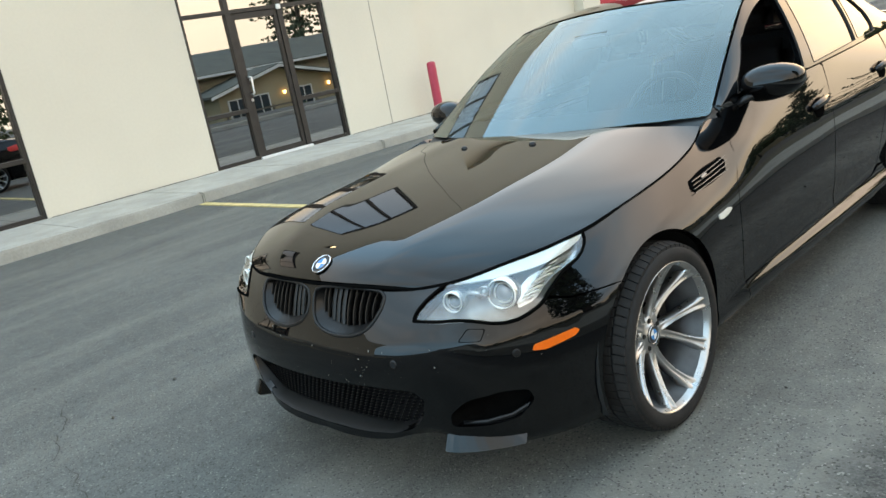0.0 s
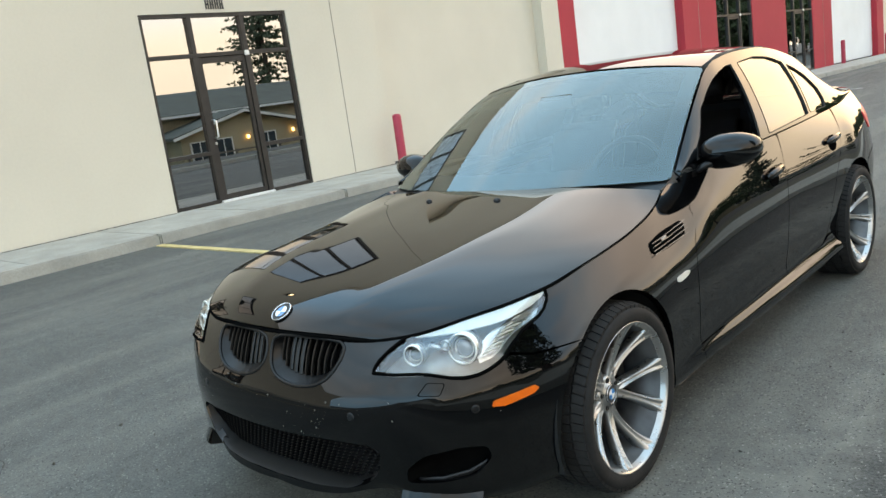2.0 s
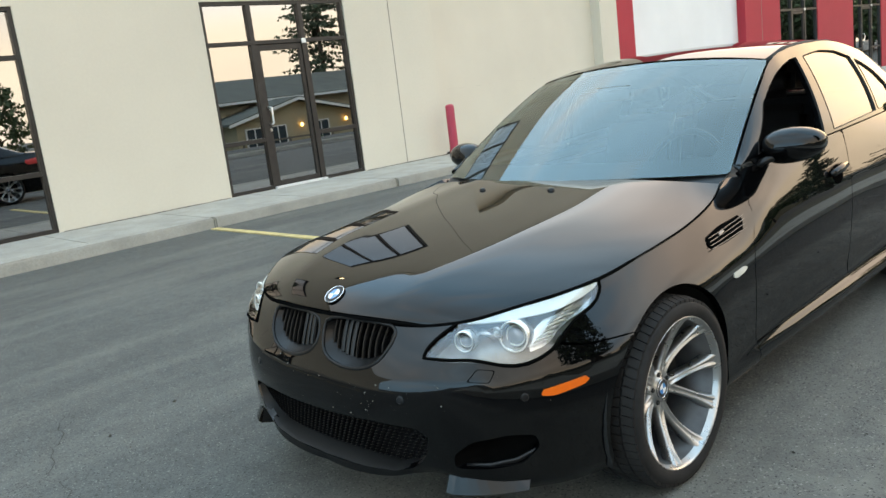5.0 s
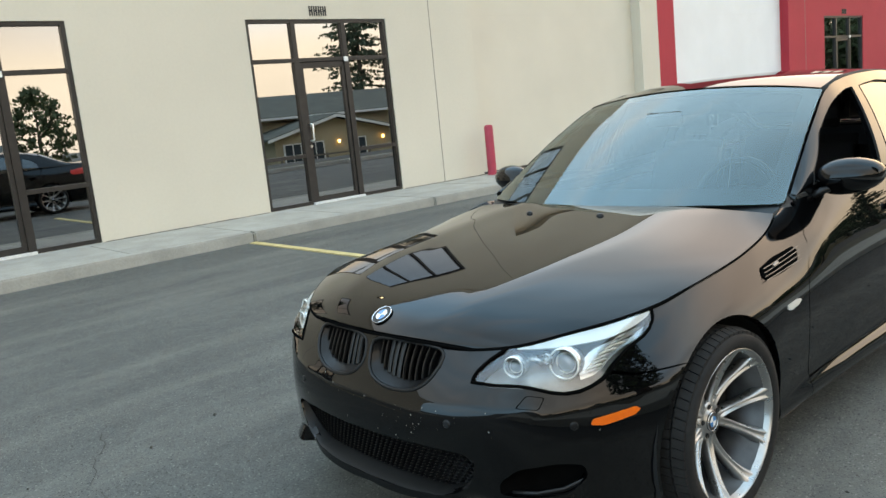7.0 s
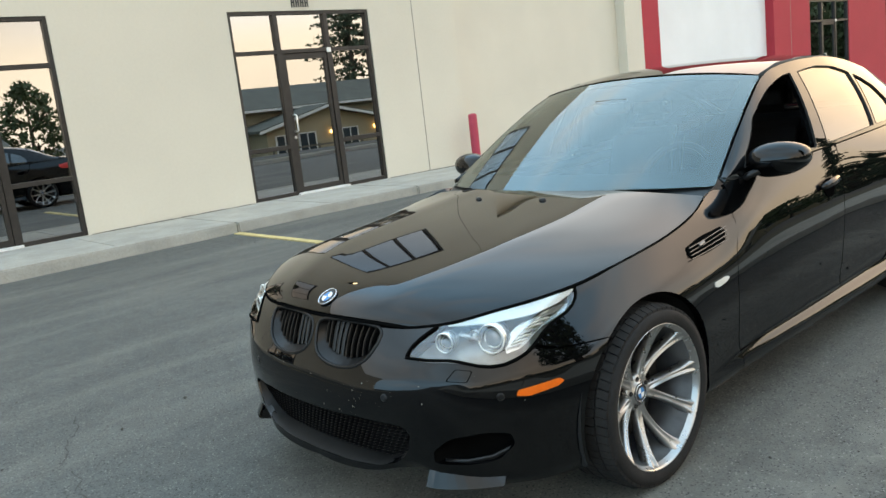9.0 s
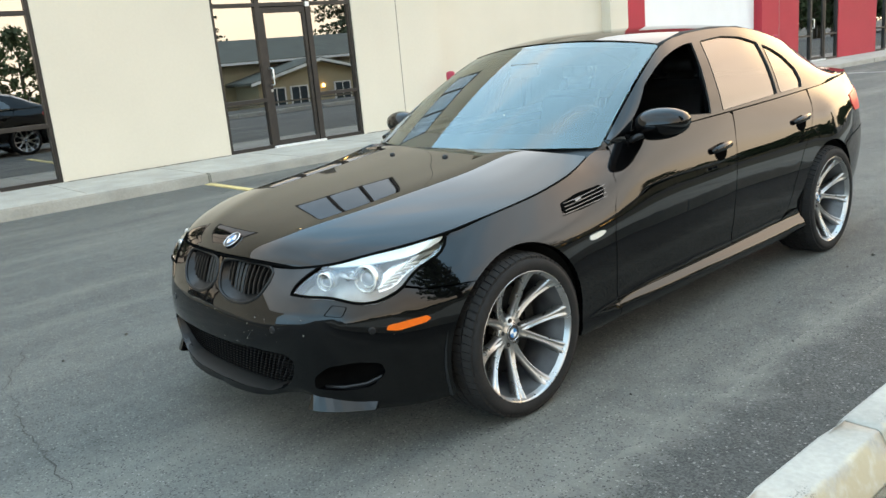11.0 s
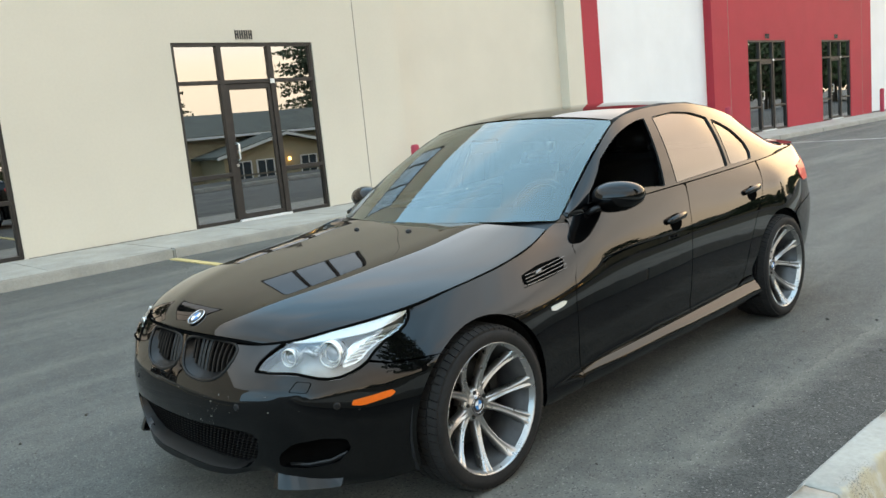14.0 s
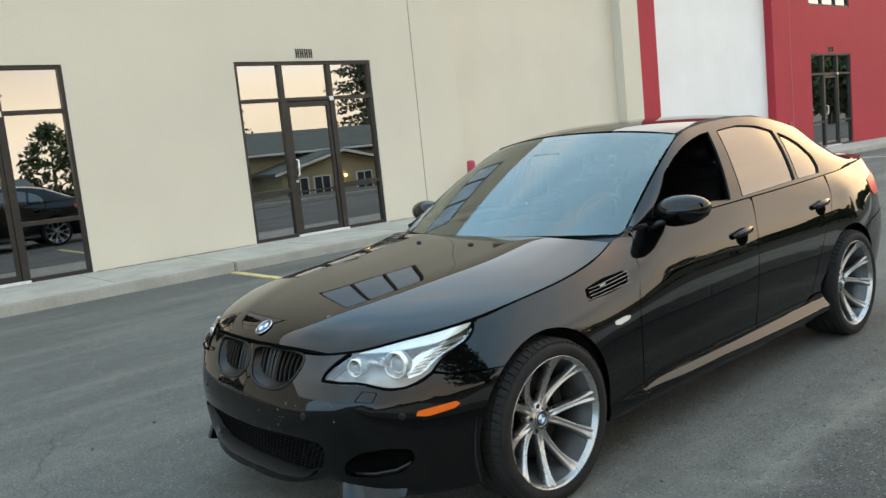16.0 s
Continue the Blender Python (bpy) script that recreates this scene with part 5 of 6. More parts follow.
fender_loop = (side(arch(0.0, 129, -18, 32)) + side([(0.42, 0.205), (0.645, 0.205), (0.650, SILL - 0.004)])
               + side(shifted(DOOR_F[::-1], -0.005)) + along(11.9, 7.04, 20, 0.995) + [(u + 0.025, v) for u, v in LAMP_OUT[::-1]] + [(6.70, 0.754)] + side([(-0.43, 0.635), (-0.36, 0.630), (-0.275, 0.6245)]))
door_f = side(DOOR_F) + side([(0.9, SILL + 0.004), (1.3, SILL + 0.008)]) + side(shifted(B_LINE, -0.003)) + along(a_of(1.785, 0.98), a_of(0.755, 0.955), 14, 0.996)
door_r = (side([(1.71, SILL + 0.012), (2.0, SILL + 0.014), (2.28, SILL + 0.025)]) + side(shifted(DOOR_R[::-1], -0.003)[:-1])
          + along(a_of(2.75, 1.01), a_of(1.82, 0.985), 14, 0.996) + side(shifted(B_LINE[::-1], 0.003)[1:-1]))
quarter = (side(shifted(DOOR_R[::-1], 0.003)[:-1]) + along(a_of(2.775, 1.012), 19.6, 16, 0.996)
           + side([(3.72, 0.86), (3.64, 0.72), (3.40, 0.702), (3.245, 0.688), (3.12, 0.655)]) + side(arch(WHEELBASE, 54, 176, 30)) + side([(2.505, SILL + 0.055)]))
sill = (side([(0.655, SILL - 0.004), (0.65, 0.205)]) + along(on_side(0.7, 0.2)[0], on_side(2.49, 0.21)[0], 20, 0.005) + side(arch(WHEELBASE, 197, 177, 5))
        + side([(2.50, SILL + 0.050), (2.385, SILL + 0.045), (2.28, SILL + 0.018), (2.0, SILL + 0.008), (1.3, SILL + 0.001)]))
rear_bump = side([(3.125, 0.649), (3.25, 0.681), (3.40, 0.695), (3.635, 0.712), (3.715, 0.85)]) + along(19.7, 22.0, 10, 0.72) + along(22.0, 18.4, 14, 0.01) + side([p for p in arch(WHEELBASE, -16, 52, 16) if p[1] > 0.235])
for mirror in (False, True):
    panel("front_fender", shell, fender_loop, [], PAINT, car, 0.03, lip=0.03, mirror=mirror, scale=SC_SIDE)
    panel("front_door", shell, door_f, [], PAINT, car, 0.035, lip=0.015, mirror=mirror, scale=SC_SIDE)
    panel("rear_door", shell, door_r, [], PAINT, car, 0.035, lip=0.015, mirror=mirror, scale=SC_SIDE)
    panel("rear_quarter", shell, quarter, [], PAINT, car, 0.035, lip=0.03, mirror=mirror, scale=SC_SIDE)
    panel("side_sill", shell, sill, [], PAINT, car, 0.03, lip=0.02, mirror=mirror, scale=SC_SIDE)
    panel("rear_bumper", shell, rear_bump, [], PAINT, car, 0.04, lip=0.03, mirror=mirror, scale=SC_SIDE)
    # the dark shell behind the panel gaps
    panel("inner_shell", shell, along(8.1, 21.8, 30, 0.97) + along(21.8, 18.5, 10, 0.12) + side(arch(WHEELBASE, -10, 190, 24, 0.40)) + along(a_of(2.4, 0.3), a_of(0.5, 0.3), 16, 0.06) + side(arch(0.0, -10, 130, 20, 0.40)),
          [], UNDER, car, 0.06, out=-0.02, lip=0, mirror=mirror, scale=SC_SIDE)

RECT = [(-0.997, 0.004), (0.997, 0.004), (0.997, 0.996), (-0.997, 0.996)]
# a black tube put in for the shade of the gap round the hood: broad along its front and the lamps, fine beside the
# fenders
rim = [hood_skin(-0.999, v) for v in np.linspace(0.97, 0.0, 40)] + [hood_skin(u, 0.0) for u in np.linspace(-0.97, 0.97, 50)] + [hood_skin(0.999, v) for v in np.linspace(0.0, 0.97, 40)]
wide = [0.0028 + 0.0030 * min(1.0, max(0.0, (0.52 - v) / 0.1)) for v in np.linspace(0.97, 0.0, 40)]
part("hood_gap", tube([(p[0], p[1], p[2] - 0.0058) for p in rim], wide + [0.0062] * 50 + wide[::-1], 8), PIT, car, "dark shut gap of the hood", smooth=True)
panel("hood", hood_skin, RECT, [], PAINT, car, 0.035, lip=0.012, scale=(0.7, 1.3), shade=hood_calm)
panel("roof", roof_skin, [(-0.985, 0.006), (0.985, 0.006), (0.985, 0.995), (-0.985, 0.995)], [], PAINT, car, 0.045, scale=(0.6, 1.4))
panel("boot_lid", deck_skin, RECT, [], PAINT, car, 0.04, scale=(0.7, 0.6))
panel("windscreen", screen_skin, round_path([(-0.988, -0.03), (0.988, -0.03), (0.985, 0.992), (-0.985, 0.992)], 0.03), [], SCREEN, car, 0.05, "windscreen", lip=0.004, scale=(0.68, 0.9))
panel("rear_screen", back_skin, round_path([(-0.93, 0.03), (0.93, 0.03), (0.93, 0.96), (-0.93, 0.96)], 0.08), [], TINT, car, 0.05, lip=0.004, scale=(0.64, 0.7))
panel("rear_screen_band", back_skin, [(-0.99, 0.003), (0.99, 0.003), (0.99, 0.997), (-0.99, 0.997)], [round_path([(-0.915, 0.05), (0.915, 0.05), (0.915, 0.94), (-0.915, 0.94)], 0.08)], RUBBER_TRIM, car, 0.05, "black border of the rear screen", out=-0.004, lip=0, scale=(0.64, 0.7))

# --- cabin side: pillars and roof frame round the window openings ---
DLO_F = round_path([(0.889, 1.018), (0.924, 1.065), (1.128, 1.208), (1.258, 1.272), (1.457, 1.341), (1.607, 1.369), (1.687, 1.373), (1.642, 1.203), (1.597, 1.013)], 0.07)
DLO_R = round_path([(1.721, 1.015), (1.737, 1.172), (1.774, 1.375), (2.019, 1.389), (2.219, 1.373), (2.388, 1.331), (2.378, 1.202), (2.359, 1.036)], 0.07)
DLO_Q = round_path([(2.396, 1.038), (2.415, 1.201), (2.433, 1.318), (2.528, 1.286), (2.628, 1.236), (2.713, 1.151), (2.726, 1.082), (2.703, 1.042)], 0.15)
gf, gr, gq = ([on_green(*p) for p in loop] for loop in (DLO_F, DLO_R, DLO_Q))
SC_G = (2.9, 0.46)


def grown(loop, k):
    cx, cy = sum(p[0] for p in loop) / len(loop), sum(p[1] for p in loop) / len(loop)
    return [(cx + (x - cx) * k, cy + (y - cy) * k) for x, y in loop]


G_OUT = along(0.024, 0.996, 24, 0.008) + along(0.996, 0.010, 24, 0.992)
for mirror in (False, True):
    panel("cabin_frame", green_skin, G_OUT, [gf, gr, gq], PAINT, car, 0.035, lip=0.03, mirror=mirror, scale=SC_G)
    for loop in (gf, gr, gq):
        panel("window_seal", green_skin, grown(loop, 1.003), [grown(loop, 0.991)], RUBBER_TRIM, car, 0.03, out=0.002, lip=0.010, mirror=mirror, scale=SC_G)
    if mirror:
        panel("side_window", green_skin, grown(gf, 0.99), [], TINT, car, 0.06, out=-0.008, lip=0, mirror=mirror, scale=SC_G)
    panel("side_window", green_skin, grown(gr, 0.99), [], TINT, car, 0.06, out=-0.008, lip=0, mirror=mirror, scale=SC_G)
    panel("quarter_window", green_skin, grown(gq, 0.99), [], TINT, car, 0.06, out=-0.008, lip=0, mirror=mirror, scale=SC_G)
# black band printed round the windscreen, and the scuttle under it
panel("screen_band", screen_skin, [(-0.985, -0.028), (0.985, -0.028), (0.965, 0.996), (-0.965, 0.996)], [round_path([(-0.90, 0.10), (0.90, 0.10), (0.885, 0.95), (-0.885, 0.95)], 0.08)], RUBBER_TRIM, car, 0.05, "black windscreen border", out=-0.005, lip=0, scale=(0.68, 0.9))
panel("shade_band", screen_skin, [(-0.885, 0.74), (0.885, 0.74), (0.875, 0.955), (-0.875, 0.955)], [], glassy("shade_band_tint", (0.18, 0.18, 0.24), 0.02), car, 0.06, "dark tinted band along the top of the windscreen", out=-0.009, lip=0, scale=(0.68, 0.9))
scuttle = across([(0.45, 0.955), (0.51, 0.975), (0.56, 1.012)], [(0.75, 0.59, 0.922), (0.765, 0.66, 0.952), (0.772, 0.725, 0.977)], 2.2, 2.0)
panel("scuttle", scuttle, RECT, [], SATIN, car, 0.05, "black plastic scuttle", lip=0.0, scale=(0.72, 0.15))
panel("hood_shell", hood_skin, [(-0.96, 0.03), (0.96, 0.03), (0.96, 0.98), (-0.96, 0.98)], [], UNDER, car, 0.08, out=-0.02, lip=0, scale=(0.7, 1.3))

def on(pt, out=0.0, where=None):
    """Place and outward normal of the body at station and height, or of another skin."""
    sk = where or shell
    n = skin_normal(sk, *pt, 1)
    return Vector(sk(*pt) + n * out), Vector(n)


# --- floor and wheel wells ---
part("floor_pan", box(-0.70, 0.70, -0.60, 3.75, 0.20, 0.24, 0.01), UNDER, car)
# added hidden tubes under the rails, blocking light through the slits beside the roof
for s in (1, -1):
    part("roof_trim", tube([(s * (x - 0.016), y, z - 0.016) for x, y, z in RAIL[3:13]], 0.024, 8), UNDER, car, smooth=True)
part("bulkhead", box(-0.72, 0.72, 0.40, 0.46, 0.24, 0.84), UNDER, car)
part("rear_bulkhead", box(-0.69, 0.69, 3.18, 3.24, 0.24, 1.085), UNDER, car)
part("parcel_shelf", box(-0.60, 0.60, 3.20, 3.46, 1.00, 1.095), UNDER, car)
for s in (1, -1):
    for cy in (0.0, WHEELBASE):
        bm = bmesh.new()
        add_lathe(bm, [(0.0, 0.0), (0.40, 0.0), (0.40, 0.40)], pose(s * 0.46, cy, HUB_Z, 0, 90 * s, 0), 40)
        bmesh.ops.delete(bm, geom=[v for v in bm.verts if v.co.z < 0.17], context="VERTS")
        part("wheel_well", bm, UNDER, car, smooth=True)

# --- wheels ---
TYRE = material("tyre_rubber", (0.013, 0.012, 0.0115), 0.85, spec=0.3, vary=0.25, scale=9, fine=0.15, fine_scale=60, bump=0.0006, bump_scale=200)
RIM = material("silver_alloy", (0.40, 0.395, 0.385), 0.27, metal=0.85, vary=0.10, scale=12, fine=0.04, fine_scale=80)
# rim alloy made darker: the shade inside the wheel is put into the colour
BARREL = material("shaded_alloy_barrel", (0.15, 0.155, 0.16), 0.42, metal=0.75, vary=0.3, scale=10)
DISC = material("brake_disc_steel", (0.045, 0.043, 0.04), 0.5, metal=0.8, vary=0.3, scale=20)
BLUE = material("badge_blue", (0.03, 0.22, 0.50), 0.25, coat=1.0)
WHITE = material("badge_white", (0.80, 0.82, 0.82), 0.25, coat=1.0)
AMBER = material("amber_reflector", (0.80, 0.12, 0.003), 0.4, coat=0.2, vary=0.06, scale=60, bump=0.001, bump_scale=300)
RED_LENS = material("red_tail_lens", (0.62, 0.02, 0.02), 0.4, coat=0.1, vary=0.1, scale=60)
PALE_LENS = material("pale_indicator_lens", (0.66, 0.62, 0.55), 0.3, coat=1.0)


def roundel(parent, r, m, name="badge"):
    """A plain round badge: dark ring, pale rim, four fields of blue and white."""
    ring = part(name, lathe([(0.0, 0.0), (r, 0.0), (r, 0.004), (r * 0.94, 0.006), (r * 0.90, 0.0045), (r * 0.62, 0.0045), (r * 0.60, 0.006), (r * 0.56, 0.005), (0.0, 0.005)], m, 32), BLACK_TRIM, parent, "round badge with blue and white fields", smooth=True)
    part("rim", lathe([(r * 0.93, 0.0), (r * 1.0, 0.004), (r * 0.97, 0.007), (r * 0.92, 0.0055)], m, 32, True), CHROME, ring, smooth=True)
    for k in range(4):
        bm = bmesh.new()
        c = bm.verts.new((0, 0, 0.0062))
        vs = [bm.verts.new((0.58 * r * math.cos(a), 0.58 * r * math.sin(a), 0.0062)) for a in [math.pi / 2 * (k + j / 8) for j in range(9)]]
        for p, q in zip(vs, vs[1:]):
            bm.faces.new((c, p, q))
        bmesh.ops.transform(bm, matrix=m, verts=bm.verts)
        part("field", bm, BLUE if k % 2 else WHITE, ring)
    return ring


def spoke(bm, ang, way):
    """One of a pair of alloy spokes, bowed away from its twin, with a groove down its face between two ridges."""
    rows = []
    for k in range(17):
        t = k / 16
        r = 0.050 + 0.209 * t
        w = 0.0140 + 0.008 * (1 - t) ** 3 + 0.019 * t**6
        z = 0.030 + 0.086 * t**1.9
        deep = 0.030 + 0.012 * t
        g = 0.0105 * min(1, 4 * t) * min(1, 5 * (1 - t) + 0.3)
        prof = [(-w, z - deep), (-w * 0.99, z - 0.011), (-w * 0.78, z - 0.003), (-w * 0.58, z), (-w * 0.40, z - 0.001), (-w * 0.24, z - g), (w * 0.24, z - g), (w * 0.40, z - 0.001), (w * 0.58, z), (w * 0.78, z - 0.003), (w * 0.99, z - 0.011), (w, z - deep)]
        swing = ang + way * radians(3.0 + 15.0 * t**0.50)
        c, s = math.cos(swing), math.sin(swing)
        rows.append([bm.verts.new((r * c - x * s, r * s + x * c, h)) for x, h in prof])
    for a, b in zip(rows, rows[1:]):
        for i in range(len(a) - 1):
            bm.faces.new((a[i], a[i + 1], b[i + 1], b[i]))
        bm.faces.new((a[-1], a[0], b[0], b[-1]))


def wheel(cy, s, turn):
    """Axis along z in the making, outer face up; then laid on its side."""
    m = pose(s * 0.787, cy, HUB_Z, 0, 90 * s, 0) @ pose(0, 0, 0, 0, 0, turn)
    hub = new("wheel")
    hub.empty_display_size = 0.1
    hub.parent = car
    hub.matrix_local = m
    R = 0.333
    tyre = part("tyre", lathe([(0.257, -0.11), (0.263, -0.122), (0.288, -0.131), (0.308, -0.128), (R - 0.017, -0.110), (R - 0.011, -0.05), (R - 0.011, 0.05), (R - 0.017, 0.110), (0.310, 0.127), (0.304, 0.1285), (0.302, 0.1300), (0.290, 0.1315), (0.276, 0.129), (0.266, 0.125), (0.261, 0.121), (0.257, 0.11)], None, 72), TYRE, hub, "black worn road tyre", smooth=True)
    bm = bmesh.new()
    n = 66
    for k in range(n):
        for z0, z1, off in ((-0.120, -0.082, 0.0), (-0.074, -0.030, 0.3), (-0.022, 0.022, 0.15), (0.030, 0.074, 0.3), (0.082, 0.120, 0.0)):
            a0, a1 = 2 * math.pi * (k + off) / n, 2 * math.pi * (k + off + 0.86) / n
            skew = 0.02 * (z0 > 0.03) - 0.02 * (z0 < -0.03)
            ro0, ro1 = (R - (0.010 if z0 < -0.1 else 0), R - (0.010 if z1 > 0.1 else 0))
            vs = [bm.verts.new((rr * math.cos(a + e), rr * math.sin(a + e), z)) for z, ro, e in ((z0, ro0, 0), (z1, ro1, skew)) for a in (a0, a1) for rr in (ro - 0.012, ro)]
            for q in ((0, 2, 3, 1), (4, 5, 7, 6), (0, 1, 5, 4), (2, 6, 7, 3), (1, 3, 7, 5)):
                bm.faces.new([vs[i] for i in q])
    part("tread", bm, TYRE, tyre)
    rim = part("rim", lathe([(0.262, 0.112), (0.2655, 0.121), (0.2638, 0.1255), (0.2608, 0.124), (0.257, 0.115), (0.250, 0.10)], None, 72), RIM, hub, "silver ten-spoke alloy rim", smooth=True)
    part("barrel", lathe([(0.250, 0.10), (0.242, 0.06), (0.232, 0.03), (0.228, -0.10), (0.256, -0.115), (0.256, -0.10)], None, 72), BARREL, rim, "wheel barrel with its shade painted in", smooth=True)
    for k in range(10):
        bm = bmesh.new()
        spoke(bm, 2 * math.pi * (k // 2) / 5, 1 if k % 2 else -1)
        part("spoke", bm, RIM, rim, smooth=True)
    part("hub", lathe([(0.0, -0.03), (0.075, -0.03), (0.070, 0.022), (0.060, 0.030), (0.040, 0.028), (0.038, 0.034), (0.0, 0.035)], None, 40), RIM, rim, smooth=True)
    for k in range(5):
        a = 2 * math.pi * (k + 0.5) / 5
        part("bolt", lathe([(0.0, 0.030), (0.008, 0.030), (0.010, 0.022), (0.013, 0.022), (0.013, 0.005)], Matrix.Translation((0.052 * math.cos(a), 0.052 * math.sin(a), 0.004)), 10), UNDER, rim, "dark wheel bolt")
    roundel(rim, 0.034, Matrix.Translation((0, 0, 0.034)) @ Matrix.Rotation(-radians(turn), 4, "Z"), "hub_badge")
    part("brake_disc", lathe([(0.08, -0.065), (0.185, -0.065), (0.187, -0.05), (0.185, -0.035), (0.08, -0.035)], None, 40, True), DISC, hub, "dark steel brake disc", smooth=True)
    bm = bmesh.new()
    add_box(bm, -0.07, 0.07, 0.12, 0.20, -0.10, -0.01, 0.015)
    part("caliper", bm, DISC, hub, "dark brake caliper")
    return hub


for cy, s, turn in ((0.0, 1, 7), (WHEELBASE, 1, 25), (0.0, -1, 14), (WHEELBASE, -1, 30)):
    wheel(cy, s, turn)

# --- kidney grilles ---
SLAT = material("matt_black_slat", (0.004, 0.004, 0.004), 0.5, vary=0.15, scale=30)
def loop_points(loop, out, sign=1, where=None):
    pts = []
    for p in loop:
        v = on(p, out, where)[0]
        v.x *= sign
        pts.append(v)
    return pts


for s in (1, -1):
    ring = part("kidney_grille", tube(loop_points(dense(kid_loop, 0.12), -0.002, s), 0.0065, 8, True), SATIN, car, "satin black kidney grille", smooth=True)
    mouth = [(1.34 + (a - 1.32) * 0.88, 0.872 + (h - 0.86) * 0.80) for a, h in dense(kid_loop, 0.12)]
    inner = [Vector((p.x, p.y + 0.032, p.z)) for p in loop_points(mouth, -0.006, s)]
    mid = [Vector((p.x, p.y + 0.012, p.z)) for p in loop_points([(0.35 * a + 0.65 * c, 0.35 * b + 0.65 * d) for (a, b), (c, d) in zip(mouth, dense(kid_loop, 0.12))], -0.004, s)]
    outer = loop_points(dense(kid_loop, 0.12), 0.0, s)
    bm = bmesh.new()
    rings = [[bm.verts.new(p) for p in q] for q in (outer, mid, inner)]
    for a, b in zip(rings, rings[1:]):
        for i in range(len(a)):
            j = (i + 1) % len(a)
            bm.faces.new((a[i], a[j], b[j], b[i]))
    part("surround", bm, SATIN, ring, "satin black sloping surround", smooth=True)
    for k in range(11):
        a = 0.40 + 0.192 * k
        inside = [h for h in np.linspace(0.66, 0.985, 110) if within(mouth, a, h)]
        if len(inside) < 3:
            continue
        pts = [on((a, float(h)))[0] for h in np.linspace(inside[0] - 0.006, inside[-1] + 0.006, 7)]
        pts = [Vector((s * p.x, p.y + 0.036 - 0.006 * math.sin(math.pi * q / 6), p.z)) for q, p in enumerate(pts)]
        part("slat", tube(pts, 0.0085, 8, False, 0.26), SLAT, ring)
    # black plate, painted as dark as the depth behind the slats
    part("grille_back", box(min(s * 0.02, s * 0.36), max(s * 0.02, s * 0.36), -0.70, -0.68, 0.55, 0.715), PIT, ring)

# --- lower intake with its mesh ---
part("intake_back", box(-0.52, 0.52, -0.72, -0.70, 0.25, 0.46), UNDER, car)
hexes = bmesh.new()
rad, zc, row = 0.0125, 0.282, 0
while zc < 0.43:
    x = -0.50 + (rad * 0.98 if row % 2 else 0)
    while x < 0.50:
        if within(INTAKE + [(-a, b) for a, b in INTAKE[::-1]], x * 1.04, zc):
            y0 = on(on_front(max(abs(x), 0.01), zc))[0].y + 0.020 + 0.26 * (0.43 - zc)
            ro = [(x + 1.08 * rad * math.sin(t), zc + 0.62 * rad * 1.25 * math.cos(t)) for t in [math.pi / 3 * q for q in range(6)]]
            ri = [(x + 0.84 * rad * math.sin(t), zc + 0.47 * rad * 1.25 * math.cos(t)) for t in [math.pi / 3 * q for q in range(6)]]
            o = [hexes.verts.new((a, y0, b)) for a, b in ro]
            i_ = [hexes.verts.new((a, y0 - 0.002, b)) for a, b in ri]
            d_ = [hexes.verts.new((a, y0 + 0.010, b)) for a, b in ri]
            for q in range(6):
                w = (q + 1) % 6
                hexes.faces.new((o[q], o[w], i_[w], i_[q]))
                hexes.faces.new((i_[q], i_[w], d_[w], d_[q]))
        x += rad * 1.96
    zc += rad * 1.16
    row += 1
# the sloping tray between the lip and the mesh, and the short roof above it
tray = bmesh.new()
under_run = [(x, z) for x, z in INTAKE if z < 0.41]
under_run = [(-x, z) for x, z in under_run] + [(x, z) for x, z in under_run[::-1]]
rows = []
for x, z in under_run:
    y = on(on_front(max(abs(x), 0.004), z))[0].y
    rows.append([tray.verts.new(p) for p in ((x, y + 0.001, z), (x * 0.99, y + 0.015, z + 0.006), (x * 0.95, y + 0.075, max(z + 0.012, 0.272)))])
for a, b in zip(rows, rows[1:]):
    for i in range(2):
        if (a[i].co - b[i].co).length > 1e-5:
            tray.faces.new((a[i], a[i + 1], b[i + 1], b[i]))
part("intake_tray", tray, SLAT, car, "matt black tray below the mesh", smooth=True)
tagged(part("intake_mesh", hexes, SATIN, car, "black honeycomb mesh in the lower intake"), kind="stuff")
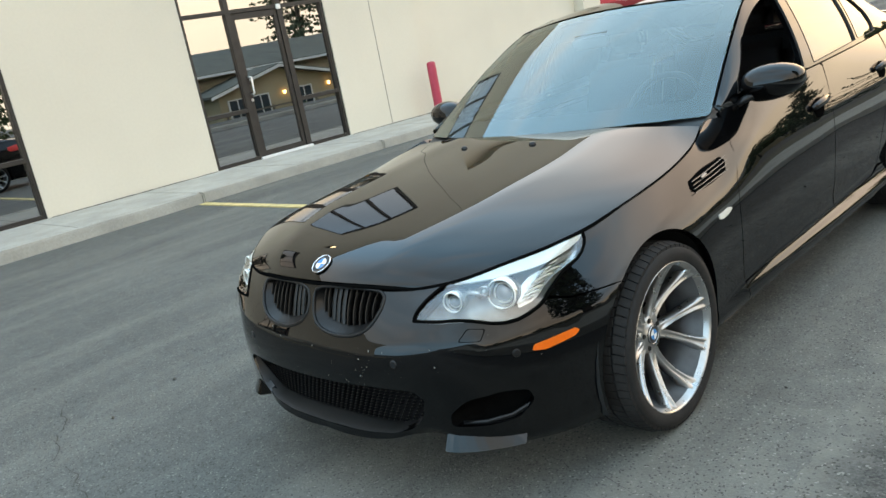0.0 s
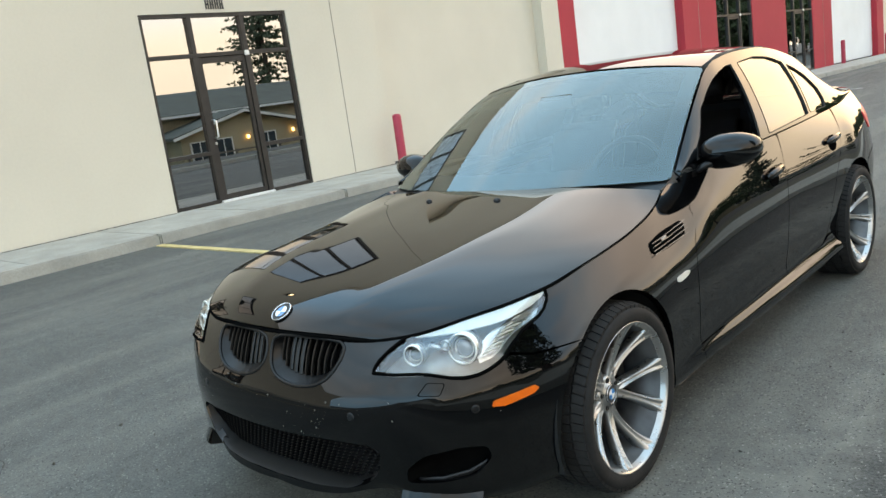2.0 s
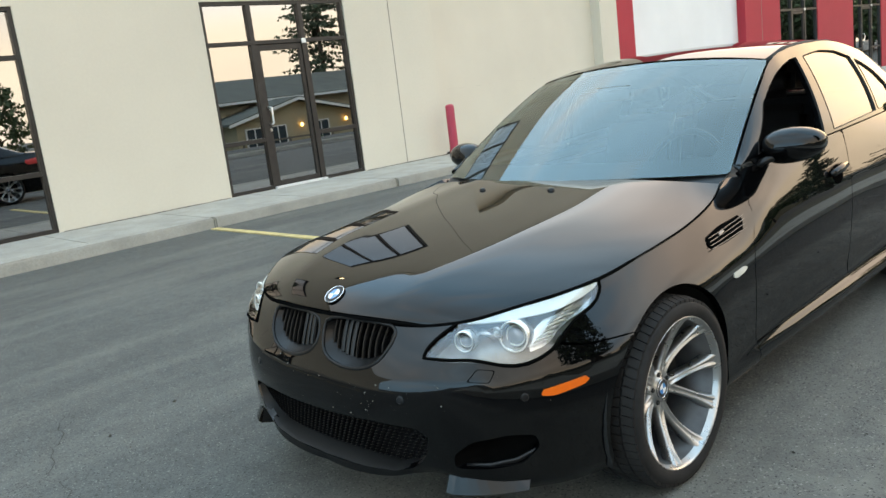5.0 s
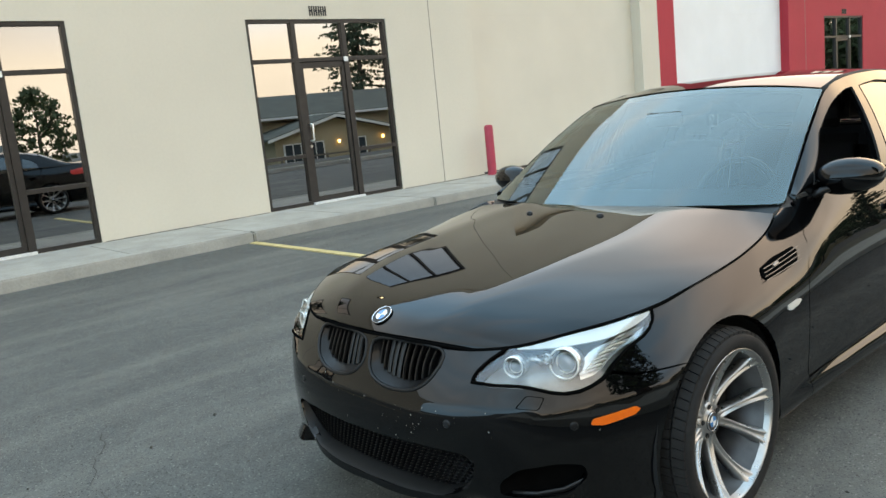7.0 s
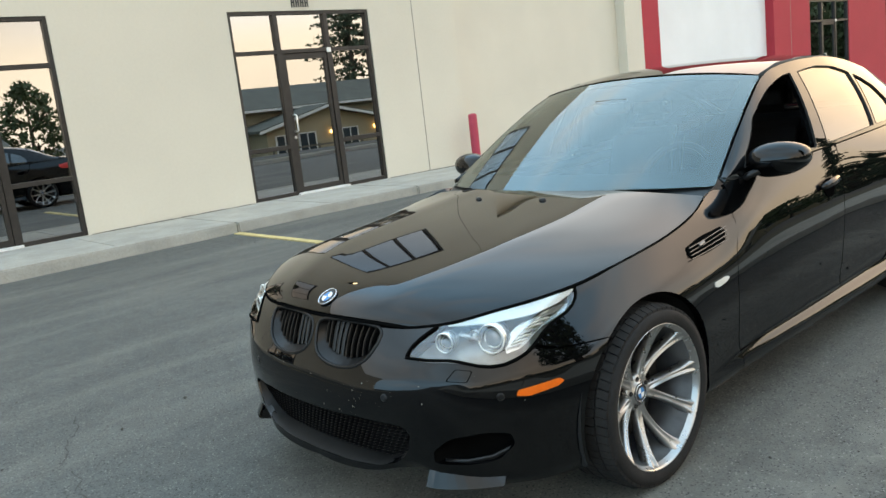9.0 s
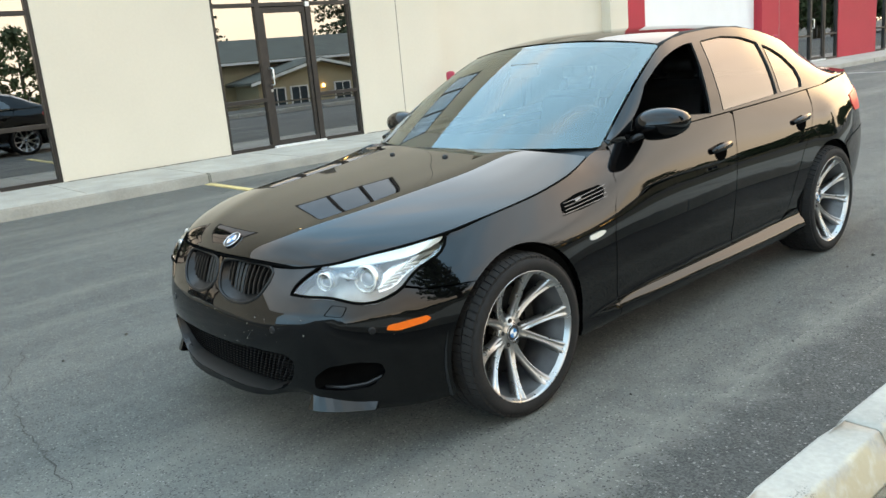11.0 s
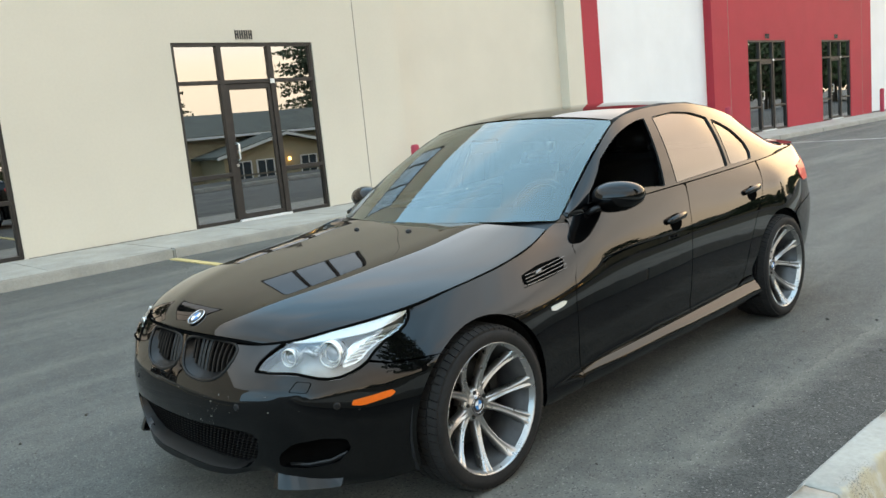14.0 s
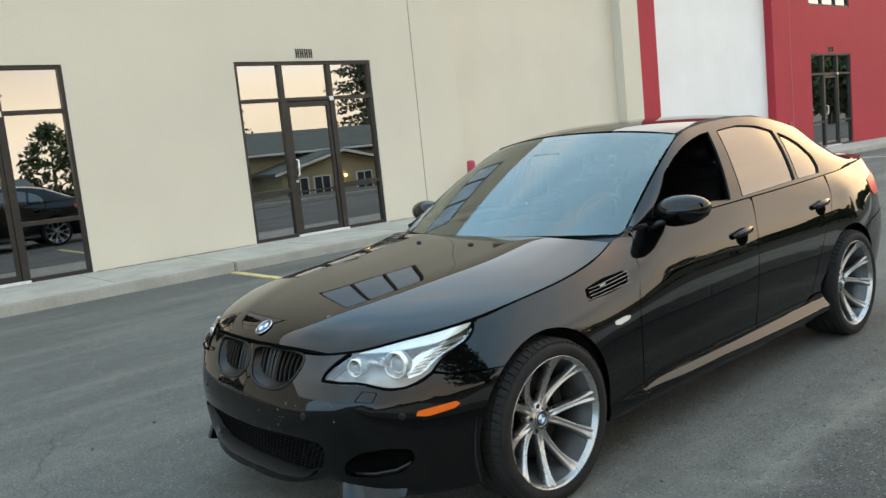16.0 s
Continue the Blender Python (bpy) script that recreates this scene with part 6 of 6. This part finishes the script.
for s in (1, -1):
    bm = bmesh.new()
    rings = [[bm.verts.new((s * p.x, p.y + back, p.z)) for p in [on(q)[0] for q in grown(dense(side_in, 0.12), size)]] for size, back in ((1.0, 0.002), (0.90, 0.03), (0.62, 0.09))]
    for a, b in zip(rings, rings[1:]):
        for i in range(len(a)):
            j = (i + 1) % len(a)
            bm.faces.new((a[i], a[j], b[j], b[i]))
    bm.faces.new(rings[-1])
    part("duct", bm, PIT, car, "side intake with its depth painted black", smooth=True)
    # splitter flap under the corner, and the blade across the side intake
    rows = []
    bm = bmesh.new()
    for k in range(9):
        t = k / 8
        x0 = 0.528 + 0.20 * t
        a = on(on_front(min(x0, 0.80), 0.262))[0]
        top = Vector((s * (a.x - 0.002), a.y + 0.006, 0.296 - 0.050 * t))
        low_ = Vector((s * (a.x - 0.004 + 0.012 * t), a.y - 0.028 + 0.010 * t, 0.221))
        back = Vector((s * (a.x - 0.02), a.y + 0.02, 0.208))
        rows.append([bm.verts.new(v) for v in (top, low_, back)])
    for a, b in zip(rows, rows[1:]):
        for i in range(3):
            bm.faces.new((a[i], a[(i + 1) % 3], b[(i + 1) % 3], b[i]))
    bm.faces.new(rows[0])
    bm.faces.new(rows[-1][::-1])
    part("splitter_flap", bm, PAINT, car, "glossy black corner splitter")
    blade = [on(on_front(x, z))[0] for x, z in ((0.575, 0.303), (0.64, 0.302), (0.70, 0.312), (0.745, 0.338), (0.765, 0.37))]
    part("intake_blade", tube([Vector((s * p.x, p.y + 0.02, p.z)) for p in blade], 0.004, 6, False, 2.0), SATIN, car, smooth=True)

# --- head lamps ---
PROJECTOR_GLASS = material("projector_glass", (0.25, 0.27, 0.28), 0.05, metal=0.3, coat=1.0)
LENS = glassy("clear_lamp_lens", (0.95, 0.97, 0.97), 0.10)
LAMP_BOWL = material("lamp_reflector", (0.66, 0.66, 0.64), 0.22, metal=0.85, vary=0.15, scale=25)
LAMP_DARK = material("lamp_bezel", (0.29, 0.285, 0.27), 0.4, metal=0.3, vary=0.2, scale=25)
LAMP_TRIM = material("lamp_brow", (0.86, 0.85, 0.81), 0.3, metal=0.1, vary=0.05, scale=20)
for mirror in (False, True):
    s = -1 if mirror else 1
    lens = panel("head_lamp", shell, lamp_loop, [], LENS, car, 0.03, "clear head lamp lens", out=-0.001, lip=0.006, mirror=mirror, scale=(0.15, 0.55))
    lens.visible_shadow = False
    panel("bezel", shell, lamp_loop, [], LAMP_DARK, lens, 0.03, out=-0.055, lip=0, mirror=mirror, scale=(0.15, 0.55))
    brow = [(float(a), 0.9925) for a in np.linspace(3.98, 6.95, 14)] + [(7.10, 0.975), (7.16, 0.952), (7.02, 0.930), (6.8, 0.919), (6.55, 0.914), (6.15, 0.918), (5.75, 0.926), (5.1, 0.942), (4.5, 0.964), (4.05, 0.984)]
    panel("lamp_brow", shell, brow, [], LAMP_TRIM, lens, 0.02, "bright silver brow", out=-0.004, lip=0.004, mirror=mirror, scale=(0.15, 0.55))
    rim_pts = loop_points([tuple(np.array(p) + (np.array(q) - np.array(p)) * k / 4) for p, q in zip(lamp_low, lamp_low[1:]) for k in range(4)] + lamp_low[-1:], 0.0, s)
    part("lamp_gasket", tube(rim_pts, 0.0052, 6), PIT, lens, "black lamp gasket")
    inward = Vector((-0.70, 0.64, -0.28))
    for x, z, r in ((0.603, 0.700, 0.031), (0.722, 0.703, 0.046)):
        c = on(on_front(x, z))[0] + inward * 0.050
        d = Vector((0.26, -0.96, 0.08)).normalized()
        c.x *= s
        d.x *= s
        m = Matrix.Translation(c) @ d.to_track_quat("Z", "Y").to_matrix().to_4x4()
        p = part("projector", lathe([(r * 1.12, -0.012), (r * 1.12, 0.024), (r * 1.0, 0.030), (r * 0.92, 0.024), (r * 0.72, 0.004)], m, 36), LAMP_BOWL, lens, smooth=True)
        part("light_ring", lathe([(r * 1.02, 0.028), (r * 1.08, 0.032), (r * 1.0, 0.036), (r * 0.94, 0.032)], m, 36, True), LAMP_TRIM, p, "pale ring", smooth=True)
        part("inner_ring", lathe([(r * 0.66, 0.010), (r * 0.72, 0.016), (r * 0.66, 0.020), (r * 0.60, 0.014)], m, 32, True), LAMP_TRIM, p, "bright inner ring", smooth=True)
        part("projector_lens", lathe([(r * 0.64, 0.008), (r * 0.54, 0.020), (r * 0.32, 0.028), (0.0, 0.031)], m, 32), PROJECTOR_GLASS, p, smooth=True)
    c = on(on_front(0.672, 0.714))[0] + inward * 0.035
    c.x *= s
    m = Matrix.Translation(c) @ Vector((0.3 * s, -0.95, 0.05)).to_track_quat("Z", "Y").to_matrix().to_4x4()
    pk = part("park_lamp", lathe([(0.018, -0.01), (0.019, 0.006), (0.016, 0.010), (0.012, 0.002), (0.0, 0.0)], m, 20), LAMP_BOWL, lens, smooth=True)
    part("bulb", lathe([(0.006, 0.0), (0.006, 0.010), (0.0, 0.015)], m, 12), LAMP_TRIM, pk, smooth=True)
    # bright bridge between the two projectors
    bridge = [on(on_front(x, z))[0] + inward * 0.045 for x, z in ((0.628, 0.718), (0.648, 0.712), (0.668, 0.704))]
    part("bridge", tube([Vector((s * p.x, p.y, p.z)) for p in bridge], [0.012, 0.009, 0.012], 10), LAMP_BOWL, lens, smooth=True)
    # stepped reflector of the turn signal
    bowl = [(6.02, 0.755), (6.35, 0.762), (6.60, 0.782), (6.80, 0.815), (7.0, 0.842), (7.22, 0.862), (7.36, 0.880), (7.36, 0.912), (7.08, 0.920), (6.8, 0.906), (6.5, 0.902), (6.1, 0.908)]
    panel("signal_bowl", shell, bowl, [], LAMP_BOWL, lens, 0.02, "bright faceted reflector", out=-0.024, lip=0, mirror=mirror, scale=(0.15, 0.55))
    for k in range(8):
        h = 0.770 + 0.0175 * k
        a1 = float(np.interp(h, (0.76, 0.782, 0.815, 0.842, 0.862, 0.90), (6.34, 6.58, 6.78, 6.98, 7.14, 7.28)))
        a0 = a1 - 0.42 - 0.012 * k
        pts = [on((a, h + 0.006 * math.sin(6 * (a - a0))), -0.016)[0] for a in np.linspace(a0, a1, 5)]
        part("reflector_step", tube([Vector((s * p.x, p.y, p.z)) for p in pts], [0.0018, 0.0036, 0.0028, 0.0040, 0.0016], 6), LAMP_TRIM if k % 3 else LAMP_BOWL, lens)
    for k in range(5):
        a = 6.98 + 0.075 * k
        pts = [on((a - 0.10, 0.872 + 0.003 * k), -0.012)[0], on((a + 0.02, 0.905), -0.012)[0]]
        part("reflector_rib", tube([Vector((s * p.x, p.y, p.z)) for p in pts], 0.0022, 6), LAMP_DARK, lens)

# --- dried specks on the nose ---
SPECK = material("dried_speck", (0.16, 0.155, 0.14), 0.9, vary=0.3, scale=200)
rnd = random.Random(915)
bm = bmesh.new()
for k in range(70):
    a, h = (rnd.gauss(1.9, 0.5), rnd.gauss(0.52, 0.07)) if k % 2 else (rnd.uniform(-3.0, 6.5), rnd.uniform(0.42, 0.68))
    r = rnd.choice((0.0007, 0.0009, 0.0012, 0.0022)) if k % 9 else 0.0034
    c, n = on((a, h), 0.0009)
    u = n.orthogonal().normalized()
    w = n.cross(u)
    bm.faces.new([bm.verts.new(c + (u * math.cos(t) * rnd.uniform(0.6, 1.2) + w * math.sin(t) * rnd.uniform(0.6, 1.2)) * r) for t in [math.pi / 3 * q for q in range(6)]])
tagged(part("bug_specks", bm, SPECK, car, "dried pale specks on the bumper"), kind="stuff")

# --- small things on bumper, fender, doors ---
def front_tile(name, loop, mat, label="", out=0.002, lip=0.004, step=0.012):
    for mirror in (False, True):
        panel(name, shell, front(loop), [], mat, car, step, label, out=out, lip=lip, mirror=mirror, scale=(0.15, 0.55))


front_tile("side_marker", round_path([(0.768, 0.512), (0.772, 0.528), (0.80, 0.533), (0.833, 0.538), (0.838, 0.526), (0.831, 0.514), (0.79, 0.504)], 0.25), AMBER, "amber side marker", 0.004, 0.008)
wash = round_path([(0.609, 0.579), (0.637, 0.618), (0.680, 0.609), (0.668, 0.572)], 0.2)
for mirror in (False, True):
    panel("washer_cover", shell, front(wash), [grown(front(wash), 0.91)], PIT, car, 0.01, "seam of the washer cover", out=0.0014, lip=0.001, mirror=mirror, scale=(0.15, 0.55))
    s = -1 if mirror else 1
    for x, z in ((0.739, 0.515), (0.40, 0.515)):
        c, n = on(on_front(x, z))
        c.x, n.x = c.x * s, n.x * s
        part("parking_sensor", lathe([(0.0, 0.003), (0.010, 0.003), (0.012, 0.0005), (0.014, 0.0)], Matrix.Translation(c) @ n.to_track_quat("Z", "Y").to_matrix().to_4x4(), 18), SATIN, car)


def side_tile(name, loop, mat, label="", out=0.002, lip=0.004, step=0.02, holes=()):
    obs = []
    for mirror in (False, True):
        obs.append(panel(name, shell, side(loop), [side(h) for h in holes], mat, car, step, label, out=out, lip=lip, mirror=mirror, scale=SC_SIDE))
    return obs


VENT = round_path([(0.297, 0.806), (0.402, 0.824), (0.560, 0.832), (0.587, 0.814), (0.570, 0.772), (0.426, 0.756), (0.321, 0.758), (0.294, 0.774)], 0.25)
GILL_BAR = material("smoked_chrome", (0.17, 0.17, 0.17), 0.22, metal=0.95, vary=0.1, scale=30)
# a flat black tile stands in for the shade inside the vent
vents = side_tile("side_vent", VENT, PIT, "gill vent with slim bars, its opening painted black", 0.0045, 0.005, 0.012)
for k, ob in enumerate(vents):
    s = 1 if k == 0 else -1
    for z0, z1 in ((0.800, 0.826), (0.786, 0.811), (0.772, 0.795), (0.759, 0.778)):
        pts = [on(on_side(y, z), 0.0085)[0] for y, z in ((0.302, z0), (0.385, z0 + 0.2 * (z1 - z0)), (0.485, z0 + 0.55 * (z1 - z0)), (0.592, z1))]
        part("vent_bar", tube([Vector((s * p.x, p.y, p.z)) for p in pts], 0.0018, 6), GILL_BAR, ob, "smoked chrome vent bar")
    pts = [on(on_side(y, 0.797 + 0.14 * (y - 0.385)), 0.009)[0] for y in (0.372, 0.392, 0.412)]
    part("vent_badge", tube([Vector((s * p.x, p.y, p.z)) for p in pts], 0.0065, 8), GILL_BAR, ob, "small bright plate")
side_tile("side_repeater", round_path([(0.434, 0.622), (0.438, 0.638), (0.527, 0.644), (0.556, 0.636), (0.53, 0.622), (0.462, 0.615)], 0.45), PALE_LENS, "pale side repeater", 0.005, 0.008, 0.012)
for cy, cz in ((1.592, 0.820), (2.525, 0.848)):
    # the hollow's shade behind each grip is a flat black oval on the door
    ring = [(cy + 0.060 * math.cos(t), cz + 0.042 * math.sin(t) + 0.1 * 0.072 * math.cos(t)) for t in [2 * math.pi * k / 24 for k in range(24)]]
    for k, ob in enumerate(side_tile("door_handle", ring, PIT, "door handle, its shaded cup painted as a black patch", 0.003, 0.003, 0.015)):
        s = 1 if k == 0 else -1
        pts = [(on(on_side(cy + d, cz + 0.02 + 0.09 * d), o)[0]) for d, o in ((-0.095, 0.006), (-0.07, 0.018), (0.0, 0.024), (0.07, 0.022), (0.095, 0.008))]
        part("grip", tube([Vector((s * p.x, p.y, p.z)) for p in pts], [0.009, 0.013, 0.015, 0.014, 0.010], 12, False, 1.3), PAINT, ob, "glossy black grip", smooth=True)

# --- door mirrors ---
for s in (1, -1):
    bm = bmesh.new()
    rows = []
    for i in range(13):
        t = math.pi * i / 12
        row = []
        for j in range(20):
            a = 2 * math.pi * j / 20
            ct, st = math.cos(t), math.sin(t) ** 0.75
            y = 0.085 * math.sin(a) * st
            y = min(y, 0.045)
            z = 0.074 * math.cos(a) * st * (1.0 + 0.12 * ct)
            row.append(bm.verts.new((s * (0.912 + 0.122 * -ct), 0.985 + y + 0.02 * -ct, 1.041 + z + 0.008 * -ct)))
        rows.append(row)
    for a, b in zip(rows, rows[1:]):
        for j in range(20):
            bm.faces.new((a[j], a[(j + 1) % 20], b[(j + 1) % 20], b[j]))
    bmesh.ops.remove_doubles(bm, verts=bm.verts, dist=1e-5)
    mir = part("door_mirror", bm, PAINT, car, "glossy black door mirror", smooth=True)
    part("mirror_foot", tube([(s * 0.79, 0.89, 0.968), (s * 0.825, 0.905, 0.989), (s * 0.858, 0.94, 1.002), (s * 0.888, 0.965, 1.017)], [0.022, 0.022, 0.022, 0.026], 12, False, 0.7), SATIN, mir, smooth=True)
    bm = bmesh.new()
    vs = [bm.verts.new((s * (0.918 + 0.092 * math.cos(a)), 1.032, 1.041 + 0.058 * math.sin(a))) for a in [2 * math.pi * k / 28 for k in range(28)]]
    bm.faces.new(vs)
    part("mirror_glass", bm, material("mirror_silver", (0.85, 0.86, 0.87), 0.01, metal=1.0), mir, "mirror glass")

# --- tail ---
for mirror in (False, True):
    panel("tail_lamp", shell, [(17.88, 0.79), (17.92, 0.862), (18.5, 0.875), (19.3, 0.89), (20.4, 0.90), (20.7, 0.80), (19.6, 0.745), (18.5, 0.72), (18.02, 0.735)], [], RED_LENS, car, 0.03, "red tail lamp", out=0.004, lip=0.008, mirror=mirror, scale=(0.2, 0.7))
    panel("tail_panel", shell, [(19.5, 0.725), (22.0, 0.725), (22.0, 0.985), (19.6, 0.985)], [], PAINT, car, 0.05, out=-0.002, lip=0, mirror=mirror, scale=(0.2, 0.7))
part("boot_spoiler", tube([(0.55, 3.83, 1.052), (0.42, 3.90, 1.072), (0.2, 3.935, 1.092), (0, 3.945, 1.098), (-0.2, 3.935, 1.092), (-0.42, 3.90, 1.072), (-0.55, 3.83, 1.052)], [0.008, 0.016, 0.02, 0.02, 0.02, 0.016, 0.008], 10, False, 0.5), PAINT, car, "glossy black boot lip", smooth=True)

# --- bonnet furniture ---
best = min(np.linspace(0.02, 0.3, 200), key=lambda q: abs(hood_skin(0, q)[1] + 0.728))
c, n = on((0.008, best), 0.001, hood_skin)
roundel(car, 0.040, Matrix.Translation(c) @ n.to_track_quat("Z", "Y").to_matrix().to_4x4(), "hood_badge")
for x in (-0.19, 0.17):
    best = min(((u, q) for u in [x / 0.78] for q in np.linspace(0.6, 1, 200)), key=lambda w: abs(hood_skin(*w)[1] - 0.309))
    c, n = on(best, 0.0, hood_skin)
    part("washer_nozzle", lathe([(0.013, 0.0), (0.012, 0.006), (0.007, 0.010), (0.0, 0.011)], Matrix.Translation(c) @ n.to_track_quat("Z", "Y").to_matrix().to_4x4() @ Matrix.Diagonal((1.3, 1, 1, 1)), 16), SATIN, car, smooth=True)
for pts in ([(0.60, 0.655, 0.985), (0.45, 0.605, 1.004), (0.25, 0.575, 1.022), (0.0, 0.57, 1.036)], [(-0.02, 0.53, 1.01), (-0.2, 0.555, 1.024), (-0.42, 0.615, 1.02), (-0.60, 0.68, 1.0)]):
    pts = [(x, y - 0.006, z - 0.014) for x, y, z in pts]
    w = part("wiper", tube(pts, [0.009, 0.008, 0.006, 0.005], 8), SATIN, car, "black windscreen wiper", smooth=True)
    part("wiper_blade", tube([(p[0], p[1] + 0.02, p[2] + 0.004) for p in pts], 0.006, 6, False, 2.0), RUBBER_TRIM, w)

# --- cabin ---
LEATHER = material("black_leather", (0.018, 0.017, 0.017), 0.5, vary=0.2, scale=12, bump=0.001, bump_scale=120)
DASH = material("dark_dash_plastic", (0.10, 0.10, 0.10), 0.6, vary=0.15, scale=15, bump=0.0008, bump_scale=160)
HEADLINER = material("grey_headliner", (0.10, 0.10, 0.10), 0.9, vary=0.1, scale=20)
part("dashboard", box(-0.70, 0.70, 0.60, 1.12, 0.72, 0.945, 0.05), DASH, car, "dark dashboard", smooth=True)


def seat(x, y):
    st = part("seat", box(x - 0.25, x + 0.25, y - 0.25, y + 0.27, 0.30, 0.54, 0.06), LEATHER, car, "black leather seat", smooth=True)
    part("seat_back", box(-0.25, 0.25, -0.07, 0.07, 0, 0.68, 0.06, pose(x, y + 0.30, 0.48, -18, 0, 0)), LEATHER, st, smooth=True)
    part("head_rest", box(-0.13, 0.13, -0.05, 0.05, 0, 0.18, 0.045, pose(x, y + 0.545, 1.16, -12, 0, 0)), LEATHER, st, smooth=True)


seat(0.37, 1.50)
seat(-0.37, 1.50)
part("rear_bench", box(-0.62, 0.62, 2.35, 2.85, 0.30, 0.56, 0.06), LEATHER, car, smooth=True)
part("rear_backrest", box(-0.62, 0.62, -0.08, 0.08, 0, 0.62, 0.05, pose(0, 2.95, 0.5, -22, 0, 0)), LEATHER, car, smooth=True)
wheel_ring = [(0.37 + 0.185 * math.cos(t), 1.07 + 0.075 * math.sin(t), 0.93 + 0.170 * math.sin(t)) for t in [2 * math.pi * k / 36 for k in range(36)]]
sw = part("steering_wheel", tube(wheel_ring, 0.017, 8, True), LEATHER, car, "black leather steering wheel", smooth=True)
part("steering_hub", box(0.29, 0.45, 1.03, 1.08, 0.87, 0.97, 0.02), DASH, sw)
for a, b in (((0.29, 1.06, 0.92), (0.19, 1.07, 0.93)), ((0.45, 1.06, 0.92), (0.55, 1.07, 0.93)), ((0.37, 1.05, 0.88), (0.37, 1.0, 0.77))):
    part("steering_spoke", tube([a, b], 0.014, 8), DASH, sw)
part("inside_mirror", box(-0.11, 0.11, 1.10, 1.13, 1.27, 1.34, 0.015), DASH, car, "dark rear-view mirror")
head = across([(p[0], p[1] - 0.03) for p in ROOF_MID], [(p[0] * 0.97, p[1], p[2] - 0.03) for p in RAIL[3:9]], 2.4, 2.0)
panel("headliner", head, RECT, [], HEADLINER, car, 0.12, lip=0, scale=(0.6, 1.4))
for s in (1, -1):
    part("door_card", box(min(s * 0.70, s * 0.76), max(s * 0.70, s * 0.76), 0.72, 2.55, 0.30, 0.93, 0.02), DASH, car)
